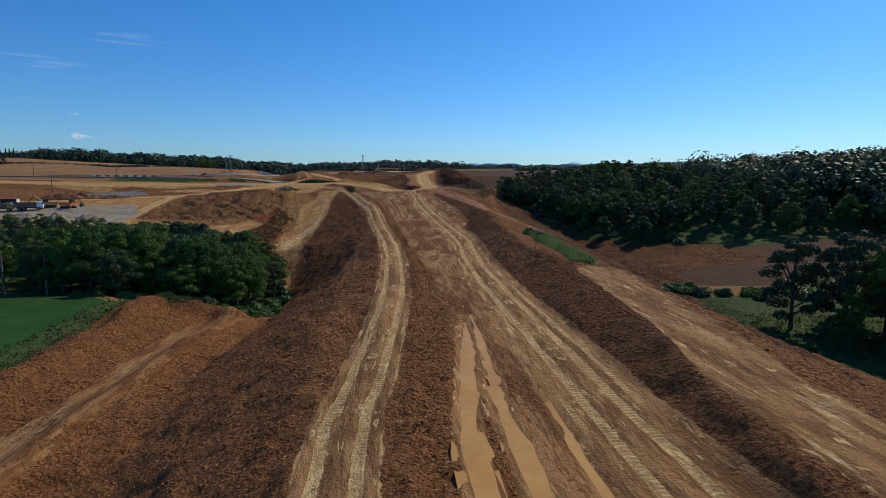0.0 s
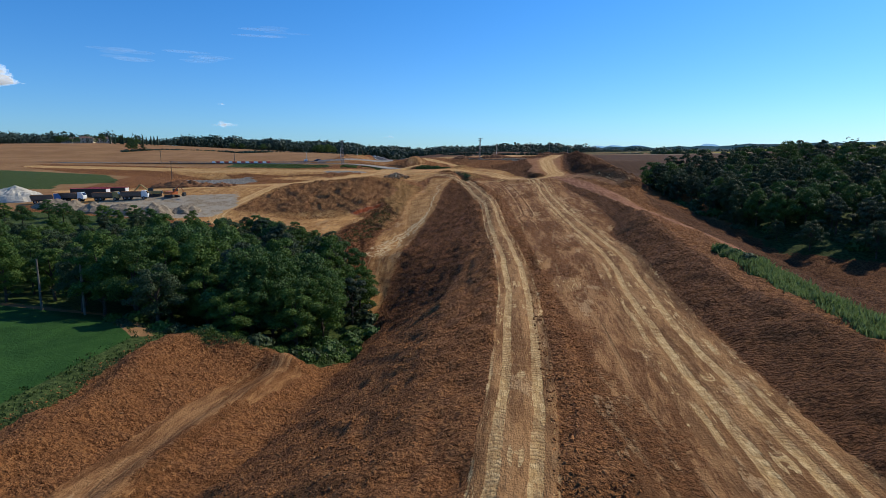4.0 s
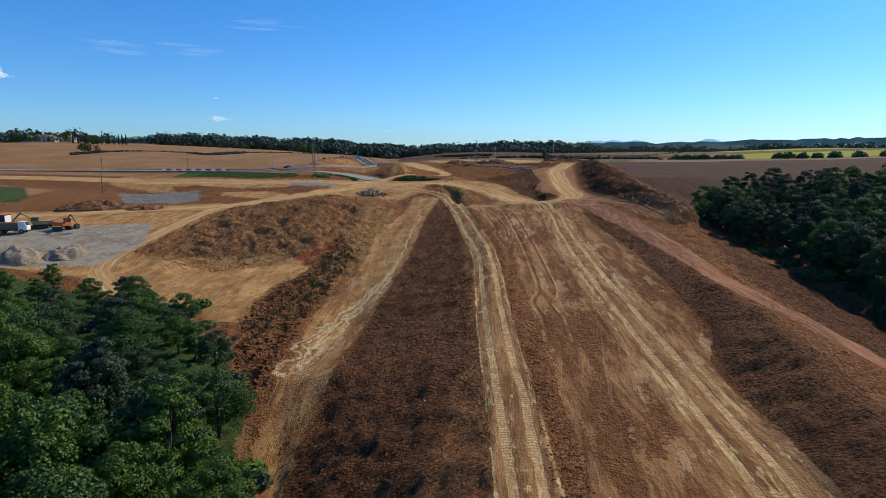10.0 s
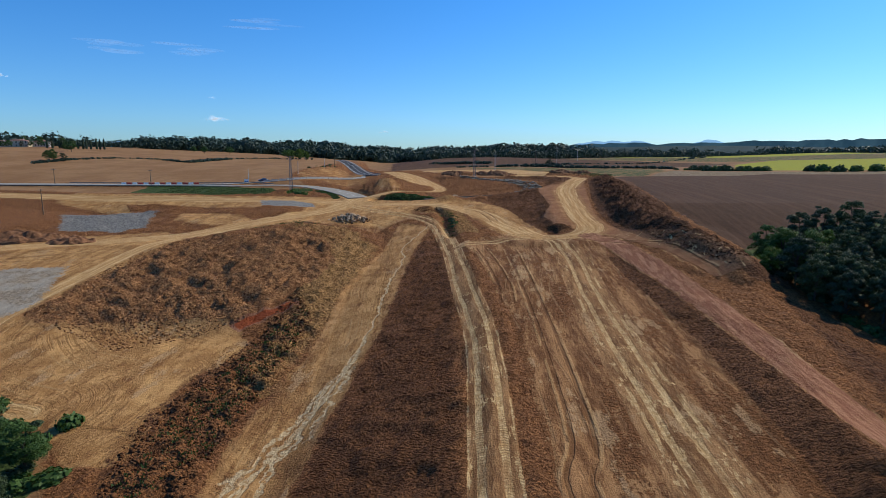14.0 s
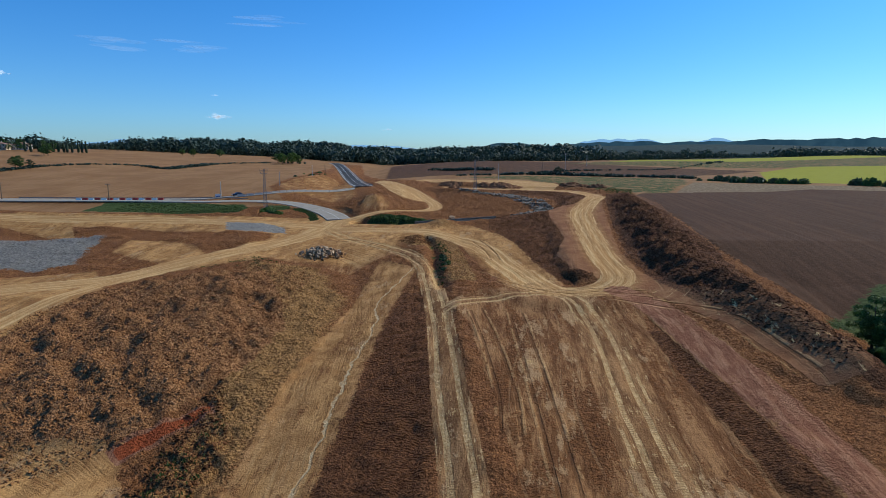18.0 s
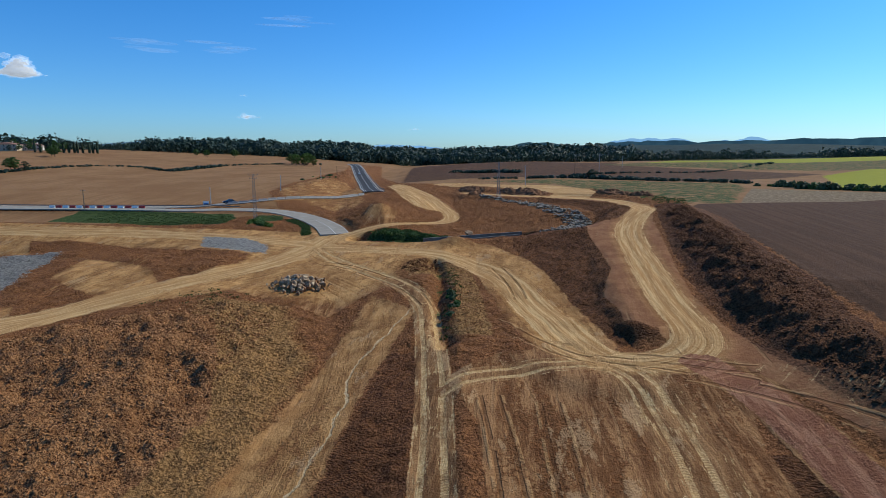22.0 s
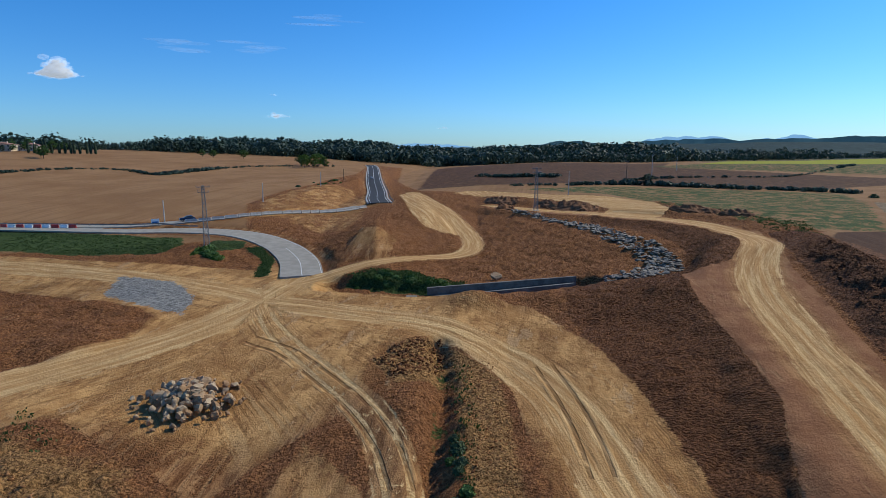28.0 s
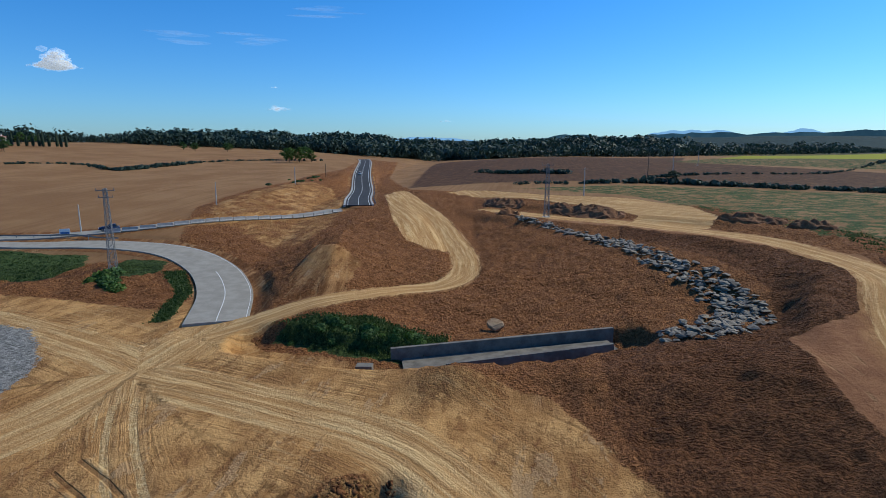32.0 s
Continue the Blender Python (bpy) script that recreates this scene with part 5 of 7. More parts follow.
def cypress():
    root = tagged(new("cypress_tree"), "slim dark cypress beside the farmhouse", "tree")
    q = np.random.default_rng(31)
    n = 900
    h = q.random(n)
    ang = q.uniform(0, 6.283, n)
    rad = 1.05 * np.sin(np.pi * np.clip(h * .9 + .1, 0, 1)) ** .6 * (1.1 - .75 * h) * q.uniform(.7, 1.1, n)
    p = np.stack([rad * np.cos(ang), rad * np.sin(ang), .4 + h * 10], 1)
    d = np.stack([np.cos(ang), np.sin(ang), q.uniform(.1, .8, n)], 1)
    v, f = leaf_cards(p, d, .3 * q.uniform(.6, 1.3, n), q)
    crown = new("crown", array_mesh("crown", v, f, LEAF_DARK))
    crown.parent = root
    bm = bmesh.new()
    limb(bm, (0, 0, -.4), (0, 0, 2), .18, .12)
    part("trunk", bm, BARK, root)
    return root


first = cypress()
for i in range(12):
    x, y = -376 + 2.9 * i + r.uniform(-.5, .5), 600 + 2.2 * i + r.uniform(-2, 2)
    m = pose(x, y, surface(x, y), 0, 0, r.uniform(0, 360)) @ Matrix.Diagonal((1.1, 1.1, r.uniform(.65, 1.0), 1))
    tagged(copy_thing(first, m), group="row of cypresses")
first.location = (-380, 598, surface(-380, 598))


def wood_belt(name, label, line, depth, height, count, seed, size=1.0, n=22):
    """A far belt of trees as one mass of small uneven crowns made of clumps."""
    q = np.random.default_rng(seed)
    line = rounded(line, 6)
    seg = np.array(line)
    idx = q.random(count) * (len(seg) - 1.001)
    k = idx.astype(int)
    p = seg[k] + (seg[k + 1] - seg[k]) * (idx - k)[:, None]
    xy = p + q.normal(scale=depth * .4, size=(count, 2))
    if name == "hillside_woodland":
        xy = xy[xy[:, 0] > 121]
    vs, fs, base = [], [], 0
    for x, y in xy:
        z, h = gz(x, y), height * q.uniform(.55, 1.15) * float(np.clip(.95 + .55 * vnoise(x, y, 48, seed), .45, 1.25))
        w = h * q.uniform(.40, .62) * size
        d = q.normal(size=(n, 3))
        d /= np.linalg.norm(d, axis=1)[:, None]
        c = np.array([x, y, z + h * .48]) + d * np.array([w, w, h * .50]) * q.uniform(.6, 1.05, (n, 1))
        v, f = leaf_cards(c, d + q.normal(scale=.3, size=d.shape), w * q.uniform(.7, 1.5, n) / n ** .5 * (1.35 if n < 30 else 1.05 if n > 100 else .95), q)
        vs.append(v)
        fs.append(f + base)
        base += len(v)
    ob = new(name, array_mesh(name, np.concatenate(vs), np.concatenate(fs), LEAF_DARK if name == "hillside_woodland" else HAZY_WOOD))
    return tagged(ob, label, "woodland", kind="stuff")


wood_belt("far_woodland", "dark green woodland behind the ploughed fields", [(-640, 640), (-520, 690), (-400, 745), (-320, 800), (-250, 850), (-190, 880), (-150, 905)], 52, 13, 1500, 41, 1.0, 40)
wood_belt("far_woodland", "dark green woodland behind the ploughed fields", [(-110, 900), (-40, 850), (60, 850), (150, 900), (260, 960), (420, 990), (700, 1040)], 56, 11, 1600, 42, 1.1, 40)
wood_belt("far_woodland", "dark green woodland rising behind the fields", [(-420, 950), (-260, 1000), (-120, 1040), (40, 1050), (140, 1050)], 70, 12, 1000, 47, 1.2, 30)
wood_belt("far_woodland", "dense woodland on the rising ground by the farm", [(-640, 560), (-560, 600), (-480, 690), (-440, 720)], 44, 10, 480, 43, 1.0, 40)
wood_belt("hillside_woodland", "dark oak and pine wood climbing the hillside", [(118, 128), (170, 140), (240, 150), (330, 150), (400, 140)], 62, 10, 1500, 45, 1.0, 190)
wood_belt("hillside_woodland", "dark oak and pine wood climbing the hillside", [(120, 190), (180, 200), (260, 215), (360, 230)], 46, 9.5, 900, 46, 1.0, 190)


def rough_growth(name, label, areas, seed, material, blade=.5, width=.09):
    """Grass and weeds: upright blades in tufts over the areas, each a polygon and a number of tufts."""
    q = np.random.default_rng(seed)
    sets = [strewn(corners, count, q) for corners, count in areas]
    px, py = np.concatenate([a[0] for a in sets]), np.concatenate([a[1] for a in sets])
    p = np.repeat(np.stack([px, py, surfaces(px, py)], 1), 7, axis=0)
    n = len(p)
    p = p + np.concatenate([q.normal(scale=.28, size=(n, 2)), np.zeros((n, 1))], 1)
    ang, h = q.uniform(0, 6.283, n), blade * q.uniform(.4, 1.5, n)
    a = np.stack([np.cos(ang), np.sin(ang), np.zeros(n)], 1) * width * q.uniform(.6, 2.2, n)[:, None]
    lean = np.concatenate([q.normal(scale=.28, size=(n, 2)) * h[:, None], h[:, None]], 1)
    v = np.stack([p - a, p + a, p + a * .4 + lean, p - a * .5 + lean * .9], 1).reshape(-1, 3)
    v[:, 2] -= .05
    ob = new(name, array_mesh(name, v, np.arange(4 * n).reshape(-1, 4), material))
    return tagged(ob, label, "grass", kind="stuff")


STRIP = [(32, 109), (30.5, 98), (27.2, 70), (29.8, 69), (33, 92), (35, 108)]
rough_growth("rough_grass", "rough green weeds on the banks and ditches", [
    ([(-53, 323), (-50, 323), (-55, 336), (-63, 346), (-66, 344), (-57, 335)], 500), ([(-130, 335), (-97, 335), (-84, 337), (-83, 345), (-88, 351), (-130, 350)], 900), ([(-38, 94), (-30, 91), (-18, 95), (-16, 106), (-22, 100)], 900),
    ([(-34, 321), (-21, 317), (-12, 318), (-12, 323), (-22, 326), (-32, 324)], 900), ([(-5.5, 250), (-3.5, 250), (-3.8, 272), (-7, 289), (-9, 288), (-6, 272)], 90),
    ([(-40.5, 50), (-36.5, 50), (-36, 94), (-46, 104), (-50, 102), (-40, 92)], 260), ([(-30, 150), (-25, 165), (-25, 190), (-27, 204), (-31, 198), (-33, 170)], 420),
    ([(-36, 97), (-18, 96), (-17, 108), (-24, 110), (-36, 104)], 500), ([(44, 66), (54, 54), (66, 48), (78, 60), (62, 72), (50, 74)], 700), ([(-60, 262), (-46, 262), (-40, 268), (-54, 272)], 50), ([(48, 350), (56, 345), (60, 362), (52, 372)], 250)], 51, GRASS, .22, .06)


rough_growth("reed_strip", "pale green reeds along the slope's foot", [(STRIP, 1700)], 52, REED, .55, .05)


def shrub(seed, leaf, label):
    root = tagged(new("shrub"), label, "shrub")
    q = np.random.default_rng(seed)
    n = 420
    d = q.normal(size=(n, 3))
    d /= np.linalg.norm(d, axis=1)[:, None]
    d[:, 2] = np.abs(d[:, 2])
    p = d * q.uniform(.5, 1.05, (n, 1)) * np.array([1, 1, .9]) + q.normal(scale=.08, size=(n, 3))
    v, f = leaf_cards(p, d + q.normal(scale=.5, size=d.shape), .14 * q.uniform(.6, 1.4, n), q)
    ob = new("crown", array_mesh("crown", v, f, leaf))
    ob.parent = root
    bm = bmesh.new()
    for i in range(5):
        limb(bm, (0, 0, -.2), (.5 * math.cos(i * 1.3), .5 * math.sin(i * 1.3), .7), .05, .015, 5)
    part("stem", bm, BARK, root)
    return root


SHRUBS = [shrub(61, LEAF_GREEN, "low green shrub on rough ground"), shrub(62, LEAF_LIGHT, "bright green shrub on rough ground"), shrub(63, LEAF_GREY, "grey-green scrub on the bank")]
for ob, (x, y) in zip(SHRUBS, ((-17.5, 101), (-20, 97), (-19, 124))):
    ob.location = (x, y, surface(x, y))


def shrubs(line, count, low, high, kinds, spread, group):
    pts = rounded(line, 5)
    for i in range(count):
        k = min(int(r.random() * (len(pts) - 1)), len(pts) - 2)
        f = r.random()
        x, y = pts[k][0] + (pts[k + 1][0] - pts[k][0]) * f + r.normal() * spread, pts[k][1] + (pts[k + 1][1] - pts[k][1]) * f + r.normal() * spread
        s = r.uniform(low, high)
        tagged(copy_thing(SHRUBS[int(r.choice(kinds))], pose(x, y, surface(x, y) - .1, 0, 0, r.uniform(0, 360)) @ Matrix.Diagonal((s, s * r.uniform(.8, 1.2), s * r.uniform(.7, 1.1), 1))), group=group)


shrubs([(32.5, 106), (31, 96), (28.5, 74)], 16, .4, 1.2, [0, 1, 2], .6, "weeds on the crest")
shrubs([(48, 90), (56, 86), (64, 81), (70, 78)], 34, .9, 1.7, [0, 1, 2], 1.2, "hedge by the stream")
shrubs([(-31, 323), (-24, 320.5), (-16, 320)], 16, .5, 1.0, [0, 0, 1], 1.2, "bushes in the channel")
shrubs([(-20, 98), (-17, 107), (-18, 118), (-22, 130)], 34, .7, 1.7, [0, 0, 2, 1], 1.6, "undergrowth of the valley wood")
shrubs([(-34, 95), (-26, 95), (-19, 97), (-16.5, 104)], 34, .6, 1.5, [0, 1, 1, 2], 1.2, "undergrowth of the valley wood")
shrubs([(-48, 104), (-36, 97), (-24, 97)], 30, .7, 1.6, [0, 1, 2], 1.5, "undergrowth of the valley wood")
shrubs([(-26, 138), (-34, 150), (-46, 165), (-60, 175)], 30, .7, 1.7, [0, 2], 2, "undergrowth of the valley wood")
shrubs([(55, 218), (57, 190), (60, 165), (66, 145), (80, 132)], 44, .8, 2.0, [0, 2, 2], 2, "undergrowth of the hillside wood")
wood_belt("hedge", "low dark hedge between the fields", [(-12, 479), (16, 480), (33, 486), (50, 490), (69, 484), (82, 475), (100, 466), (116, 452)], 2.6, 2.0, 230, 619, 1.6)
wood_belt("hedge", "low green hedge across the brown fields", [(40, 506), (59, 532), (88, 547), (120, 547), (146, 566), (209, 646)], 1.5, 1.2, 150, 620, 1.6)
wood_belt("hedge", "island of scrub in the ploughed field", [(-33, 546), (-20, 533), (-4, 530), (11, 526)], 2.4, 1.6, 90, 606, 1.6)
wood_belt("hedge", "low dark hedge across the ploughed field", [(-263, 440), (-264, 474), (-252, 502), (-230, 511), (-200, 497), (-196, 530), (-191, 580), (-150, 630)], 3.0, 1.5, 260, 617, 1.8)
shrubs([(-77, 343), (-72, 338), (-68, 334)], 14, .8, 1.5, [0, 0, 1], .9, "bushes below the lattice mast")
shrubs([(-100, 452), (-96, 480), (-98, 500)], 16, .6, 1.2, [0, 2], 2, "scrub on the cutting's rim")
shrubs([(-3, 252), (-4.6, 262), (-6, 276)], 10, .4, .8, [0, 2], .5, "weeds in the ditch")
# hedge trees and bushes in the fields on the right
for x, y, h in ((112, 436, 2.5), (116, 433, 2.2), (119, 430, 5.0), (121, 425, 4.6), (121, 416, 5.2), (124, 413, 4.8), (126, 409, 5.2), (128, 407, 4.6), (132, 404, 4.2), (134, 400, 4.6), (137, 397, 4.0), (140, 395, 4.4), (153, 381, 5), (156, 377, 5.5), (160, 372, 5), (166, 370, 4.6), (172, 366, 5.4), (180, 361, 5.2), (189, 356, 5.0), (199, 351, 5.5), (210, 346, 5.2), (222, 340, 5.4)):
    k = h * .52
    tagged(copy_thing(SHRUBS[int(r.choice([0, 2]))], pose(x, y, surface(x, y) - .2, 0, 0, r.uniform(0, 360)) @ Matrix.Diagonal((k * 1.15, k * 1.05, k * 1.2, 1))), "rounded dark bush in the hedge between the fields", "bush", "hedge bushes between the fields")


# ---------------------------------------------------------------- roads
def ribbon(line, left, right, lift, every=1.0):
    """Vertices and faces of a strip along a line, from left to right of it (metres), lying on the ground."""
    p = np.array([q[:2] for q in line])
    d = np.gradient(p, axis=0)
    d /= np.linalg.norm(d, axis=1)[:, None]
    side = np.stack([d[:, 1], -d[:, 0]], 1)
    n = 9
    level = np.array(line)[:, 2] if len(line[0]) > 2 else None
    verts, faces = [], []
    for i in range(len(p)):
        for j in range(n):
            o = left + (right - left) * j / (n - 1)
            q = p[i] + side[i] * o
            z = level[i] if level is not None else gz(*q)
            verts.append((q[0], q[1], z + lift - .012 * abs(o)))
    for i in range(len(p) - 1):
        for j in range(n - 1):
            a = i * n + j
            faces.append((a, a + 1, a + n + 1, a + n))
    return verts, faces


def solid(verts, faces, thick):
    """The sheet with an underside and closed edges."""
    n = len(verts)
    count = {}
    for f in faces:
        for a, b in zip(f, f[1:] + f[:1]):
            count[(a, b)] = count.get((a, b), 0) + 1
    rim = [(a, b) for a, b in count if (b, a) not in count]
    out = list(faces) + [tuple(i + n for i in reversed(f)) for f in faces] + [(b, a, a + n, b + n) for a, b in rim]
    return list(verts) + [(x, y, z - thick) for x, y, z in verts], out


def fine(line, n=4):
    lv = line_levels(line, smooth_height)
    return rounded(lv, n)


def road(name, line, half, material, label, lift):
    v, f = ribbon(line, -half, half, lift)
    v, f = solid(v, f, .35)
    return tagged(mesh_object(name, v, f, material), label, "road", kind="structure")


def marking(parent, line, at, width, lift, dash=None):
    """Paint along a road at a distance from its middle."""
    pieces, run, piece = [], 0, []
    for a, b in zip(line, line[1:]):
        on = dash is None or (run % dash[1]) < dash[0]
        if on:
            piece = piece or [a]
            piece.append(b)
        elif piece:
            pieces.append(piece)
            piece = []
        run += math.hypot(b[0] - a[0], b[1] - a[1])
    if piece:
        pieces.append(piece)
    for piece in pieces:
        if len(piece) > 1:
            v, f = ribbon(piece, at - width / 2, at + width / 2, lift)
            mesh_object("marking", v, f, ROAD_PAINT, parent, "white road paint")


A_LINE, N_LINE, O_LINE = fine(ASPHALT, 4), fine(NEW_ROAD, 6), fine(OLD_ROAD, 4)
asphalt = road("asphalt_road", A_LINE, 4.1, ASPHALT_OLD, "pale worn asphalt road ending in earth", .16)
marking(asphalt, A_LINE, -3.75, .09, .175)
marking(asphalt, A_LINE[len(A_LINE) * 3 // 4:], 0, .12, .175)
new_road = road("new_road", N_LINE, 3.9, ASPHALT_NEW, "fresh black asphalt road with white lines", .16)
marking(new_road, N_LINE, -3.3, .16, .175)
marking(new_road, N_LINE, 3.3, .16, .175)
marking(new_road, N_LINE, 0, .14, .175)
old_road = road("old_road", O_LINE, 3.2, ASPHALT_OLD, "narrow grey asphalt road beside the ploughed field", .14)
v, f = solid(*ribbon(N_LINE, 4.0, 4.6, .3), .6)
tagged(mesh_object("kerb", v, f, CONCRETE), "pale concrete edge of the new road", "kerb", kind="structure")
v, f = solid(*ribbon(N_LINE, -4.6, -4.0, .3), .6)
tagged(mesh_object("kerb", v, f, CONCRETE), "pale concrete edge of the new road", "kerb", kind="structure")


# ---------------------------------------------------------------- masts and poles
def box(bm, x0, x1, y0, y1, z0, z1, bevel=0.0):
    m = Matrix.LocRotScale(((x0 + x1) / 2, (y0 + y1) / 2, (z0 + z1) / 2), None, (x1 - x0, y1 - y0, z1 - z0))
    made = bmesh.ops.create_cube(bm, size=1, matrix=m)
    if bevel:
        edges = list({e for v in made["verts"] for e in v.link_edges})
        bmesh.ops.bevel(bm, geom=edges, offset=bevel, segments=2, affect="EDGES", profile=.6)


def bar(bm, a, b, w=.06):
    limb(bm, a, b, w, w, 4)


def lattice_mast(x, y, height, turn, label, base=.62, top=.26):
    root = tagged(new("lattice_mast"), label, "power mast")
    root.matrix_basis = pose(x, y, surface(x, y), 0, 0, turn)
    corners = ((-1, -1), (1, -1), (1, 1), (-1, 1))
    half = lambda h: base + (top - base) * h / height
    for sx, sy in corners:
        bm = bmesh.new()
        bar(bm, (sx * base, sy * base, -.4), (sx * top, sy * top, height), .055)
        part("leg", bm, STEEL, root)
    steps = int(height / 1.1)
    for i in range(4):
        (ax, ay), (bx, by) = corners[i], corners[(i + 1) % 4]
        bm = bmesh.new()
        for k in range(steps):
            h0, h1 = height * k / steps, height * (k + 1) / steps
            p, q = half(h0), half(h1)
            bar(bm, (ax * p, ay * p, h0), (bx * q, by * q, h1), .03)
            bar(bm, (bx * p, by * p, h0), (ax * q, ay * q, h1), .03)
            bar(bm, (ax * q, ay * q, h1), (bx * q, by * q, h1), .026)
        part("bracing", bm, STEEL, root)
    for h, w in ((height - .3, 1.5), (height - 1.5, 1.2)):
        bm = bmesh.new()
        box(bm, -w, w, -.07, .07, h - .07, h + .07, .01)
        part("cross_arm", bm, STEEL, root)
        for s in (-w + .1, 0, w - .1):
            bm = bmesh.new()
            for k in range(3):
                limb(bm, (s, 0, h + .08 + .13 * k), (s, 0, h + .19 + .13 * k), .09, .05, 8)
            part("insulator", bm, CERAMIC, root)
    bm = bmesh.new()
    box(bm, -.9, .9, -.9, .9, -.6, .12, .04)
    part("footing", bm, CONCRETE, root)
    return root


def pole(x, y, height, material, label, arm=True, lean=0.0):
    root = tagged(new("power_pole"), label, "power pole", "poles along the fields")
    root.matrix_basis = pose(x, y, surface(x, y), lean, lean * .5, 20)
    bm = bmesh.new()
    limb(bm, (0, 0, -.6), (0, 0, height), .19, .11, 10)
    part("shaft", bm, material, root)
    if arm:
        bm = bmesh.new()
        box(bm, -.8, .8, -.05, .05, height - .45, height - .33, .01)
        part("cross_arm", bm, STEEL, root)
        for s in (-.7, 0, .7):
            bm = bmesh.new()
            for k in range(2):
                limb(bm, (s, 0, height - .33 + .12 * k), (s, 0, height - .23 + .12 * k), .08, .045, 8)
            part("insulator", bm, CERAMIC, root)
    return root


lattice_mast(-76, 344.5, 14.2, 25, "tall grey lattice power mast beside the asphalt road")
lattice_mast(0, 399, 13, 10, "grey lattice power mast with cross arms by the pale plaza")
pole(-104, 368.5, 6.5, POLE_CONCRETE, "pale concrete pole at the field's edge", False)
pole(-92, 404, 6.5, POLE_CONCRETE, "pale concrete pole above the cutting", False, 2)
pole(-92.5, 457.7, 6.2, POLE_CONCRETE, "pale concrete pole above the cutting", False)
pole(-97, 500, 5.5, POLE_WOOD, "brown wooden pole above the cutting", False)
pole(11.4, 436, 8.5, POLE_CONCRETE, "pale concrete power pole with a cross arm")
pole(40, 495, 10.5, POLE_WOOD, "dark wooden power pole in the fields")
pole(62, 554, 11.5, POLE_CONCRETE, "pale concrete power pole in the fields")
pole(86, 604, 8.5, POLE_CONCRETE, "pale concrete power pole in the fields")
pole(-150, 300, 9, POLE_WOOD, "dark wooden pole behind the yard")
pole(-141, 352, 7, POLE_WOOD, "brown wooden pole beside the old road")
pole(-185, 352, 7, POLE_WOOD, "brown wooden pole beside the old road")
pole(-55, 105.5, 7.6, CONCRETE_GREY, "grey concrete pole before the trees of the wood", False)
pole(-63, 107.5, 7.6, CONCRETE_GREY, "grey concrete pole before the trees of the wood", False)


# ---------------------------------------------------------------- heaps, stones, concrete
def rock_mesh(seed, flat=1.0, sub=1):
    """A broken stone: a lump cut by random planes."""
    q = np.random.default_rng(seed)
    bm = bmesh.new()
    bmesh.ops.create_icosphere(bm, subdivisions=sub + 1, radius=.5)
    for i in range(13):
        d = q.normal(size=3)
        d /= np.linalg.norm(d)
        reach = q.uniform(.20, .38)
        for v in bm.verts:
            over = v.co.dot(Vector(d)) - reach
            if over > 0:
                v.co -= Vector(d) * over
    for v in bm.verts:
        v.co += Vector(q.normal(scale=.012, size=3))
    bmesh.ops.dissolve_limit(bm, angle_limit=.12, verts=bm.verts, edges=bm.edges)
    sx, sy, sz = q.uniform(.75, 1.3), q.uniform(.75, 1.2), q.uniform(.7, 1.1) * flat
    for v in bm.verts:
        v.co = Vector((v.co.x * sx, v.co.y * sy, v.co.z * sz))
    me = bpy.data.meshes.new("stone")
    bm.to_mesh(me)
    bm.free()
    return me


def stones(parent, meshes, material, places, name="stone"):
    """Stones of their own on shared meshes: places of (x, y, z, size, tilt)."""
    for me in meshes:
        if not me.materials:
            me.materials.append(material)
    for i, (x, y, z, s, tilt) in enumerate(places):
        ob = new(name, meshes[i % len(meshes)])
        ob.parent = parent
        ob.matrix_basis = pose(x, y, z, r.uniform(-tilt, tilt), r.uniform(-tilt, tilt), r.uniform(0, 360)) @ Matrix.Diagonal((s, s * r.uniform(.8, 1.15), s * r.uniform(.75, 1.1), 1))


pile = tagged(new("rubble_pile"), "heap of pale broken limestone blocks on packed earth", "rubble pile")
places = []
for i in range(340):
    a, d = r.uniform(0, 6.283), abs(r.normal(0, .50))
    if d > 1.15:
        continue
    x, y = -35.6 + 5.8 * d * math.cos(a), 275.8 + 5.2 * d * math.sin(a)
    heap = 1.9 * max(0, 1 - d * 1.0) ** .8
    places.append((x, y, surface(x, y) + .18 + heap * r.uniform(.55, 1.0), r.uniform(.5, 1.6) * (1 if d < .8 else .75), 60))
stones(pile, [rock_mesh(70 + i) for i in range(9)], RUBBLE, places[:300])

rip = tagged(new("riprap_channel"), "band of grey broken slabs lining a stream bed", "riprap")
places, rip_line = [], np.array(RIPRAP)
for i in range(900):
    k = r.random() * (len(rip_line) - 1.01)
    p = rip_line[int(k)] + (rip_line[int(k) + 1] - rip_line[int(k)]) * (k - int(k))
    f = k / len(rip_line)
    wide = .9 + 2.3 * min(1, f * 1.8)
    x, y = p[0] + r.uniform(-wide, wide), p[1] + r.uniform(-wide, wide) * .8
    places.append((x, y, surface(x, y) + r.uniform(.02, .3), r.uniform(.5, 1.9), 20))
SLABS = [rock_mesh(90 + i, .34) for i in range(8)]
stones(rip, SLABS, SLATE, places[:300], "slab")
me = bpy.data.meshes.new("slab_bed")
verts, faces = [], []
for i, (x, y, z, s, tilt) in enumerate(places[300:]):
    src = SLABS[i % 8]
    m = pose(x, y, z, r.uniform(-tilt, tilt), r.uniform(-tilt, tilt), r.uniform(0, 360)) @ Matrix.Scale(s, 4)
    base = len(verts)
    verts += [tuple(m @ v.co) for v in src.vertices]
    faces += [tuple(base + k for k in p.vertices) for p in src.polygons]
ob = mesh_object("slab_bed", verts, faces, SLATE, rip)
ob["kind"] = "stuff"


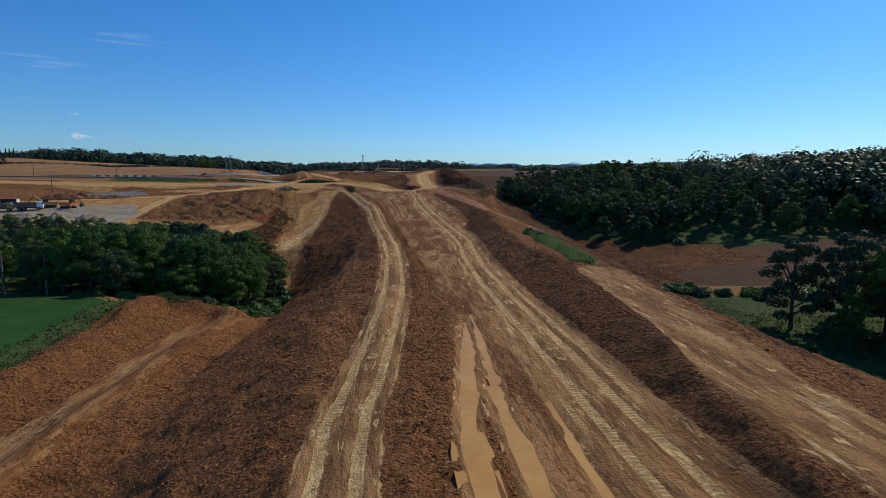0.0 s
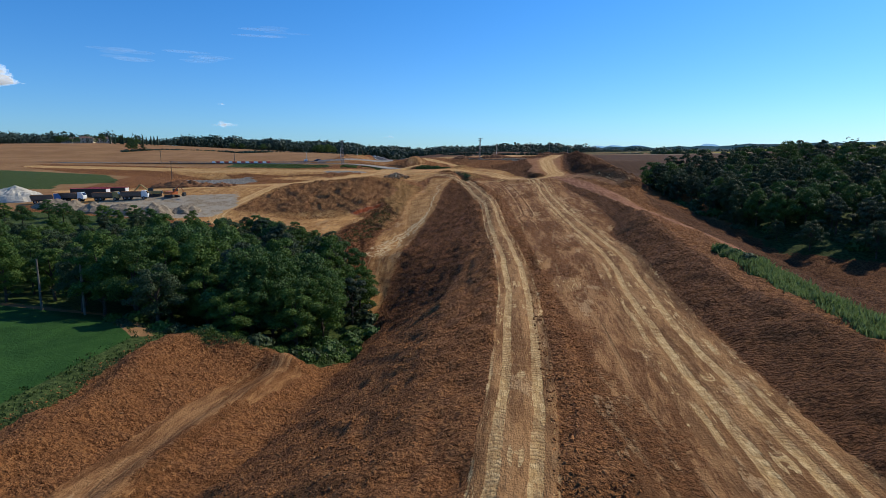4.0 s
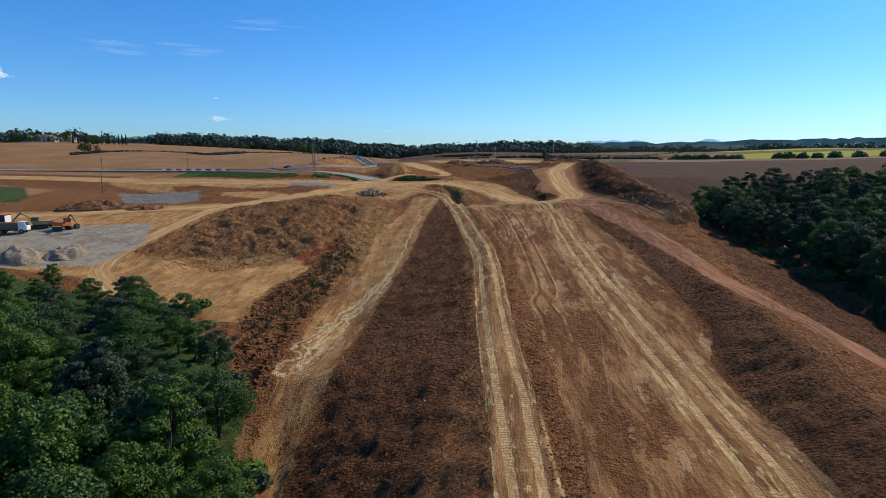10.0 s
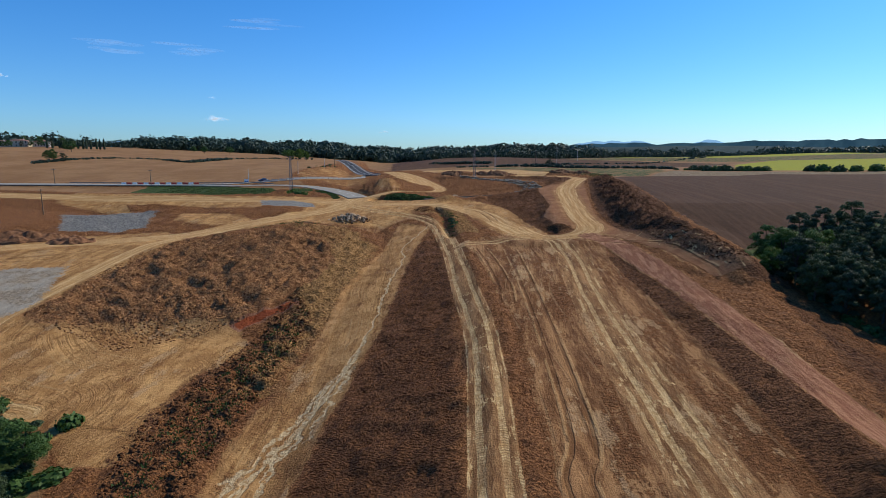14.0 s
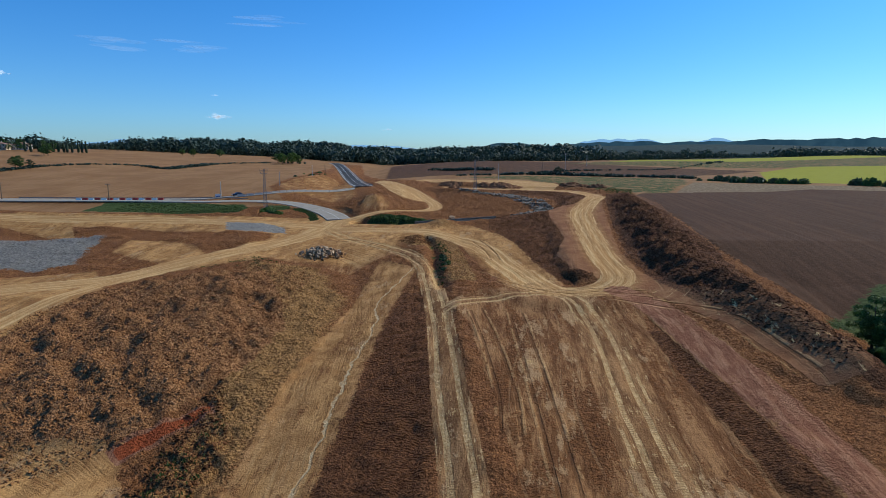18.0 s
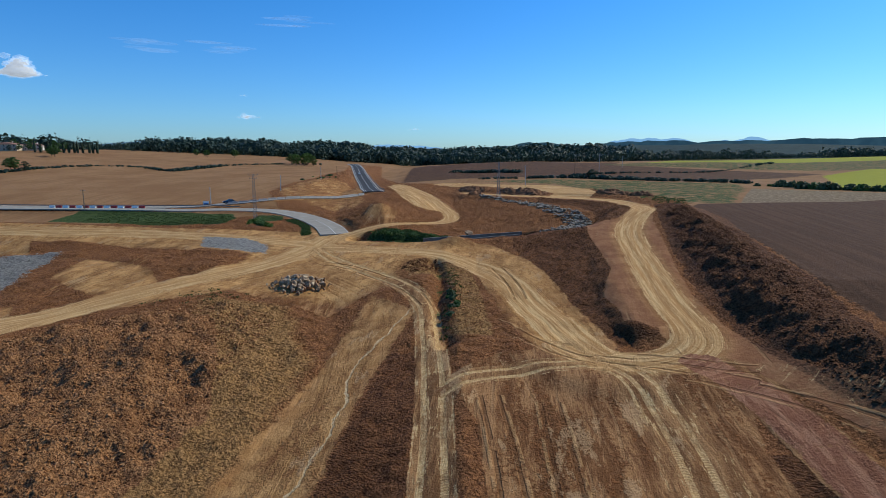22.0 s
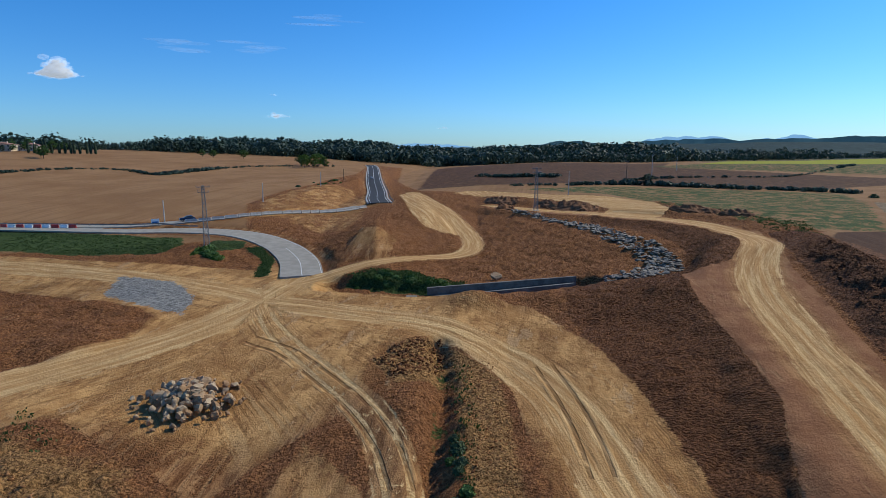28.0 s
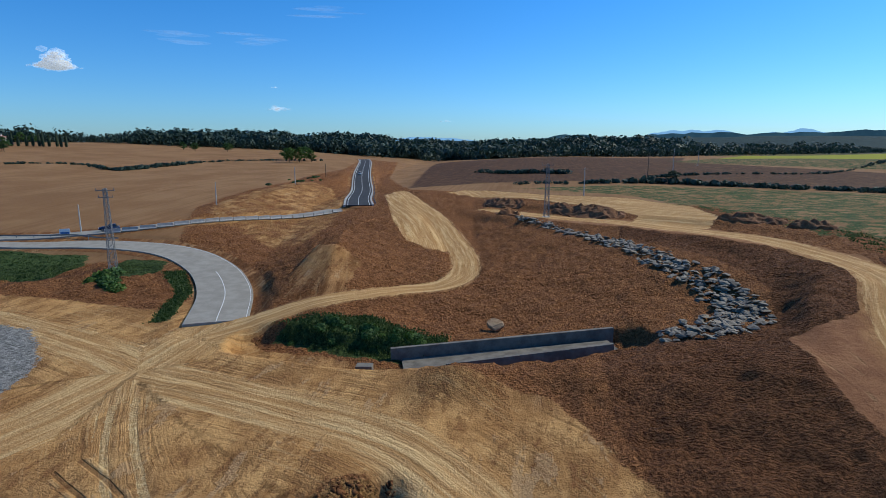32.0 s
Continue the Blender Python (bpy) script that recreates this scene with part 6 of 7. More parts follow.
def heap(name, x, y, wide, deep, high, material, label, seed, turn=0, lumps=.16):
    q = np.random.default_rng(seed)
    n, m = 46, 18
    verts, faces = [], []
    for j in range(m + 1):
        f = j / m
        for i in range(n):
            a = i * math.tau / n
            rad = 1 - f
            px, py = math.cos(a) * rad * wide / 2, math.sin(a) * rad * deep / 2
            ca, sa = math.cos(radians(turn)), math.sin(radians(turn))
            wx, wy = x + px * ca - py * sa, y + px * sa + py * ca
            up = high * (f ** .85) * (1 - .25 * f) / .75 + (lumps * (3.0 * float(vnoise(np.array([wx]), np.array([wy]), 1.7, seed)[0]) + 1.6 * float(vnoise(np.array([wx]), np.array([wy]), .8, seed + 1)[0])) if 0 < j else 0)
            verts.append((wx, wy, surface(wx, wy) + up - (.4 if j == 0 else 0)))
    for j in range(m):
        for i in range(n):
            faces.append((j * n + i, j * n + (i + 1) % n, (j + 1) * n + (i + 1) % n, (j + 1) * n + i))
    return tagged(mesh_object(name, verts, faces, material), label, "heap", "heaps on the site")


for i, (x, y, w, h) in enumerate(((-104, 190, 13, 3.2), (-113, 191, 12, 2.8), (-121, 193, 12, 2.6), (-95, 191, 12, 3), (-129, 195, 13, 2.6), (-88, 196, 9, 2))):
    heap("stockpile", x, y, w, 9, h, GRAVEL, "grey gravel stockpile in the yard", 200 + i)
heap("sand_heap", -150, 206, 20, 14, 4, SAND_PALE, "pale sand stockpile at the yard's edge", 210)
for i, (x, y, w, d, h, t) in enumerate(((-118, 250, 26, 12, 2.6, 10), (-100, 246, 14, 8, 1.6, -10), (41.5, 382, 14, 7, 1.3, -30), (49, 374, 9, 5, 1.1, -30), (10, 404, 22, 11, 1.5, -38), (3, 414, 9, 4, 1.3, -35), (-12, 424, 16, 9, 1.3, -38), (-10, 404, 8, 5, 1.5, -40))):
    heap("spoil_mound", x, y, w, d, h, SPOIL, "rough red-brown spoil heap", 220 + i, t, .2)


def wall_run(parent, name, a, b, height, thick, material, top=None, sink=.6):
    """A straight wall from a to b (x, y), its foot sunk in the ground; top: its height above datum at a and b."""
    n = 12
    dx, dy = b[0] - a[0], b[1] - a[1]
    size = math.hypot(dx, dy)
    nx, ny = -dy / size * thick / 2, dx / size * thick / 2
    verts, faces = [], []
    for i in range(n + 1):
        f = i / n
        x, y = a[0] + dx * f, a[1] + dy * f
        z1 = top[0] + (top[1] - top[0]) * f
        z0 = z1 - height - sink
        verts += [(x + nx, y + ny, z0), (x - nx, y - ny, z0), (x - nx, y - ny, z1), (x + nx, y + ny, z1)]
    for i in range(n):
        for k in range(4):
            faces.append((4 * i + k, 4 * i + (k + 1) % 4, 4 * i + 4 + (k + 1) % 4, 4 * i + 4 + k))
    faces += [(3, 2, 1, 0), tuple(4 * n + k for k in range(4))]
    return mesh_object(name, verts, faces, material, parent)


culvert = tagged(new("concrete_channel"), "weathered concrete channel walls across the valley floor", "channel")
wall_run(culvert, "channel_wall", (-17.7, 317.3), (7.8, 326.6), 1.5, .5, CONCRETE_GREY, (11.4, 12.3))
wall_run(culvert, "channel_wall", (-10.6, 313.4), (7.1, 320.2), 1.8, .5, CONCRETE_GREY, (11.6, 12.5))
wall_run(culvert, "channel_floor", (-16, 316.0), (7.6, 323.9), .5, 3.2, CONCRETE_GREY, (10.1, 11.0), .1)
boulder = tagged(new("boulder", rock_mesh(131, .9, 2)), "large pale block of rock above the channel wall", "boulder")
boulder.data.materials.append(RUBBLE)
boulder.matrix_basis = pose(-6.3, 327.4, surface(-6.3, 327.4) + .9, 20, 12, 30) @ Matrix.Diagonal((3.4, 2.4, 2.4, 1))
bm = bmesh.new()
box(bm, -.9, .9, -.6, .6, -.3, 1.0, .06)
block = part("concrete_block", bm, CONCRETE_GREY)
tagged(block, "pale concrete block at the end of the channel", "block")
block.matrix_basis = pose(-19.6, 313.4, surface(-19.6, 313.4), 0, 0, 8)


# muddy water standing in the ruts
def puddle(name, line, widths, material, label, lift):
    p = rounded([(x, y) for x, y in line], 8)
    n = len(p)
    verts, faces = [], []
    for i, (x, y) in enumerate(p):
        w = np.interp(i / (n - 1), np.linspace(0, 1, len(widths)), widths)
        for s in (-1, -.33, .33, 1):
            o = w / 2 * s + .12 * math.sin(y * 2.3 + s * 5) + .1 * math.sin(y * 5.1 + s)
            verts.append((x + o, y, max(surface(x, y), surface(x + o, y)) * 0 + smooth_at(x, y) + lift))
    for i in range(n - 1):
        for j in range(3):
            a = i * 4 + j
            faces.append((a, a + 1, a + 5, a + 4))
    return tagged(mesh_object(name, verts, faces, material), label, "puddle")


def smooth_at(x, y):
    return gz(x, y)


for (line, w), label in zip(WET_RUTS, ("orange muddy water standing in a rut", "orange muddy water in a wide rut", "orange muddy water in a narrow rut", "shallow orange water in a wheel rut")):
    puddle("puddle", line, [w * 3.0, w * 2.8, w * 1.8, w * .5], MUD_WATER, label, -.11)


# ---------------------------------------------------------------- loose clods over the rough earth
def loose_clods(name, label, areas, seed, low, high, material):
    q = np.random.default_rng(seed)
    sets = [strewn(corners, count, q) for corners, count in areas]
    px, py = np.concatenate([a[0] for a in sets]), np.concatenate([a[1] for a in sets])
    n = len(px)
    shape = np.array([(1, 0, 0), (-.5, .87, 0), (-.5, -.87, 0), (.3, .2, .5), (-.35, -.1, .42), (0, 0, -.4)])
    tris = np.array([(0, 1, 3), (1, 4, 3), (1, 2, 4), (2, 0, 3), (2, 3, 4), (0, 5, 1), (1, 5, 2), (2, 5, 0)])
    s = low + (high - low) * q.random(n) ** 2.6
    ang = q.uniform(0, 6.283, n)
    v = shape[None] * s[:, None, None] * (1 + q.normal(scale=.38, size=(n, 6, 3))) + s[:, None, None] * q.normal(scale=.16, size=(n, 6, 3))
    c, k = np.cos(ang)[:, None], np.sin(ang)[:, None]
    x, y = v[..., 0] * c - v[..., 1] * k, v[..., 0] * k + v[..., 1] * c
    p = np.stack([px, py, surfaces(px, py)], 1)
    v = np.stack([x + p[:, 0:1], y + p[:, 1:2], v[..., 2] + p[:, 2:3] - .02 * s[:, None]], 2).reshape(-1, 3)
    f = (tris[None] + (np.arange(n) * 6)[:, None, None]).reshape(-1, 3)
    return tagged(new(name, array_mesh(name, v, f, material)), label, "earth clods", kind="stuff")


BANK_AREA = [(43, 205), (40, 219), (37.8, 231), (36, 248), (36.4, 262), (39.6, 293), (44.5, 325), (53, 330), (53.5, 317), (48, 285), (46.8, 265), (46, 247), (48, 224), (49, 208)]
HEAP_AREA = [(-74, 200), (-52, 189), (-36, 200), (-29, 222), (-32, 256), (-48, 264), (-66, 250), (-74, 232)]
loose_clods("earth_clods", "loose red-brown clods over slopes and heaps", [
    ([(-17, 20), (-17, 88), (-15, 108), (-16, 122), (-19, 140), (-3, 140), (-4, 20)], 15000),
    ([(1.2, 20), (3.2, 20), (4.4, 30), (6.8, 42), (8.4, 60), (9, 100), (8, 140), (6, 140), (6.5, 100), (4.5, 60)], 6000),
    ([(-37, 20), (-30, 20), (-28, 60), (-29, 86), (-20, 92), (-38, 94)], 6000), ([(26, 30), (34, 30), (46, 70), (50, 110), (36, 120), (31, 80)], 4000),
    ([(-30, 150), (-24, 165), (-24, 200), (-30, 210), (-36, 190)], 5000),
    ([(-3, 252), (1.4, 252), (-.6, 272), (-4, 288), (-7.4, 288), (-5.6, 272)], 2200),
    ([(-44, 336), (-26, 340), (-20, 360), (-28, 390), (-56, 420), (-62, 400)], 4000), ([(-14, 395), (-12, 350), (4, 336), (24, 340), (12, 366)], 5000)], 301, .035, .16, CLOD)

loose_clods("damp_clods", "loose clods on the left slope, coloured dark for its shade", [
    ([(-17, 140), (-13, 165), (-12, 200), (-11, 245), (-7, 240), (-3, 205), (0, 160), (-2, 140)], 6000),
    ([(-15, 106), (-4, 100), (-2, 140), (-16, 140)], 5000)], 303, .03, .13, DARK_CLOD)

loose_clods("bank_clods", "large dark clods on the rough banks", [
    ([(-26, 138), (-22, 138), (-25, 165), (-25, 200), (-31, 212), (-33, 190), (-36, 168)], 4500), ([(-18, 286), (-15.4, 292), (-10.6, 294), (-9.8, 286), (-14, 281)], 700)], 304, .09, .38, DARK_CLOD)

loose_clods("topsoil_clods", "black-brown clods of the stripped topsoil bank", [(BANK_AREA, 12000)], 305, .05, .30, TOPSOIL)

loose_clods("heap_clods", "large orange-brown lumps on the dumped earth", [(HEAP_AREA, 30000)], 302, .04, .30, HEAP_CLOD)


# ---------------------------------------------------------------- barriers, cars, machines
def barrier(x, y, turn, material, label, length=1.9, height=.85, group="barriers along the old road"):
    root = tagged(new("road_barrier"), label, "road barrier", group)
    root.matrix_basis = pose(x, y, gz(x, y) + .12, 0, 0, turn)
    bm = bmesh.new()
    prof = ((-.3, 0), (-.3, .08), (-.14, .3), (-.08, height), (.08, height), (.14, .3), (.3, .08), (.3, 0))
    ends = []
    for s in (-length / 2, length / 2):
        ends.append([bm.verts.new((s, a, b)) for a, b in prof])
    for i in range(8):
        bm.faces.new((ends[0][i], ends[0][(i + 1) % 8], ends[1][(i + 1) % 8], ends[1][i]))
    bm.faces.new(ends[0][::-1])
    bm.faces.new(ends[1])
    part("body", bm, material, root)
    bm = bmesh.new()
    box(bm, length / 2 - .02, length / 2 + .08, -.05, .05, .25, height - .15, .01)
    part("coupling", bm, material, root)
    return root


def place_along(line, start, gap, count, offset):
    run, out, want = 0, [], start
    for a, b in zip(line, line[1:]):
        d = math.hypot(b[0] - a[0], b[1] - a[1])
        while want <= run + d and len(out) < count:
            f = (want - run) / d
            ux, uy = (b[0] - a[0]) / d, (b[1] - a[1]) / d
            out.append((a[0] + f * (b[0] - a[0]) + uy * offset, a[1] + f * (b[1] - a[1]) - ux * offset, math.degrees(math.atan2(uy, ux))))
            want += gap
        run += d
    return out


for i, (x, y, t) in enumerate(place_along(OLD_ROAD, 106, 2.4, 14, 3.7)):
    barrier(x, y, t, RED_PAINT if i % 2 else WHITE_PAINT, "red plastic road barrier" if i % 2 else "white plastic road barrier")
for x, y, t in place_along(OLD_ROAD, 166, 3.3, 20, 3.6):
    barrier(x, y, t, CONCRETE, "grey concrete safety barrier at the road's edge", 3.1)


def guard_rail(line, start, length, offset, label):
    root = tagged(new("guard_rail"), label, "guard rail")
    pts = place_along(line, start, 2.0, int(length / 2), offset)
    for x, y, t in pts[::2]:
        bm = bmesh.new()
        z = gz(x, y)
        box(bm, x - .06, x + .06, y - .06, y + .06, z - .3, z + .78, .01)
        part("post", bm, STEEL, root)
    verts, faces = [], []
    for x, y, t in pts:
        z = gz(x, y)
        nx, ny = -math.sin(radians(t)), math.cos(radians(t))
        for o, h in ((.05, .46), (.11, .53), (.05, .6), (.11, .68), (.05, .76)):
            verts.append((x + nx * o, y + ny * o, z + h))
    for i in range(len(pts) - 1):
        for k in range(4):
            a = i * 5 + k
            faces.append((a, a + 1, a + 6, a + 5))
    verts, faces = solid(verts, faces, .02)
    mesh_object("rail", verts, faces, STEEL, root)


guard_rail(ASPHALT, 60, 92, -4.7, "grey steel guard rail along the asphalt road")
guard_rail(NEW_ROAD, 4, 120, 5.2, "grey steel guard rail along the new road")


def wheel(parent, x, y, radius, width):
    bm = bmesh.new()
    bmesh.ops.create_cone(bm, cap_ends=True, segments=18, radius1=radius, radius2=radius, depth=width, matrix=pose(x, y, radius, 90, 0, 0))
    bmesh.ops.bevel(bm, geom=bm.edges[:], offset=.03, segments=1, affect="EDGES")
    w = part("wheel", bm, TYRE, parent)
    bm = bmesh.new()
    bmesh.ops.create_cone(bm, cap_ends=True, segments=12, radius1=radius * .55, radius2=radius * .5, depth=width + .03, matrix=pose(x, y, radius, 90, 0, 0))
    part("rim", bm, STEEL, w)


def outline_body(bm, prof, half, tuck=.1):
    """A body from a side outline (x, z), narrower towards its top."""
    zs = [p[1] for p in prof]
    lo, hi = min(zs), max(zs)
    sides = []
    for s in (-1, 1):
        sides.append([bm.verts.new((px, s * half * (1 - tuck * (pz - lo) / (hi - lo)), pz)) for px, pz in prof])
    n = len(prof)
    for i in range(n):
        bm.faces.new((sides[0][i], sides[0][(i + 1) % n], sides[1][(i + 1) % n], sides[1][i]))
    bm.faces.new(sides[0][::-1])
    bm.faces.new(sides[1])
    bmesh.ops.recalc_face_normals(bm, faces=bm.faces)


def car(x, y, turn, paint, label):
    root = tagged(new("car"), label, "car")
    root.matrix_basis = pose(x, y, gz(x, y) + .16, 0, 0, turn)
    bm = bmesh.new()
    outline_body(bm, [(-2.1, .3), (-2.15, .75), (-2.0, .95), (-1.2, 1.0), (.9, 1.0), (1.9, .85), (2.1, .65), (2.1, .3)], .88, .08)
    bmesh.ops.bevel(bm, geom=bm.edges[:], offset=.05, segments=2, affect="EDGES")
    part("body", bm, paint, root, smooth=True)
    bm = bmesh.new()
    outline_body(bm, [(-1.75, .96), (-1.35, 1.4), (.05, 1.44), (.95, .98)], .8, .22)
    part("window", bm, GLASS_DARK, root, "dark window glass")
    bm = bmesh.new()
    outline_body(bm, [(-1.32, 1.4), (-1.2, 1.47), (0, 1.49), (.1, 1.42)], .66, .1)
    part("roof", bm, paint, root)
    for s in (-1, 1):
        for wx in (-1.3, 1.3):
            wheel(root, wx, s * .8, .32, .2)
        bm = bmesh.new()
        box(bm, 1.98, 2.13, s * .65 - .18, s * .65 + .18, .62, .76, .02)
        part("headlight", bm, WHITE_PAINT, root, "clear headlight")
        bm = bmesh.new()
        box(bm, -2.17, -2.05, s * .68 - .12, s * .68 + .12, .7, .88, .02)
        part("tail_light", bm, RED_PAINT, root, "red tail light")
    return root


car(-97.5, 369.5, 218, BLUE_PAINT, "dark blue car on the old road")
car(-94.5, 541, 106, WHITE_PAINT, "white car on the new asphalt road")


def sign_box(x, y):
    root = tagged(new("site_sign"), "white and blue site sign on short legs", "sign")
    root.matrix_basis = pose(x, y, surface(x, y), 0, 0, 30)
    for s in (-.7, .7):
        bm = bmesh.new()
        box(bm, s - .04, s + .04, -.04, .04, -.3, 1.0, .01)
        part("leg", bm, STEEL, root)
    bm = bmesh.new()
    box(bm, -1, 1, -.05, .05, .8, 2.0, .02)
    part("panel", bm, WHITE_PAINT, root)
    bm = bmesh.new()
    box(bm, -.8, .8, -.075, -.052, .9, 1.3, .005)
    part("lower_panel", bm, TRUCK_BLUE, root, "plain blue band")


sign_box(-102.5, 362.5)


def dump_truck(x, y, turn, cab, label, bed=None):
    root = tagged(new("dump_truck"), label, "truck", "machines in the yard")
    root.matrix_basis = pose(x, y, surface(x, y), 0, 0, turn)
    bm = bmesh.new()
    box(bm, -3.8, 3.6, -.5, .5, .75, 1.05, .04)
    part("chassis", bm, DARK_STEEL, root)
    bm = bmesh.new()
    outline_body(bm, [(2.0, .8), (2.0, 2.9), (3.3, 2.9), (3.9, 1.9), (3.9, .8)], 1.2, .06)
    bmesh.ops.bevel(bm, geom=bm.edges[:], offset=.06, segments=2, affect="EDGES")
    c = part("cab", bm, cab, root)
    bm = bmesh.new()
    outline_body(bm, [(3.34, 2.72), (3.36, 2.8), (3.9, 2.0), (3.84, 1.96)], 1.02, .1)
    part("windscreen", bm, GLASS_DARK, c)
    bm = bmesh.new()
    outline_body(bm, [(-3.9, 1.15), (-4.2, 2.5), (1.7, 2.7), (1.9, 1.15)], 1.25, -.12)
    part("tipper_body", bm, bed or RUSTED, root, "dusty tipper body")
    bm = bmesh.new()
    box(bm, -3.9, 1.5, -1.15, 1.15, 2.45, 2.75, .1)
    part("load", bm, SPOIL, root, "load of earth")
    for s in (-1, 1):
        for wx in (-2.9, -1.6, 2.7):
            wheel(root, wx, s * 1.05, .55, .4)


def excavator(x, y, turn, paint, label):
    root = tagged(new("excavator"), label, "excavator", "machines in the yard")
    root.matrix_basis = pose(x, y, surface(x, y), 0, 0, turn)
    for s in (-1, 1):
        bm = bmesh.new()
        outline_body(bm, [(-2, .1), (-2.2, .5), (-2, .9), (2, .9), (2.2, .5), (2, .1)], .3, 0)
        for v in bm.verts:
            v.co.y += s * 1.1
        part("track", bm, DARK_STEEL, root)
    bm = bmesh.new()
    box(bm, -2.3, 1.5, -1.3, 1.3, 1.1, 2.1, .12)
    h = part("house", bm, paint, root)
    bm = bmesh.new()
    box(bm, .1, 1.6, .25, 1.25, 2.1, 3.0, .1)
    part("cab", bm, GLASS_DARK, h, "glazed cab")
    bm = bmesh.new()
    box(bm, -2.5, -1.5, -1.25, 1.25, 1.05, 2.0, .15)
    part("counterweight", bm, DARK_STEEL, h)
    bm = bmesh.new()
    limb(bm, (1.2, -.4, 1.8), (4.2, -.4, 4.2), .3, .24, 4)
    part("boom", bm, paint, root)
    bm = bmesh.new()
    limb(bm, (4.2, -.4, 4.2), (6.2, -.4, 1.9), .22, .16, 4)
    part("stick", bm, paint, root)
    bm = bmesh.new()
    outline_body(bm, [(5.9, 1.9), (6.5, 1.9), (6.6, 1.0), (5.9, .6), (5.4, 1.1)], .5, 0)
    for v in bm.verts:
        v.co.y -= .4
    part("bucket", bm, DARK_STEEL, root)


def container(x, y, turn):
    root = tagged(new("site_container"), "long dark site container with a white end", "container", "machines in the yard")
    root.matrix_basis = pose(x, y, surface(x, y), 0, 0, turn)
    bm = bmesh.new()
    box(bm, -6, 6, -1.25, 1.25, .1, 2.8, .04)
    for i in range(24):
        box(bm, -5.8 + i * .49, -5.6 + i * .49, -1.29, 1.29, .25, 2.65)
    part("body", bm, DARK_STEEL, root)
    bm = bmesh.new()
    box(bm, 6.01, 6.09, -1.2, 1.2, .15, 2.7, .01)
    part("end_doors", bm, WHITE_PAINT, root, "white end doors")
    bm = bmesh.new()
    box(bm, -6.1, 6.1, -1.35, 1.35, 2.81, 2.93, .02)
    part("roof", bm, RED_PAINT, root, "faded red roof")


container(-132, 216, 5)
container(-128, 220, 8)
dump_truck(-131, 206, 10, WHITE_PAINT, "dusty white tipper truck with a yellow body")
dump_truck(-121, 208.5, 15, YELLOW_PAINT, "dusty yellow tipper truck in the yard")
dump_truck(-113, 211, 20, WHITE_PAINT, "dusty white tipper truck in the yard")
dump_truck(-136, 201, 40, TRUCK_BLUE, "blue tipper truck beside the gravel heaps")
excavator(-110, 217, 200, YELLOW_PAINT, "yellow tracked excavator in the yard")
excavator(-103, 215.5, -20, ORANGE_PAINT, "orange tracked excavator in the yard")


# ---------------------------------------------------------------- farmhouses on the left hill
def farmhouse(x, y, turn, wide, deep, high, wall, label):
    root = tagged(new("farmhouse"), label, "house", "farm on the hill")
    root.matrix_basis = pose(x, y, surface(x, y) - .4, 0, 0, turn)
    bm = bmesh.new()
    box(bm, -wide / 2, wide / 2, -deep / 2, deep / 2, 0, high, .05)
    part("wall", bm, wall, root)
    bm = bmesh.new()
    outline_body(bm, [(-wide / 2 - .6, high), (0, high + 2.0), (wide / 2 + .6, high)], deep / 2 + .5, .3)
    roof = part("roof", bm, ROOF_TILE, root)
    bm = bmesh.new()
    box(bm, wide * .2, wide * .2 + .7, -.4, .4, high + .6, high + 2.6, .04)
    part("chimney", bm, wall, roof)
    for level in range(2):
        for i in range(5):
            wx = -wide / 2 + wide * (i + .5) / 5
            bm = bmesh.new()
            box(bm, wx - .5, wx + .5, -deep / 2 - .06, -deep / 2 + .02, 1 + level * 3, 2.4 + level * 3, .01)
            w = part("window", bm, GLASS_DARK, root)
            bm = bmesh.new()
            box(bm, wx - .7, wx + .7, -deep / 2 - .12, -deep / 2 - .065, .85 + level * 3, .98 + level * 3, .01)
            part("sill", bm, CONCRETE, w)


farmhouse(-416, 610, 18, 19, 11, 5.6, PLASTER, "ochre two-storey farmhouse with a tiled roof")
farmhouse(-404, 624, 20, 12, 9, 4.6, PLASTER_WHITE, "pale stone outbuilding of the farm")
farmhouse(-440, 618, 10, 11, 9, 4.4, PLASTER_WHITE, "pale stone house among the farm trees")


# ---------------------------------------------------------------- distance: mountains in painted blue haze and small clouds
def mountain(name, azimuths, heights, far, label, material=None):
    verts, faces = [], []
    n = 160
    for i in range(n + 1):
        az = azimuths[0] + (azimuths[-1] - azimuths[0]) * i / n
        rough = .3 if material else 1.0
        h = np.interp(az, azimuths, heights) + rough * 9 * float(vnoise(np.array([az]), np.array([0.]), .9, 71)[0]) + 5 * float(vnoise(np.array([az]), np.array([3.]), .35, 72)[0])
        s, c = math.sin(radians(az)), math.cos(radians(az))
        verts += [(far * s, 250 + far * c, -60), (far * s, 250 + far * c, max(20, h)), ((far + 150) * s, 250 + (far + 150) * c, -60)]
    for i in range(n):
        a = 3 * i
        faces += [(a, a + 3, a + 4, a + 1), (a + 1, a + 4, a + 5, a + 2)]
    return tagged(mesh_object(name, verts, faces, material or HAZY_MOUNTAIN, smooth=True), label, "mountain", kind="structure")


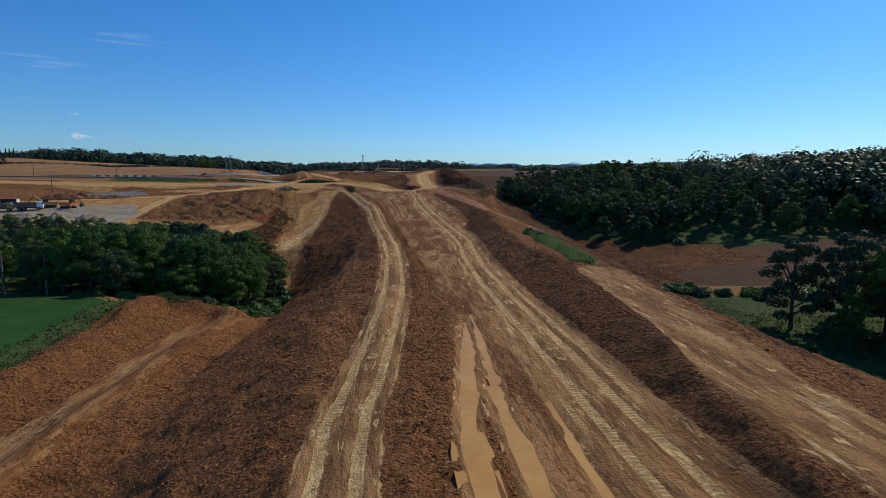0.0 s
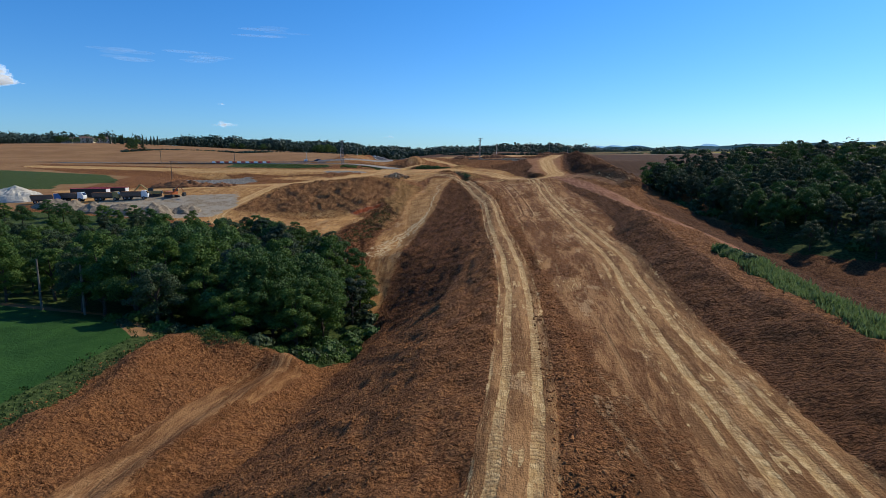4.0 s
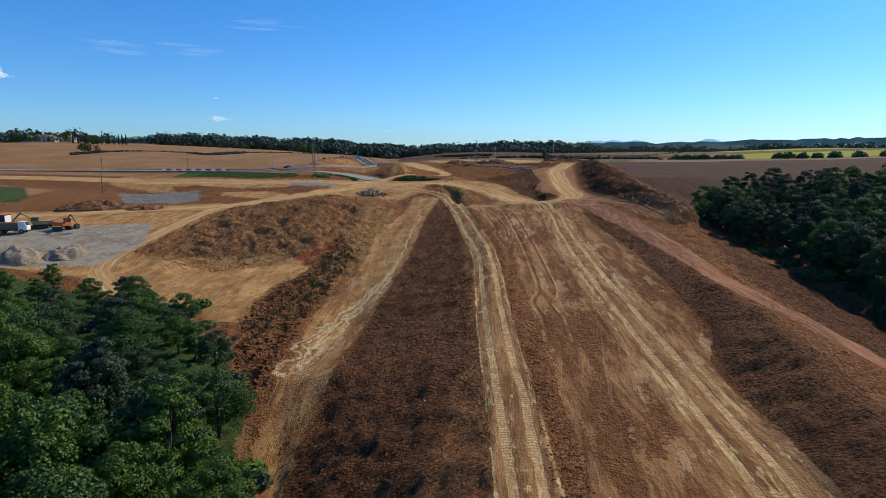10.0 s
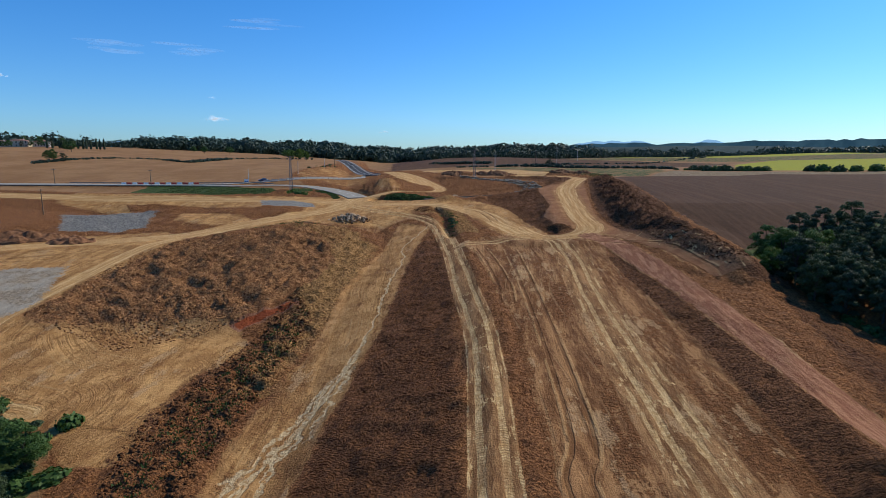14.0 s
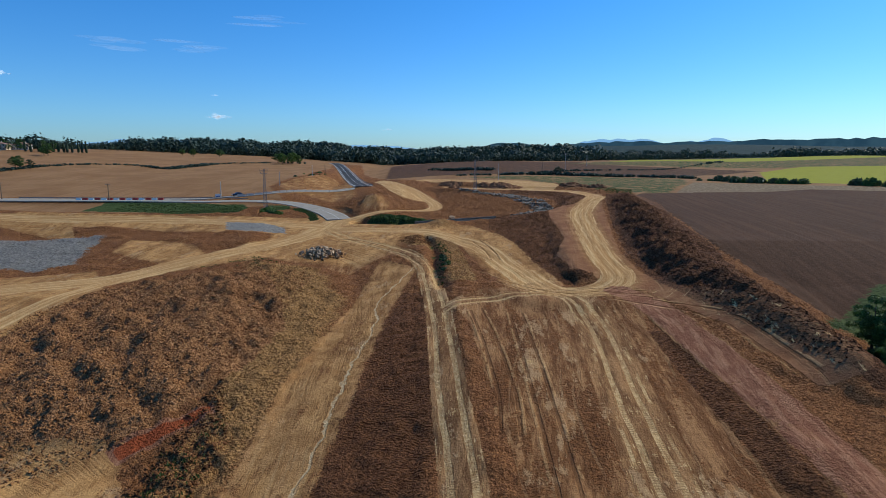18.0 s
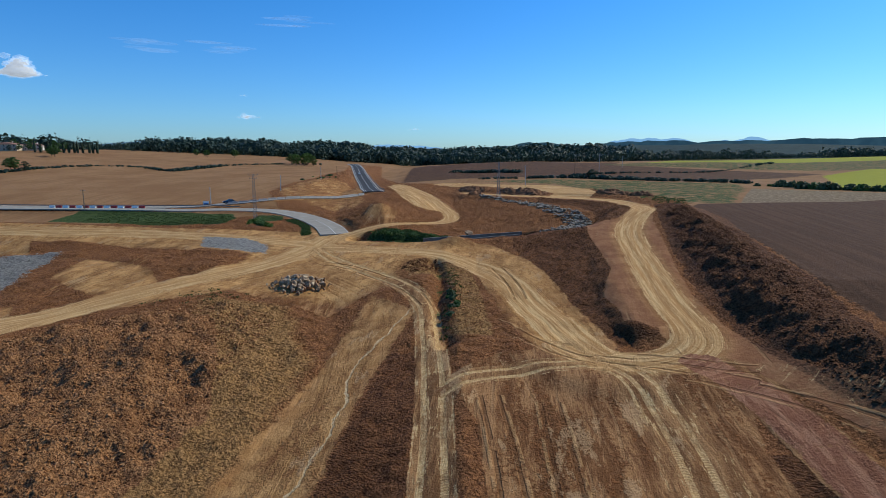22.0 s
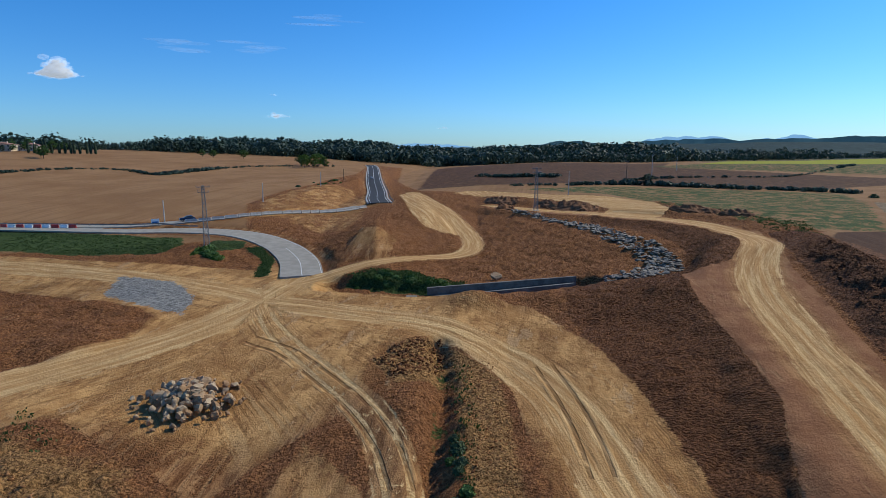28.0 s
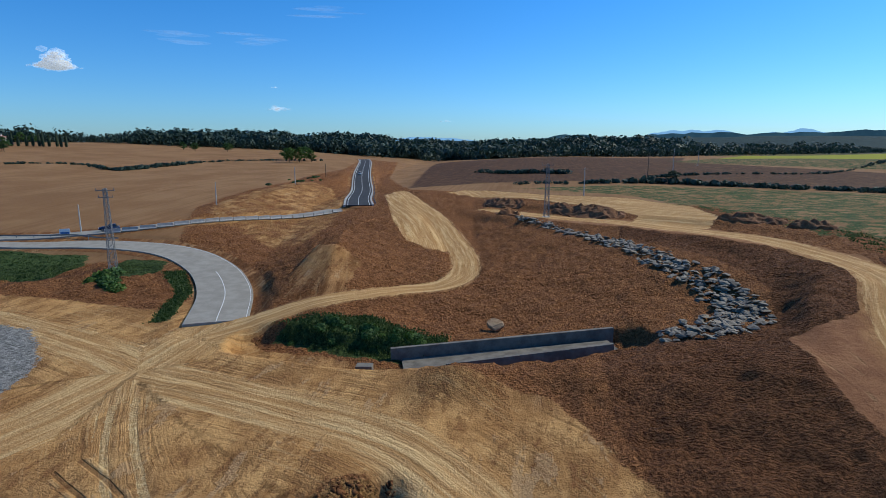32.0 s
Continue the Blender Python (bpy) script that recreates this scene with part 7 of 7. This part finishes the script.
mountain("backdrop_mountains", [-52, -44, -38, -35.7, -33.9, -32, -28.6, -25, -22.5, -17, -13.7, -12, -9.8, -5.8, 2], [20, 50, 84, 98, 118, 108, 122, 108, 90, 66, 78, 92, 82, 55, 20], 4300, "distant mountain range on the horizon, blue with painted haze")
mountain("backdrop_mountains", [4, 9.4, 11.4, 13.8, 15.7, 18, 20.5, 21.9, 25, 30, 36], [20, 96, 122, 130, 124, 96, 108, 134, 100, 80, 20], 4300, "distant mountain range on the horizon, blue with painted haze")
mountain("backdrop_ridge", [-30, -12, -7.5, -2, 1.4, 4.1, 6.8, 9.9, 14.8, 18.5, 22.8, 26.7, 34, 42, 60], [20, 34, 46, 56, 76, 80, 64, 76, 84, 78, 82, 88, 90, 94, 98], 2700, "dark wooded ridge behind the fields, tinted with painted haze", HAZY_RIDGE)


def cloud(az, up, wide, high, seed, count):
    q = np.random.default_rng(seed)
    far = 4200
    bm = bmesh.new()
    for i in range(count):
        u = float(np.clip(q.normal(0, .42), -1, 1))
        rad = high * q.uniform(.08, .30) * (1.1 - abs(u))
        p = (u * wide / 2, q.normal() * wide * .1, abs(q.normal()) * high * .36 * (1 - abs(u)))
        bmesh.ops.create_icosphere(bm, subdivisions=1, radius=rad, matrix=Matrix.Translation(p) @ Matrix.Diagonal((1.5, 1.2, .8, 1)))
    ob = part("cloud", bm, CLOUD, smooth=True)
    ob.matrix_basis = pose(far * math.sin(radians(az)), 200 + far * math.cos(radians(az)), 30 + far * math.tan(radians(up)), 0, 0, -az)
    tagged(ob, "small white fair-weather cloud in the blue sky", "cloud", kind="structure")


cloud(-42.8, 6.1, 280, 118, 81, 150)
cloud(-25.5, 3.2, 220, 44, 82, 44)
cloud(-25.7, 5.2, 60, 26, 83, 12)
cloud(-9.5, 2.2, 130, 22, 84, 20)


def wisp(az, up, wide, high, seed):
    q = np.random.default_rng(seed)
    bm = bmesh.new()
    for i in range(7):
        m = Matrix.Translation((q.normal() * wide * .2, i * 60, q.normal() * high * .5)) @ Matrix.Diagonal((wide * q.uniform(.2, .45), 20, high * q.uniform(.25, .6), 1))
        bmesh.ops.create_icosphere(bm, subdivisions=3, radius=1, matrix=m)
    ob = part("cloud", bm, WISP, smooth=True)
    ob.matrix_basis = pose(4300 * math.sin(radians(az)), 200 + 4300 * math.cos(radians(az)), 30 + 4300 * math.tan(radians(up)), 0, 0, -az)
    tagged(ob, "faint wisp of white cirrus in the blue sky", "cloud", kind="structure")


wisp(-33.5, 9.6, 330, 26, 85)
wisp(-27.5, 9.8, 330, 24, 86)
wisp(-21, 12.4, 420, 20, 87)
